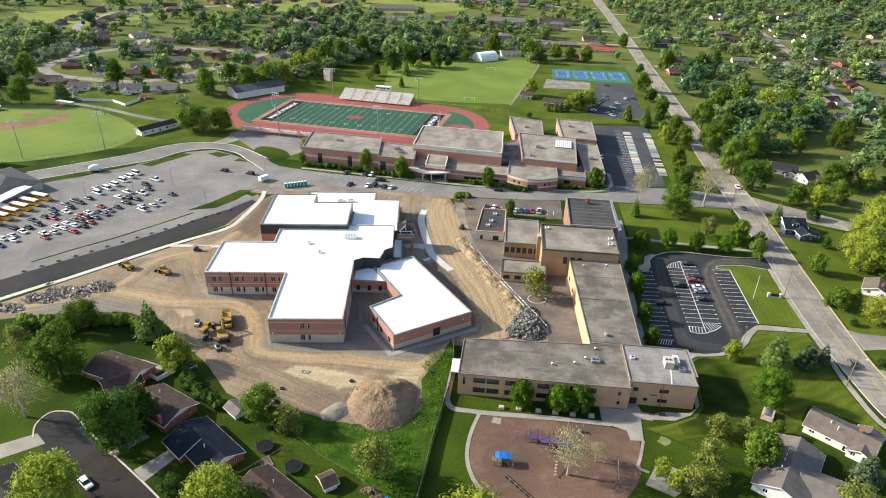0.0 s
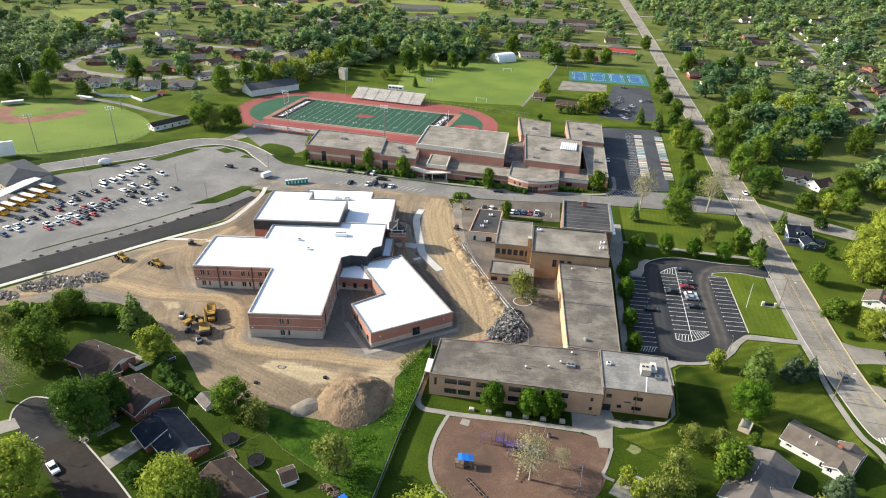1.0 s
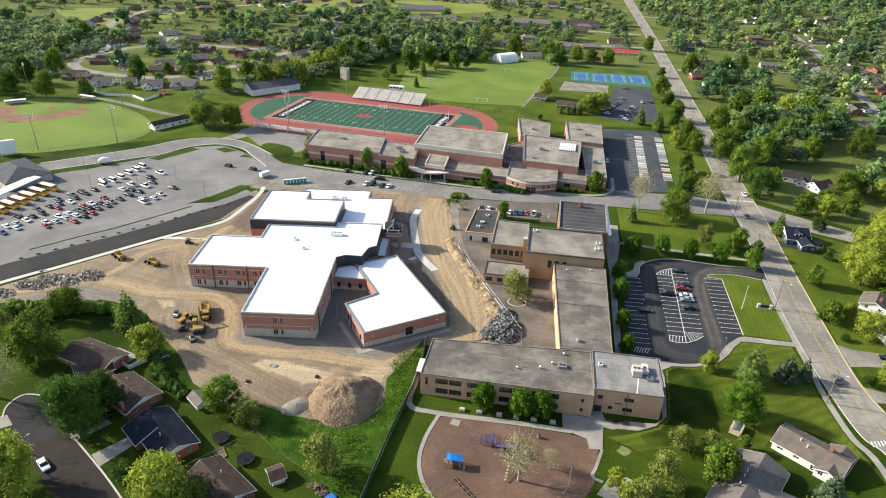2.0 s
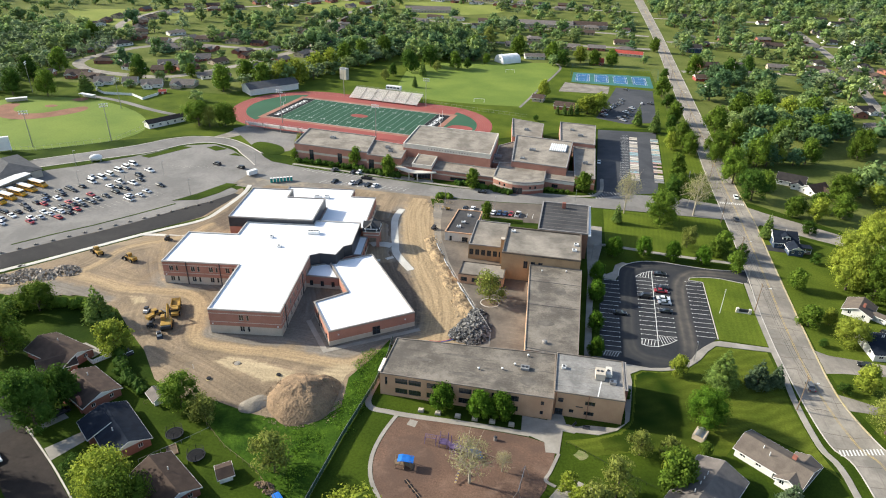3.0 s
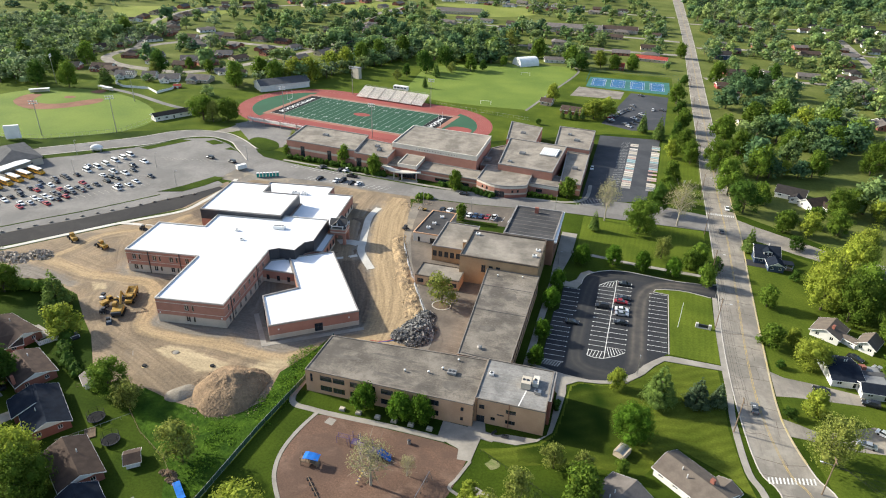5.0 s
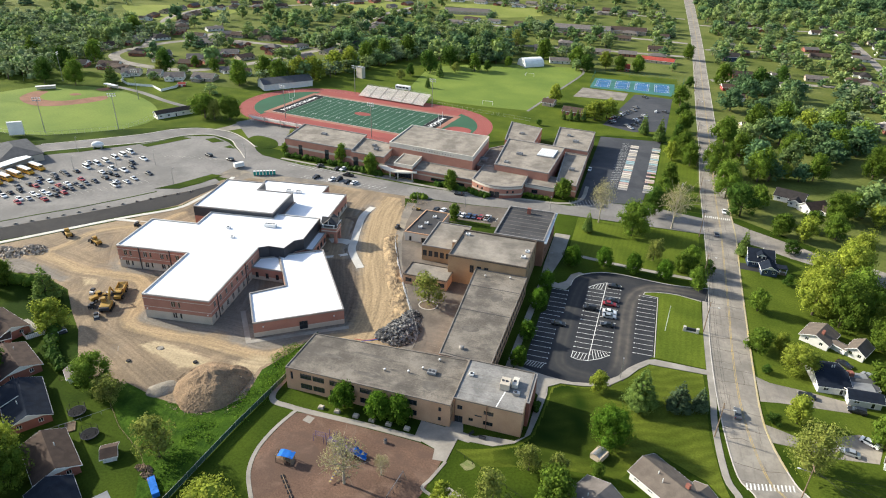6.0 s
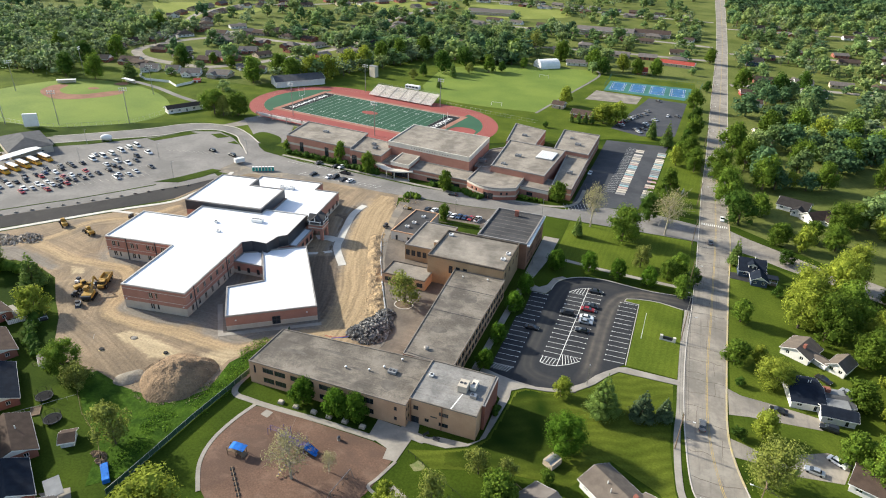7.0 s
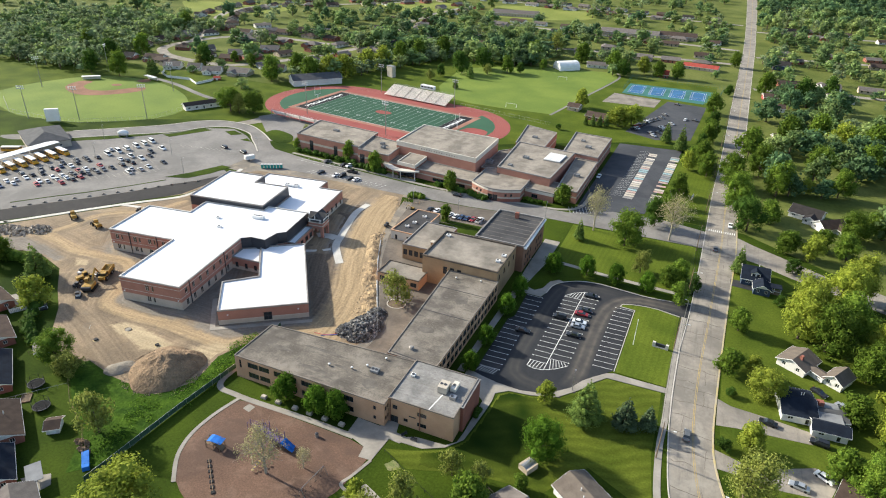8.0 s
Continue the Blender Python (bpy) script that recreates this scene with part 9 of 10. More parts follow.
for k, line in enumerate(side):
    o = (k - 7) / 7
    cross = []
    for i, (x, y) in enumerate(line):
        t = i / (len(line) - 1)
        top = (0.9 + 1.1 * noise.noise(Vector((x * 0.16, y * 0.16, 4)))) * min(1, 6 * t, 6 * (1 - t))
        z = max(0.0, top) * max(0.0, 1 - abs(o + 0.35 * noise.noise(Vector((y * 0.2, 1, 2)))) ** 1.5) + (0.35 * noise.noise(Vector((x * 0.7, y * 0.7, 0))) + 0.18 * noise.noise(Vector((x * 2, y * 2, 5)))) * (1 - o * o)
        cross.append(bm.verts.new((x, y, z if abs(o) < 1 else -0.05)))
    mesh_rows.append(cross)
for a, b in zip(mesh_rows, mesh_rows[1:]):
    for i in range(len(a) - 1):
        bm.faces.new((a[i], a[i + 1], b[i + 1], b[i]))
bmesh.ops.recalc_face_normals(bm, faces=bm.faces[:])
RIDGE = mat("spoil", (0.37, 0.265, 0.15), (0.20, 0.145, 0.09), 0.35, fine=1.6, fine_amount=0.4, bump=0.35, bump_scale=1.3, contrast=(0.38, 0.60))
structure("spoil_ridge", bm, RIDGE, "long ragged ridge of sandy soil along the site fence", "heap", "thing")
chunks("site_clods", "scattered clods along the haul track", [(4, 213, 3, 9, 0.3), (-4, 228, 2.5, 8, 0.3), (8, 202, 3, 5, 0.4), (-10, 246, 2, 8, 0.3), (-21, 286, 6, 5, 0.3), (-16, 292, 5, 3, 0.3)], mat("clod", (0.47, 0.345, 0.21), (0.38, 0.28, 0.17), 0.5, fine=2, vary=0.15, island=True), 420, 0.2, 11)
mh = thing("manhole", "concrete manhole ring in a sandy pit", "manhole", (-51.9, 160.5, 0.0), 0)
part("ring", tube((0, 0, 0), (0, 0, 0.35), 0.9, 0.9, 16), M["concrete"], mh)
part("lid", tube((0, 0, 0.35), (0, 0, 0.42), 0.55, 0.55, 14), M["concrete"], mh)
heap("pit_rim", "ring of dug brown soil round the manhole", -51.9, 160.5, 2.8, 2.2, 0.25, M["topsoil"], 3.3, 0, 0.1)
for x, y in ((-37.9, 158.3), (-56.5, 152.4)):
    pipe = thing("drain_pipe", "short black drain pipe standing in a pale sandy collar", "pipe", (x, y, 0))
    part("pipe", tube((0, 0, -0.2), (0, 0, 0.5), 0.65, 0.65, 14), M["dark"], pipe)
    part("collar", tube((0, 0, 0.0), (0, 0, 0.16), 1.25, 0.9, 14), YELLOW_SAND, pipe, "ring of pale sand")
for x, y, a in ((-64.0, 156.8, 128), (-60.6, 154.7, 140)):
    pk = thing("plank", "pale timber plank lying on bare earth", "plank", (x, y, 0.05), a)
    part("board", box(-1.6, -0.15, 0, 1.6, 0.15, 0.08, bevel=0.02), M["concrete"], pk)

# portable toilets, tank, trailer
TEAL = mat("teal_plastic", (0.03, 0.36, 0.32), None, 0.6, rough=0.5, fine=2.0, fine_amount=0.06)
for i in range(7):
    x, y = -102.6 + 1.4 * i, 293.8 + 0.75 * i
    w = thing("portable_toilet", "teal plastic portable toilet in a row", "toilet", (x, y, 0.05), 28, "portable toilets")
    part("cabin", box(-0.56, -0.56, 0.1, 0.56, 0.56, 2.1, bevel=0.06), TEAL, w)
    part("roof", box(-0.6, -0.6, 2.1, 0.6, 0.6, 2.3, bevel=0.1), M["white"], w)
    part("door", box(-0.4, -0.6, 0.15, 0.4, -0.55, 2.0), TEAL, w)
tk = thing("water_tank", "white rounded tank on a grass strip", "tank", (-202.4, 298.2, 0), 30)
bm = bmesh.new()
bmesh.ops.create_uvsphere(bm, u_segments=18, v_segments=10, radius=1.0, matrix=Matrix.Translation((0, 0, 2.1)) @ Matrix.Diagonal((3.2, 1.7, 1.7, 1)))
part("shell", bm, M["white"], tk, smooth=True)
for u in (-2, 2):
    part("saddle", box(u - 0.3, -1.4, 0, u + 0.3, 1.4, 1.0), M["steel"], tk)
tr = thing("trailer", "white box trailer parked by the drive", "trailer", (-116.0, 300.5, 0), 60)
part("box_body", box(-2.5, -1.1, 0.6, 2.5, 1.1, 2.7, bevel=0.06), M["white"], tr)
for s in (-1, 1):
    wheel(tr, -0.5, s * 1.0)

# bay lines
def bays(name, label, a, b, count, depth, turn, material="line", width=0.07, z=0.065, tick=0.0):
    a, b = Vector(a), Vector(b)
    bm = bmesh.new()
    dd = Vector((math.cos(radians(turn)), math.sin(radians(turn))))
    n = Vector((-dd.y, dd.x)) * width
    for i in range(count + 1):
        p = a.lerp(b, i / count)
        q = p + dd * depth
        v = [bm.verts.new((*c, z)) for c in (p - n, q - n, q + n, p + n)]
        bm.faces.new(v)
        if tick:
            e, g = dd * 0.16, n.normalized() * tick
            bm.faces.new([bm.verts.new((*k, z)) for k in (q + dd * 0.1 * math.copysign(1, depth) - g, q + dd * 0.1 * math.copysign(1, depth) + g, q + e * 3 * math.copysign(1, depth) + g, q + e * 3 * math.copysign(1, depth) - g)])
    bmesh.ops.recalc_face_normals(bm, faces=bm.faces[:])
    for f in bm.faces:
        if f.normal.z < 0:
            f.normal_flip()
    return structure(name, bm, M[material], label, "marking")


bays("bay_lines", "white bay lines in the dark car park", (72.6, 201.4), (73.5, 241.6), 15, -5.3, 2, tick=0.2)
bays("bay_lines", "white bay lines in the dark car park", (72.6, 204.2), (73.7, 246.2), 15, 5.1, 2, tick=0.2)
bays("bay_lines", "white bay lines in the dark car park", (53.9, 192.2), (54.1, 219.0), 10, 5.8, 2, tick=0.2)
bays("bay_lines", "white bay lines in the dark car park", (55.5, 221.7), (55.4, 236.5), 5, 5.3, 2, tick=0.2)
bays("bay_lines", "white bay lines in the dark car park", (90.7, 207.0), (91.4, 242.2), 13, -5.5, 2, tick=0.2)
structure("bay_spine", strip([(71.9, 198.0), (73.8, 247.2)], -0.1, 0.1, 0.0, 0.068), M["line"], "white line between the bay rows", "marking")
bm = bmesh.new()
for run in ([(66.8, 198.2), (69.1, 197.5), (71.9, 198.0), (75.3, 200.2), (78.1, 203.0)], [(66.8, 198.2), (67.1, 201.2)], [(67.7, 241.8), (70.4, 245.0), (73.8, 247.2)], [(73.8, 247.2), (77.8, 247.3)]):
    add_strip(bm, run, -0.1, 0.1, 0.05, 0.068)
for i in range(6):
    add_strip(bm, [(72.6 + i * 0.8, 204.0), (73.5 + i * 0.8, 199.2 + i * 0.72)], -0.08, 0.08, 0.05, 0.068)
for i in range(4):
    add_strip(bm, [(68.2 + i * 1.0, 201.2), (67.6 + i * 1.0, 198.1)], -0.08, 0.08, 0.05, 0.068)
    add_strip(bm, [(69.2 + i * 1.0, 241.8), (69.9 + i * 1.0, 244.4 + i * 0.6)], -0.08, 0.08, 0.05, 0.068)
for i in range(7):
    add_strip(bm, [(53.9 + i * 0.8, 189.6), (54.8 + i * 0.8, 192.2)], -0.08, 0.08, 0.05, 0.068)
bmesh.ops.recalc_face_normals(bm, faces=bm.faces[:])
structure("hatching", bm, M["line"], "white hatched no-parking area", "marking")
for a, b, n in (((-179, 226), (-144, 267.5), 21), ((-189.5, 231), (-155, 274), 22), ((-202, 240), (-171, 298), 24), ((-160, 300), (-133, 306), 9)):
    bays("bay_lines", "faded bay lines on the grey car park", a, b, n, 5.0, 160, "kerb", 0.05)
bays("bay_lines", "white bay lines before the high school", (-92, 317.4), (-62, 314.6), 11, -5.5, 62)
bays("bay_lines", "white bay lines on the cross street", (-80, 299.4), (-38, 299.0), 15, 4.8, 62)
bays("bay_lines", "worn pale bay lines in the old yard", (28.6, 183.6), (29.4, 214), 11, 4.6, 178, "worn_coping", 0.05)
bays("bay_lines", "white bay lines before the old school", (-6, 288.5), (26, 288.0), 12, -5, 86)
bays("bay_lines", "white lines in the high school car park", (71.0, 345), (74.5, 418), 27, -5.0, 20)
bays("hatch_lines", "white hatching on the asphalt by the high school", (53, 312.6), (66, 318), 9, 7, 110)
# student-painted bays
pr = random.Random(4)
M["salmon_bay"] = mat("salmon_bay", (0.42, 0.22, 0.18), (0.44, 0.38, 0.34), 0.8, fine=2.0)
M["teal_bay"] = mat("teal_bay", (0.16, 0.34, 0.36), (0.38, 0.42, 0.42), 0.8, fine=2.0)
for x0, x1 in ((71.6, 74.9), (83.6, 87.2)):
    for i in range(26):
        y = 342 + i * 2.85
        x = x0 + (x1 - x0) * i / 25
        c = pr.choice(("pale", "stone", "roof_grey", "coping", "stone", "salmon_bay", "salmon_bay", "teal_bay", "teal_bay", "", ""))
        if not c:
            continue
        flat("painted_bay", [(x, y), (x + 4.6, y), (x + 4.6, y + 2.3), (x, y + 2.3)], 0.075, M[c], "parking bay painted in bright colours", "marking")
for y0, y1, x0, x1 in ((322.4, 325.2, 111.6, 122.8), (160.6, 165.6, 112.8, 124.4)):
    for i in range(13):
        x = x0 + (x1 - x0) * (i + 0.25) / 13
        k = (x - x0) / (x1 - x0) * (y1 - y0 - 2.0 if y0 < 300 else 0)
        flat("crossing_stripe", [(x, y0 + k), (x + 0.36, y0 + k), (x + 0.36, y0 + k + 2.0), (x, y0 + k + 2.0)], 0.05, M["line"], "white bar of a pedestrian crossing", "marking")

flat("tree_ring", [(16.6 + 3.1 * math.cos(a), 210.6 + 2.6 * math.sin(a)) for a in [math.tau * i / 20 for i in range(20)]], 0.09, M["topsoil"], "round bed of bare soil at the foot of the yard tree", "earth")
structure("kerb_5", strip([(16.6 + 3.2 * math.cos(a), 210.6 + 2.7 * math.sin(a)) for a in [math.tau * i / 20 for i in range(20)]], -0.15, 0.15, 0.0, 0.2, True), M["kerb"], "ring of pale stones round the yard tree", "kerb")
part("chimney", box(38.0, 273.9, 10.5, 39.5, 275.3, 12.9, bevel=0.05), M["dark_brick"], old_school, "red brick chimney on the dark roof")
# roof fittings of the old school
def roof_vent(x, y, z, r=0.45):
    v = thing("roof_vent", "small white mushroom vent on the roof", "vent", (x, y, z), 0, "roof vents")
    part("pipe", tube((0, 0, 0), (0, 0, 0.5), r * 0.6, r * 0.6, 10), M["steel"], v)
    bm = bmesh.new()
    bmesh.ops.create_uvsphere(bm, u_segments=12, v_segments=6, radius=r, matrix=Matrix.Translation((0, 0, 0.6)) @ Matrix.Diagonal((1, 1, 0.6, 1)))
    part("cap", bm, M["white"], v, smooth=True)


for x, y in ((19.2, 165.0), (25.6, 166.4), (28.9, 169.1), (32.2, 174.0)):
    roof_vent(x, y, 7.26, 0.36)
for x, y in ((33.0, 224.0), (41.5, 225.5)):
    roof_vent(x, y, 7.26, 0.32)
rooftop_unit(31.8, 168.2, 7.26, 2.4, 1.8, 0.8, 0, "roof_grey", "low grey rooftop box on the old roof")
rooftop_unit(42.4, 170.4, 7.78, 1.2, 1.2, 0.7)
rooftop_unit(52.2, 168.6, 7.78, 2.6, 3.2, 2.1, 0, "stone", "tall grey-beige rooftop air conditioner with side fans")
rooftop_unit(54.6, 170.4, 7.78, 1.6, 3.4, 1.3, 0, "pale", "pale sheet-metal duct box beside the air conditioner")
rooftop_unit(55.6, 166.6, 7.78, 1.8, 1.4, 0.9, 0, "steel", "bare metal duct unit on the roof")
for x, y in ((44.4, 241.0), (43.8, 236.3), (20.4, 246.9)):
    rooftop_unit(x, y, 10.5, 1.6, 1.3, 0.8)
for x, y in ((-2.0, 264.0), (-3.2, 259.5), (-0.6, 271)):
    rooftop_unit(x, y, 3.7, 1.6, 1.2, 0.9)
ch = thing("chimney", "tall tan brick chimney by the old school", "chimney", (17.2, 239.6, 0))
part("shaft", box(-0.7, -0.7, 0, 0.7, 0.7, 10.6), M["gold_brick"], ch)
part("cap", box(-0.85, -0.85, 10.6, 0.85, 0.85, 10.95), M["stone"], ch)
fn = thing("exhaust_fan", "round dark exhaust fan on the roof", "fan", (36.4, 181.6, 7.26))
part("drum", tube((0, 0, 0), (0, 0, 0.7), 0.6, 0.5, 12), M["coping"], fn)
part("hood", tube((0, 0, 0.7), (0, 0, 0.95), 0.8, 0.5, 12), M["coping"], fn)
for x in (5.6, 10.3, 15.7, 20.3, 25.0, 30.1):
    hb = thing("window_well_cover", "small pale housing with a sloped cover in the lawn", "housing", (x, 153.0, 0), 0, "housings in the lawn")
    part("base", box(-0.8, -0.6, 0, 0.8, 0.6, 0.55, bevel=0.04), M["concrete"], hb)
    part("cover", box(-0.7, -0.5, 0.55, 0.7, 0.5, 0.85, bevel=0.1), M["stone"], hb)
step = thing("loading_step", "white canopy box at the end of the old wing", "canopy", (-8.4, 166.5, 0), 0)
part("roof", box(-1.2, -3.0, 2.6, 1.2, 3.0, 2.9), M["white"], step)
for u, v in ((-1, -2.8), (-1, 2.8), (1, -2.8), (1, 2.8)):
    part("post", tube((u, v, 0), (u, v, 2.6), 0.08), M["steel"], step)

# playground
BLUE = mat("slide_blue", (0.02, 0.16, 0.55), None, 0.8, rough=0.7, fine=2.0, fine_amount=0.05)
PURPLE = mat("frame_purple", (0.15, 0.105, 0.20), None, 0.8, rough=0.45, fine=2.0, fine_amount=0.1)


wt = thing("play_tower", "wooden play tower with a blue cloth roof on mulch", "play tower", (5.8, 133.4, 0.05), 6)
for u in (-2.0, 0.2, 2.0):
    for v in (-0.9, 0.9):
        part("post", tube((u, v * (1.25 if u > 1 else 1), 0), (u, v, 2.5), 0.1), M["wood"], wt)
part("deck", box(-2.1, -1.0, 1.2, 0.3, 1.0, 1.3), M["wood"], wt)
part("awning", extrude_profile([(-1.4, 2.5), (-0.4, 2.75), (1.2, 2.6), (2.5, 2.35), (2.5, 2.3), (1.2, 2.5), (-0.4, 2.65), (-1.4, 2.4)], 1.15), BLUE, wt, "blue cloth awning")
part("beam", tube((-2.0, 0.9, 2.5), (2.0, 0.9, 2.5), 0.07), M["wood"], wt)
part("beam", tube((-2.0, -0.9, 2.5), (2.0, -0.9, 2.5), 0.07), M["wood"], wt)
part("ramp", box(-0.1, -0.8, -0.05, 2.4, 0.8, 0.05, pose(0.3, 0, 1.25, 0, 30, 0)), M["wood"], wt)
for u in (-2.05, 0.25):
    part("railing", box(u - 0.04, -1.0, 1.9, u + 0.04, 1.0, 2.0), M["wood"], wt)
ps = thing("play_structure", "purple metal climbing structure with platforms and blue slides", "play structure", (18.6, 141.4, 0.05), 0)
DECKS = ((-4.6, 0.8, 1.2), (-1.6, -0.4, 1.5), (1.3, -1.0, 1.9))
for x, y, h in DECKS:
    part("platform", box(x - 1.0, y - 1.0, h, x + 1.0, y + 1.0, h + 0.1, bevel=0.03), PURPLE, ps)
    for u in (-1, 1):
        for v in (-1, 1):
            part("post", tube((x + u, y + v, 0), (x + u, y + v, h + 2.3), 0.09), PURPLE, ps)
    for v in (-1, 1):
        for k in range(7):
            part("baluster", tube((x - 0.9 + 0.3 * k, y + v, h + 0.1), (x - 0.9 + 0.3 * k, y + v, h + 1.0), 0.025, 0.025, 5), PURPLE, ps)
        part("rail", tube((x - 1, y + v, h + 1.0), (x + 1, y + v, h + 1.0), 0.045), PURPLE, ps)
for (x0, y0, h0), (x1, y1, h1) in zip(DECKS, DECKS[1:]):
    for k in range(6):
        t = (k + 0.5) / 6
        part("tread", box(-0.14, -0.7, 0, 0.14, 0.7, 0.06, pose(x0 + 1 + (x1 - x0 - 2) * t, y0 + (y1 - y0) * t, h0 + (h1 - h0) * t)), PURPLE, ps)
part("mast", tube((-3.4, 0.2, 0), (-3.4, 0.2, 4.6), 0.1), PURPLE, ps)
for k, (v, reach) in enumerate(((-0.5, 3.4), (0.5, 3.0))):
    sl = part("slide", extrude_profile([(2.3, 1.95), (2.7, 1.95), (2.3 + reach * 0.8, 0.55), (2.3 + reach, 0.4), (2.3 + reach, 0.28), (2.3 + reach * 0.75, 0.42), (2.3, 1.8)], 0.42), BLUE, ps, "wide blue plastic slide")
    sl.location.y = -1.0 + v * 1.1
    for e in (-0.44, 0.44):
        part("slide_edge", extrude_profile([(2.3, 2.2), (2.7, 2.2), (2.3 + reach * 0.8, 0.8), (2.3 + reach, 0.62), (2.3 + reach, 0.38), (2.3 + reach * 0.75, 0.55), (2.3, 1.9)], 0.05), BLUE, sl).location.y = e
arch_ = bmesh.new()
for v in (-0.4, 0.4):
    pts = [(-1.6 + v, -1.4 - 1.9 * math.sin(math.pi / 2 * i / 6), 1.5 * math.cos(math.pi / 2 * i / 6) + 0.05) for i in range(7)]
    for a, b in zip(pts, pts[1:]):
        add_tube(arch_, a, b, 0.045, 0.045, 6, False)
for i in range(1, 7):
    y, zz = -1.4 - 1.9 * math.sin(math.pi / 2 * i / 6), 1.5 * math.cos(math.pi / 2 * i / 6) + 0.05
    add_tube(arch_, (-2.0, y, zz), (-1.2, y, zz), 0.035, 0.035, 6, False)
part("climber", arch_, PURPLE, ps, "curved purple ladder")
for u in (-6.6, -9.4):
    for v in (0.2, 1.4):
        part("post", tube((u, v, 0), (u, v, 2.3), 0.07), PURPLE, ps)
for v in (0.2, 1.4):
    part("bar_rail", tube((-5.6, v, 2.3), (-9.4, v, 2.3), 0.05), PURPLE, ps)
for i in range(9):
    part("rung", tube((-5.9 - 0.42 * i, 0.2, 2.3), (-5.9 - 0.42 * i, 1.4, 2.3), 0.03, 0.03, 5), PURPLE, ps)
for x, y, t in ((34.4, 133.4, 83),):
    sw = thing("swing_set", "metal swing set standing in the mulch", "swing", (x, y, 0.05), t, "swings")
    part("beam", tube((-4, 0, 2.6), (4, 0, 2.6), 0.07), M["steel"], sw)
    for u in (-4, 4):
        for v in (-1.0, 1.0):
            part("leg", tube((u, v, 0), (u, 0, 2.6), 0.06), M["steel"], sw)
    for u in (-2.6, -0.9, 0.9, 2.6):
        part("seat", box(u - 0.25, -0.1, 0.5, u + 0.25, 0.1, 0.55), M["dark"], sw)
        for k in (-0.22, 0.22):
            part("chain", tube((u + k, 0, 0.55), (u + k, 0, 2.6), 0.02, 0.02, 4), M["steel"], sw)
pc = thing("pod_climber", "yellow stepping pods on a bent blue frame", "climber", (19.4, 132.4, 0.05), 80)
part("frame", tube((-1.9, 0.0, 0.5), (1.9, 0.2, 1.5), 0.06), BLUE, pc)
for i in range(5):
    u, z = -1.7 + 0.85 * i, 0.6 + 0.22 * i
    part("post", tube((u, 0.05 * i, 0), (u, 0.05 * i, z), 0.05), PURPLE, pc)
    part("pod", tube((u, 0.05 * i - 0.1, z), (u, 0.05 * i - 0.1, z + 0.12), 0.34, 0.28, 10), M["yellow_line"], pc, "round yellow pod")
du = thing("dustbin", "dark tipped bin beside the concrete path", "bin", (26.6, 146.8, 0.05), 10)
part("drum", tube((0, 0, 0), (0, 0, 1.1), 0.45, 0.45, 12), M["coping"], du)
part("lid", tube((0, 0, 1.1), (0, 0, 1.25), 0.48, 0.3, 12), M["panel"], du)
flat("paved_square", [(40.9, 131.1), (45.3, 138.9), (50.4, 136.7), (53.4, 134.8), (51.6, 131.8), (47.2, 128.2)], 0.08, M["concrete"], "old pale concrete pad in the lawn", "paving")
flat("bare_patch", ragged([(46.2, 146.5), (48, 148.2), (50, 147.2), (49.4, 145.6), (47.4, 145.2)], 4, 0.9), 0.03, mat("worn_lawn", (0.24, 0.22, 0.11), (0.13, 0.16, 0.05), 0.5, fine=2.0, fine_amount=0.3), "worn dry patch in the lawn", "grass", 4)
for x, y, t in ((49.5, 158.0, 0), (46.5, 158.6, 60)):
    bn = thing("bench", "dark metal bench on the concrete path", "bench", (x, y - 2.0, 0.12), t, "benches")
    part("seat", box(-0.9, -0.22, 0.42, 0.9, 0.22, 0.48), M["panel"], bn)
    part("backrest", box(-0.9, 0.2, 0.55, 0.9, 0.26, 0.9), M["panel"], bn)
    for u in (-0.8, 0.8):
        part("leg", box(u - 0.05, -0.2, 0, u + 0.05, 0.25, 0.42), M["panel"], bn)

# gardens
for x, y in ((-53.5, 130.4), (-44.3, 124.9)):
    tp = thing("trampoline", "round black trampoline with a safety net", "trampoline", (x, y, 0), 0, "trampolines")
    bm = bmesh.new()
    bmesh.ops.create_cone(bm, cap_ends=True, segments=24, radius1=2.0, radius2=2.0, depth=0.05, matrix=Matrix.Translation((0, 0, 0.85)))
    part("mat", bm, M["black_turf"], tp)
    bm = bmesh.new()
    for i in range(24):
        a, b = math.tau * i / 24, math.tau * (i + 1) / 24
        add_tube(bm, (2.1 * math.cos(a), 2.1 * math.sin(a), 0.86), (2.1 * math.cos(b), 2.1 * math.sin(b), 0.86), 0.12, 0.12, 6, False)
    part("rim", bm, M["panel"], tp)
    for i in range(6):
        a = math.tau * i / 6
        part("leg", tube((2.1 * math.cos(a), 2.1 * math.sin(a), 0), (2.1 * math.cos(a), 2.1 * math.sin(a), 2.6), 0.05), M["dark"], tp)
    for z in (1.5, 2.0, 2.55):
        bm = bmesh.new()
        for i in range(18):
            a, b = math.tau * i / 18, math.tau * (i + 1) / 18
            add_tube(bm, (2.05 * math.cos(a), 2.05 * math.sin(a), z), (2.05 * math.cos(b), 2.05 * math.sin(b), z), 0.03, 0.03, 4, False)
        part("net_band", bm, M["dark"], tp)
sb = thing("raised_bed", "square garden bed of dark soil in a pale frame", "garden bed", (-51.4, 125.7, 0), 42)
part("soil", box(-1.1, -1.6, 0, 1.1, 1.6, 0.18), M["topsoil"], sb)
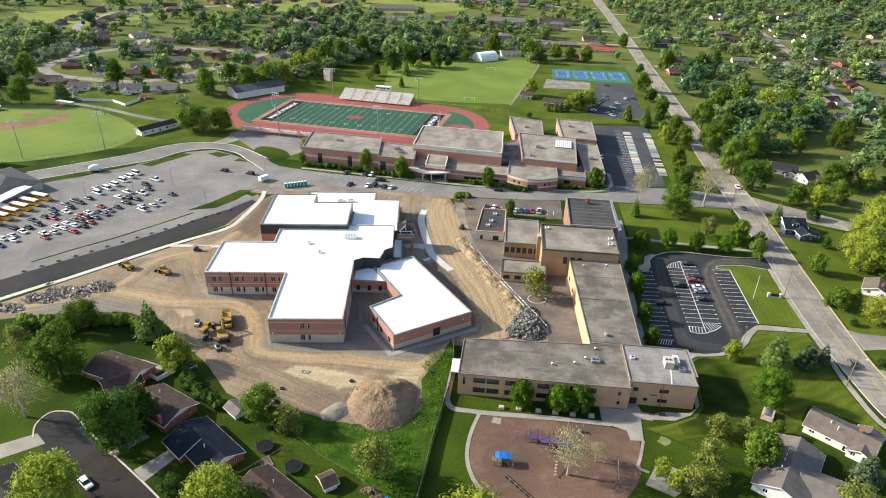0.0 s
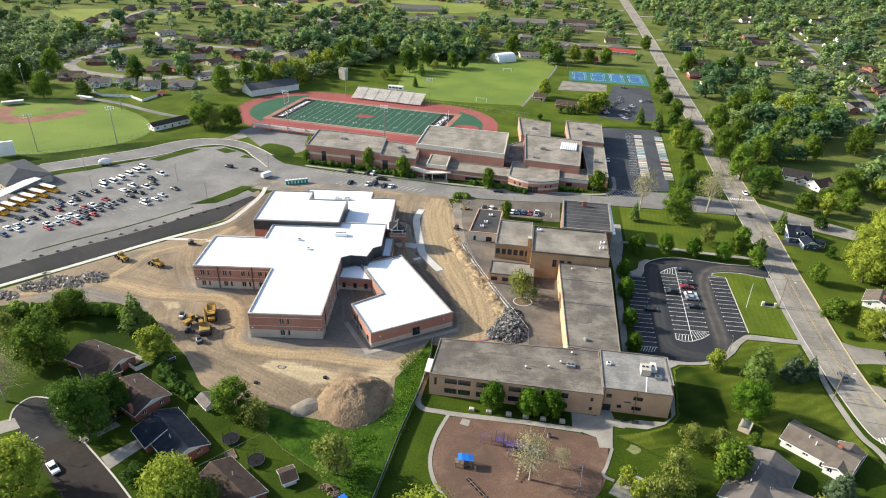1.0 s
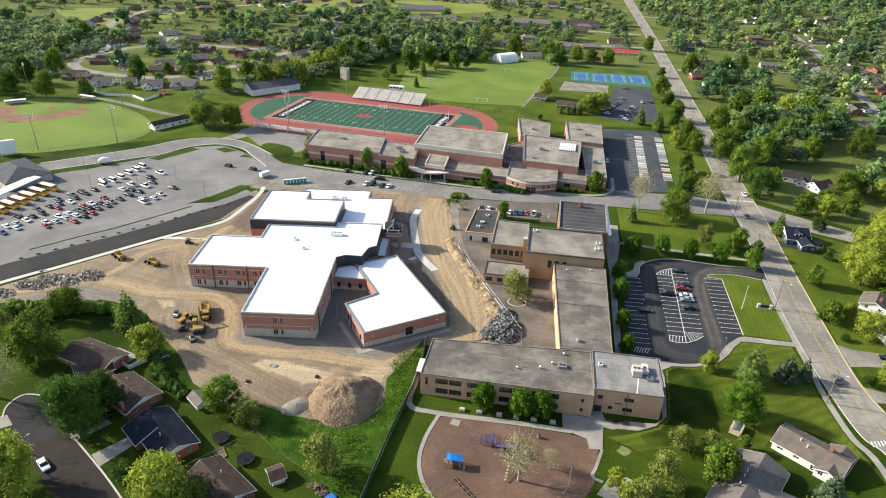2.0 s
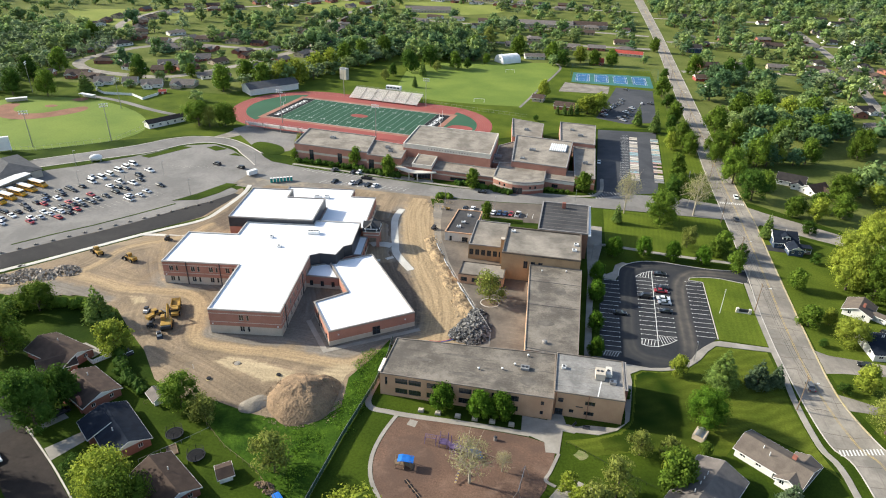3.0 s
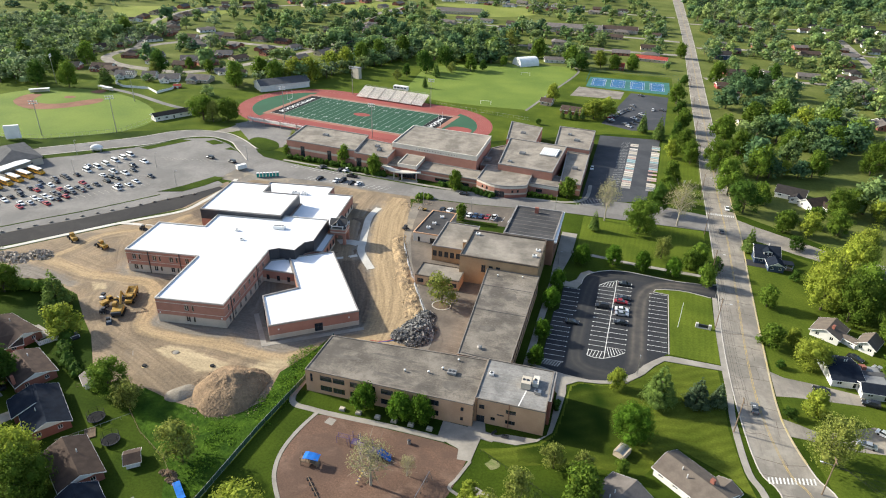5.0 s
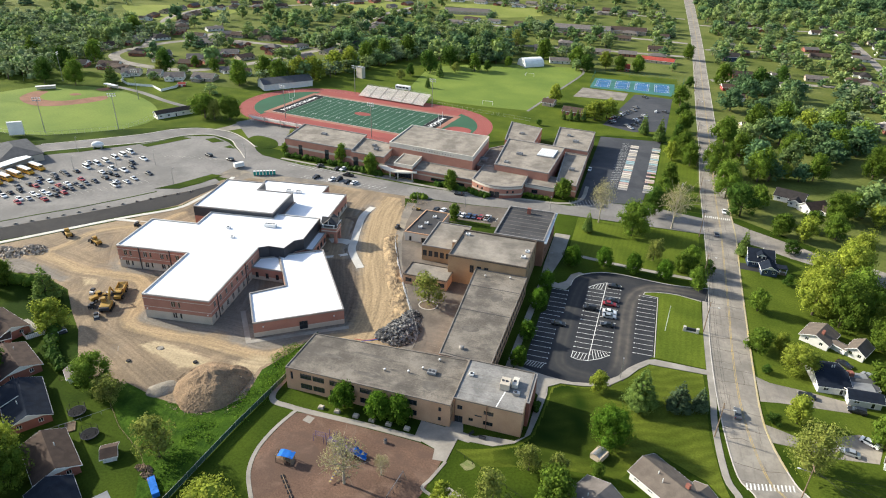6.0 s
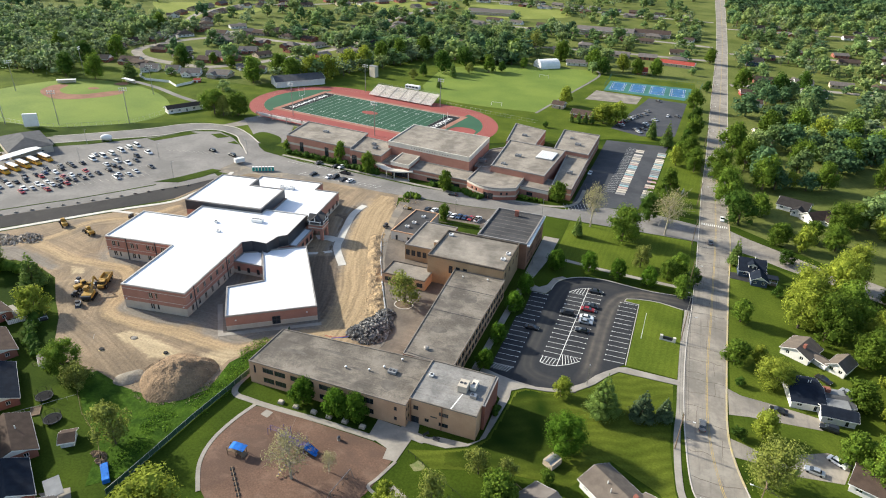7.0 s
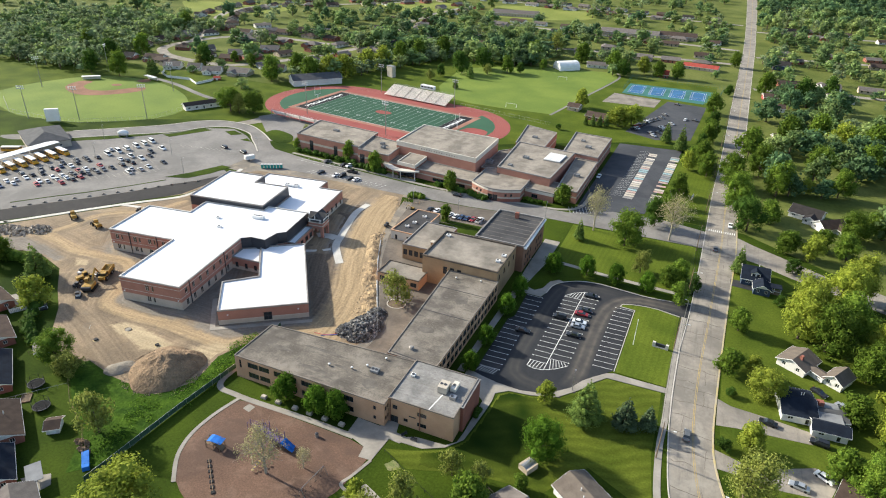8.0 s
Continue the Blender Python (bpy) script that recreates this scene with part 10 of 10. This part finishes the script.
for a, b, c, d in ((-1.25, -1.75, 1.25, -1.6), (-1.25, 1.6, 1.25, 1.75), (-1.25, -1.6, -1.1, 1.6), (1.1, -1.6, 1.25, 1.6)):
    part("board", box(a, b, 0, c, d, 0.3), M["wood"], sb)
chunks("woodpile", "long stack of split firewood by the garden", [(-24.5, 120.5, 2.4, 1.0, 0.9), (-22, 118.8, 2.0, 0.9, 0.9)], M["wood"], 160, 0.28, 12)
tp = thing("tarpaulin", "bright blue tarpaulin over a woodpile", "tarpaulin", (-18.6, 116.6, 0), -40)
part("sheet", extrude_profile([(-3.2, 0.0), (-2.8, 0.9), (-1, 1.1), (1.2, 0.95), (2.9, 1.0), (3.2, 0.0)], 0.8), BLUE, tp)
pg = thing("pergola", "weathered wooden pergola beside the grey bungalow", "pergola", (72.6, 145.2, 0), 58)
for u in (-2.2, 2.2):
    for v in (-1.5, 1.5):
        part("post", box(u - 0.1, v - 0.1, 0, u + 0.1, v + 0.1, 2.4), M["wood"], pg)
for i in range(9):
    part("slat", box(-2.4 + i * 0.58, -1.9, 2.4, -2.28 + i * 0.58, 1.9, 2.55), M["wood"], pg)
dk = thing("deck", "small weathered timber deck behind the house", "deck", (72.0, 141.0, 0), 58)
for i in range(8):
    part("plank", box(-2.0 + i * 0.5, -1.6, 0.3, -1.55 + i * 0.5, 1.6, 0.38), M["wood"], dk)
flat("driveway", [(-82.2, 119.4), (-75.9, 128.0), (-73.2, 126.2), (-77.9, 116.4)], 0.05, M["concrete"], "pale concrete driveway to a bungalow", "driveway")
flat("driveway", [(-91.2, 123.5), (-86.1, 131.2), (-84.0, 130.2), (-89.0, 122.8)], 0.05, M["concrete"], "pale concrete driveway to a brick bungalow", "driveway")
flat("driveway", [(-112.7, 127.6), (-108.5, 124.6), (-118, 117), (-122, 121)], 0.05, M["concrete"], "pale concrete driveway by the turning circle", "driveway")
flat("patio", [(-101.6, 156.6), (-101.4, 159.6), (-94.4, 157.4), (-95.8, 153.6)], 0.05, M["concrete"], "pale concrete patio behind a bungalow", "paving")
flat("turning_circle", [(-114.9, 132.9), (-114.0, 134.6), (-110.5, 135.4), (-107.5, 134.7), (-101.8, 130.4), (-95, 124), (-103, 118), (-108, 123.0), (-112.7, 126.6), (-114.6, 129.6)], 0.04, M["fresh_asphalt"], "dark asphalt turning circle", "road", 4)
structure("kerb_4", strip(curve([(-112.9, 126.2), (-115.2, 130.5), (-114.4, 135), (-110.5, 136.0), (-107.3, 135.1), (-101.6, 130.9), (-94.4, 126.2), (-82.2, 118.8), (-72.9, 112.9), (-60, 104)], 5), -0.2, 0.2, 0, 0.14), M["kerb"], "pale kerb round the turning circle", "kerb")
flat("driveway", [(120.2, 207), (123.7, 205.2), (132.3, 204.6), (144.7, 203.2), (143.8, 198.5), (125.3, 196.6), (120.2, 195.5)], 0.06, M["road"], "pale concrete driveway off the street", "driveway")
flat("driveway", [(119.8, 186), (124.1, 184.8), (129.4, 182.8), (143.7, 190), (149, 188), (146, 180), (135.7, 178.4), (125.5, 179.3), (120.6, 179.3)], 0.06, M["road"], "pale gravel driveway off the street", "driveway")
flat("driveway", [(121.8, 281.6), (125.6, 281.6), (125.8, 279.4), (129.4, 279.0), (131.6, 277.6), (131.4, 275.6), (121.8, 276.4)], 0.06, M["asphalt"], "short dark driveway by the cottage", "driveway")
flat("west_drive", [(-157, 350), (-150, 362), (-150, 379), (-157, 377), (-161, 360), (-165, 349)], 0.045, M["road"], "pale drive up to the stadium", "road", 3)
path("field_path", [(-196, 382.5), (-210, 384.5), (-232, 391), (-262, 403), (-290, 410)], 4.0, 0.04, M["old_asphalt"], "grey path past the ball field")
for pts in ([(-185.7, 310.8), (-173.1, 330.6), (-167, 331), (-179.6, 309.4)], [(-159.1, 332.4), (-155.4, 336.2), (-146.8, 333), (-151.5, 328.5)], [(-141.4, 324.3), (-139.9, 328.4), (-133.8, 324.4)], [(-206, 291), (-188, 310), (-190, 313), (-210, 294)]):
    flat("grass_island", pts, 0.14, M["grass"], "small grass island in the car park", "grass")
flat("grass_wedge", [(-136.5, 262.1), (-130.0, 272.2), (-123.0, 287.5), (-117.5, 287.5), (-120.5, 276), (-126, 266)], 0.14, M["grass"], "grass wedge beside the car park", "grass")
path("lane_edge", [(-240, 125), (-173, 209), (-164, 220.4), (-153.6, 232.2), (-143, 246.4), (-133.6, 260), (-126, 271)], 5.5, 0.04, M["old_asphalt"], "grey asphalt margin of the car park", "road")
flat("grass_verge", [(-172.5, 208.6), (-163.5, 220), (-153, 231.8), (-142.4, 246), (-133, 259.4), (-133.6, 259.8), (-142.9, 246.4), (-153.5, 232.2), (-164, 220.4), (-173, 209.0)], 0.14, M["grass"], "thin grass verge between car park and black road", "grass")

# barrels along the black road
for i in range(15):
    t = i / 14
    b = thing("barrier_block", "small pale concrete block beside the black road", "barrier", (-171 + 52 * t, 202 + 63 * t, 0.05), 50, "blocks along the road")
    part("block", box(-0.7, -0.3, 0, 0.7, 0.3, 0.5, bevel=0.06), M["concrete"], b)
    part("strap", box(-0.1, -0.31, 0.0, 0.1, 0.31, 0.52), M["dark"], b)


# poles, street lamps, wires
def utility_pole(x, y, h, turn=0.0, arm=True):
    p = thing("utility_pole", "weathered wooden utility pole with crossarms", "utility pole", (x, y, 0), turn, "utility poles")
    part("pole", tube((0, 0, 0), (0, 0, h), 0.17, 0.11, 8), M["wood"], p)
    part("crossarm", box(-1.2, -0.07, h - 0.7, 1.2, 0.07, h - 0.55), M["wood"], p)
    for u in (-1.1, -0.5, 0.5, 1.1):
        part("insulator", tube((u, 0, h - 0.55), (u, 0, h - 0.3), 0.06), M["panel"], p)
    if arm:
        part("lamp_arm", tube((0, 0, h - 2.0), (0, 2.6, h - 1.6), 0.05), M["steel"], p)
        part("lamp", box(-0.14, 2.4, h - 1.7, 0.14, 3.1, h - 1.5, bevel=0.04), M["white"], p)


POLES = [(124.6, 160.8), (106.8, 176.5), (106.4, 226.1), (107.8, 262.0), (108.2, 300.0), (109.6, 344.0), (110.8, 392.0), (112.2, 440.0), (114.0, 500.0), (116.0, 570.0), (118.5, 650.0)]
for i, (x, y) in enumerate(POLES):
    utility_pole(x, y, 11.5, -90 if i else 90, True)
for k, u in enumerate((-1.1, -0.5, 0.5, 1.1)):
    cu = bpy.data.curves.new("wire", "CURVE")
    cu.dimensions, cu.bevel_depth = "3D", 0.025
    sp = cu.splines.new("POLY")
    pts = []
    for (ax, ay), (bx, by) in zip(POLES[1:], POLES[2:]):
        pts += [(ax + (bx - ax) * s, ay + (by - ay) * s + u * 0.2, 11.25 - 1.4 * 4 * s * (1 - s), ax) for s in (0, 0.25, 0.5, 0.75)]
    sp.points.add(len(pts) - 1)
    for q, p in zip(sp.points, pts):
        q.co = (p[0] + u, p[1], p[2], 1)
    cu.materials.append(M["dark"])
    tagged(new("wire", cu), "thin dark power line between the poles", "wire", "power lines")
for k in range(5):
    cu = bpy.data.curves.new("wire", "CURVE")
    cu.dimensions, cu.bevel_depth = "3D", 0.025
    sp = cu.splines.new("POLY")
    sp.points.add(8)
    for i in range(9):
        s = i / 8
        sp.points[i].co = (124.6 + (156 - 124.6) * s, 160.8 + (130 + 9 * k - 160.8) * s, 10.8 - 0.5 * k - 4 * s * (1 - s), 1)
    cu.materials.append(M["dark"])
    tagged(new("wire", cu), "thin dark power line from the pole", "wire", "power lines")


def lamp_post(x, y, h, turn):
    p = thing("street_lamp", "slim grey lamp post with a short arm", "lamp post", (x, y, 0.0), turn, "lamp posts")
    part("pole", tube((0, 0, 0), (0, 0, h), 0.1, 0.07), M["steel"], p)
    part("arm", tube((0, 0, h), (0.9, 0, h + 0.15), 0.05), M["steel"], p)
    part("lamp", box(0.6, -0.18, h + 0.05, 1.2, 0.18, h + 0.2, bevel=0.04), M["steel"], p)


for x, y, h, t in ((81.8, 192.8, 6.5, 90), (51.4, 252, 6, 0), (8.5, 286.5, 7, 90), (-15, 290, 7, 90), (44, 303, 7, 90), (-187, 266, 8, 40), (-170, 276, 8, 40), (-157, 288, 8, 40), (-132, 270, 8, 40), (-208, 290, 8, 0), (-120, 313, 8, 200), (108, 246, 7, 180), (-96.5, 116.6, 6, 60)):
    lamp_post(x, y, h, t)
fp = thing("flagpole", "white flagpole standing in the lawn", "flagpole", (94.4, 222.6, 0.1))
part("pole", tube((0, 0, 0), (0, 0, 9.4), 0.09, 0.05, 8), M["white"], fp)
part("ball", tube((0, 0, 9.4), (0, 0, 9.6), 0.12, 0.08, 8), M["white"], fp)
sg = thing("school_sign", "low stone sign with a dark panel in the lawn", "sign", (102.4, 224.6, 0.1), -4)
part("panel", box(-1.5, -0.2, 0.4, 1.5, 0.2, 1.5, bevel=0.04), M["panel"], sg)
for s in (-1, 1):
    part("pier", box(s * 2.0 - 0.45, -0.45, 0, s * 2.0 + 0.45, 0.45, 1.7, bevel=0.04), M["pale"], sg)
part("plinth", box(-2.2, -0.4, 0, 2.2, 0.4, 0.4), M["pale"], sg)
sg2 = thing("notice_sign", "white framed sign in the verge by the street", "sign", (102.5, 357, 0), 80)
part("panel", box(-1.4, -0.12, 0.5, 1.4, 0.12, 1.7), M["white"], sg2)
for s in (-1, 1):
    part("post", box(s * 1.6 - 0.2, -0.2, 0, s * 1.6 + 0.2, 0.2, 1.9), M["pale"], sg2)
# high school front: curved canopy with columns
cn = thing("entrance_canopy", "pale curved canopy on columns at the high school door", "canopy", (-36.0, 316.6, 0), -6)
line = [(-11 + 2.2 * i, 1.6 - 4.4 * math.sin(math.pi * i / 10)) for i in range(11)]
bm = bmesh.new()
add_strip(bm, line, 0.0, 3.4, 3.7, 4.3)
bmesh.ops.recalc_face_normals(bm, faces=bm.faces[:])
part("deck", bm, M["pale"], cn)
for i in (1, 4, 6, 9):
    part("column", tube((line[i][0], line[i][1] + 0.5, 0), (line[i][0], line[i][1] + 0.5, 3.7), 0.25, 0.25, 10), M["pale"], cn)
for pts in ([(-43, 318), (-36, 317)], [(-34, 316.6), (-26, 316)]):
    flat("forecourt", [(pts[0][0], pts[0][1] - 4), (pts[1][0], pts[1][1] - 4), pts[1], pts[0]], 0.1, M["concrete"], "concrete forecourt of the high school", "paving")
path("front_walk", [(-103, 320.5), (-60, 316), (-22, 312), (5, 310.8), (30, 312.6), (48, 314.5), (56, 322), (57, 340)], 1.8, 0.13, M["concrete"], "concrete walk along the high school")
# letters on the gym frieze, too small to read
for i in range(16):
    bar = box(0, -0.06, 0, 0.55 if i % 5 else 0.3, 0.02, 0.5)
    o = part("letter_bar", bar, M["coping"], high_school)
    s = (14 + 1.5 * i) / 47.2
    o.matrix_basis = pose(-46.4 + 46.8 * s, 334.4 - 6.0 * s - 0.08, 10.4, 0, 0, -7.3)

for x, y, t in ((-14.5, 570.5, 4), (-26, 470, 184)):
    g = thing("soccer_goal", "white soccer goal on the practice field", "goal", (x, y, 0), t, "soccer goals")
    part("crossbar", tube((-3.66, 0, 2.44), (3.66, 0, 2.44), 0.1), M["white"], g)
    for u in (-3.66, 3.66):
        part("upright", tube((u, 0, 0), (u, 0, 2.44), 0.1), M["white"], g)
        part("stay", tube((u, 0, 2.4), (u, 1.8, 0), 0.05), M["white"], g)

wf = thing("privacy_fence", "white vinyl privacy fence round a back garden", "fence", (0, 0, 0))
line = [(-301, 430), (-297, 423), (-285, 416.5), (-265, 418.5), (-251.5, 410.5), (-249, 424), (-254, 438)]
for a, b in zip(line, line[1:]):
    d = Vector(b) - Vector(a)
    n = max(1, int(d.length / 2.4))
    for i in range(n):
        p = Vector(a) + d * (i / n)
        o = part("panel", box(0.06, -0.03, 0.08, d.length / n, 0.03, 1.8), M["white"], wf)
        o.matrix_basis = pose(p.x, p.y, 0, 0, 0, math.degrees(math.atan2(d.y, d.x)))
hose = thing("barrier_netting", "red and blue plastic netting heaped by the rubble", "netting", (0, 0, 0))
for line, c in (([(1.0, 184.4), (4.8, 185.0), (7.9, 187.6), (7.0, 190.2)], mat("red_plastic", (0.40, 0.10, 0.08), None, 0.8, fine=3.0)), ([(3.6, 183.9), (6.4, 185.6), (8.6, 187.0)], mat("blue_plastic", (0.08, 0.12, 0.30), None, 0.8, fine=3.0))):
    part("net", strip(curve(line, 5), -0.14, 0.14, 0, 0.25), c, hose)

path("play_edge", [(42.8, 145.7), (41.0, 139.4), (40.0, 136.4), (42.5, 135.0)], 0.8, 0.115, M["concrete"], "concrete edging of the playground")

# the dormer and porch of the corner cottage
dormer = part("dormer", box(-1.5, -4.0, 2.9, 1.5, -0.6, 4.7), WALLS["white"], cottage, "white dormer with a dark roof")
bm = bmesh.new()
for s in (-1, 1):
    lower, upper = [[(s * 1.9, y, 4.55 + k), (0.0, y, 5.55 + k)] for k, y in ((0.0, 0), (0.14, 0))]
    loop = [bm.verts.new((p[0], y, p[2])) for y in (-4.3, -0.2) for p in (lower[0], lower[1], upper[1], upper[0])]
    bm.faces.new(loop[:4]), bm.faces.new(loop[4:][::-1])
    for i in range(4):
        bm.faces.new((loop[i], loop[(i + 1) % 4], loop[4 + (i + 1) % 4], loop[4 + i]))
bmesh.ops.recalc_face_normals(bm, faces=bm.faces[:])
part("roof", bm, ROOFS["navy"], dormer)
part("gable", extrude_profile([(-1.5, 4.7), (1.5, 4.7), (0.0, 5.5)], 0.1), WALLS["white"], dormer).location.y = -3.9
for x in (-0.75, 0.75):
    part("window", box(x - 0.5, -4.06, 3.3, x + 0.5, -3.98, 4.5), M["glass"], dormer)
cd = thing("porch", "white-railed porch of the dark blue cottage", "porch", (136.2, 277.9, 0), 2)
part("deck", box(-2.4, -1.6, 0, 2.4, 1.6, 0.5), M["wood"], cd)
part("roof", box(-2.6, -1.8, 2.6, 2.6, 1.8, 2.8, bevel=0.05), ROOFS["navy"], cd)
for u in (-2.2, 0, 2.2):
    part("post", box(u - 0.08, -1.6, 0.5, u + 0.08, -1.44, 2.6), M["white"], cd)
part("rail", box(-2.3, -1.6, 1.3, 2.3, -1.5, 1.42), M["white"], cd)

# turning circle, back gardens and porches
bulb = curve([(-108.0, 123.6), (-112.9, 126.2), (-115.2, 130.5), (-114.4, 135), (-110.5, 136.0), (-107.3, 135.1), (-101.6, 130.9), (-97, 127.6)], 6)
flat("turning_circle", bulb + [(-98, 120), (-104, 121)], 0.037, bpy.data.materials["dark_street"], "dark round end of the street", "road")
flat("patio", [(-102.6, 158.2), (-101.8, 159.7), (-93.9, 156.3), (-94.8, 153.4)], 0.08, M["concrete"], "grey concrete patio behind a bungalow", "paving")
dk = thing("garden_deck", "dark wooden deck beside a white fence", "deck", (-86.8, 156.8, 0), 58)
part("frame", box(-2.4, -1.8, 0, 2.4, 1.8, 0.45), M["dark"], dk)
for i in range(12):
    part("plank", box(-2.4 + 0.4 * i, -1.8, 0.45, -2.04 + 0.4 * i, 1.8, 0.5), M["panel"], dk)
for u in (-2.3, 0, 2.3):
    part("post", box(u - 0.06, -1.8, 0.5, u + 0.06, -1.68, 1.4), M["white"], dk)
part("rail", box(-2.3, -1.8, 1.4, 2.3, -1.68, 1.48), M["white"], dk)
pr_ = thing("patio_cover", "pale flat patio roof on posts behind a bungalow", "patio cover", (-24.0, 107.8, 0), -32)
part("roof", box(-3.1, -1.7, 2.5, 3.1, 1.7, 2.65, bevel=0.04), M["roof_grey"], pr_, "pale corrugated sheet roof")
for u in (-2.9, 0, 2.9):
    part("post", box(u - 0.07, -1.6, 0, u + 0.07, -1.46, 2.5), M["white"], pr_)
flat("patio", [(-27.8, 106.6), (-22.8, 110.6), (-20.0, 108.3), (-21.2, 104.5)], 0.07, M["concrete"], "grey concrete patio behind a bungalow", "paving")
ad = thing("house_addition", "flat-roofed grey addition behind the white house", "house", (147.0, 210.6, 0), 6)
part("wall", box(-3.6, -4.0, 0, 3.6, 4.0, 2.6), WALLS["white"], ad)
part("roof", box(-3.8, -4.2, 2.6, 3.8, 4.2, 2.8, bevel=0.04), M["roof_grey"], ad, "flat light grey roof")
part("chimney", box(-1.4, 1.9, 2.8, -0.2, 2.7, 4.0), M["dark_brick"], ad, "red brick chimney")
part("window", box(3.6, -1.0, 1.0, 3.66, 1.0, 2.0), M["glass"], ad)
flat("play_pad", [(3.5, 149.3), (5.7, 149.0), (5.4, 146.7), (3.0, 147.2)], 0.08, M["concrete"], "small concrete pad at the edge of the mulch", "paving")
st = thing("stepping_frame", "row of low dark stepping squares in the mulch", "play equipment", (0, 0, 0.05))
for i in range(7):
    x, y = 7.7 + 1.2 * i, 128.9 - 1.15 * i
    o = part("step", box(-0.45, -0.45, 0, 0.45, 0.45, 0.22, bevel=0.03), M["dark"], st)
    o.matrix_basis = pose(x, y, 0, 0, 0, 40)
part("beam", box(0, -0.08, 0.1, 10.4, 0.08, 0.24), M["wood"], st).matrix_basis = pose(7.2, 129.4, 0, 0, 0, -43.8)
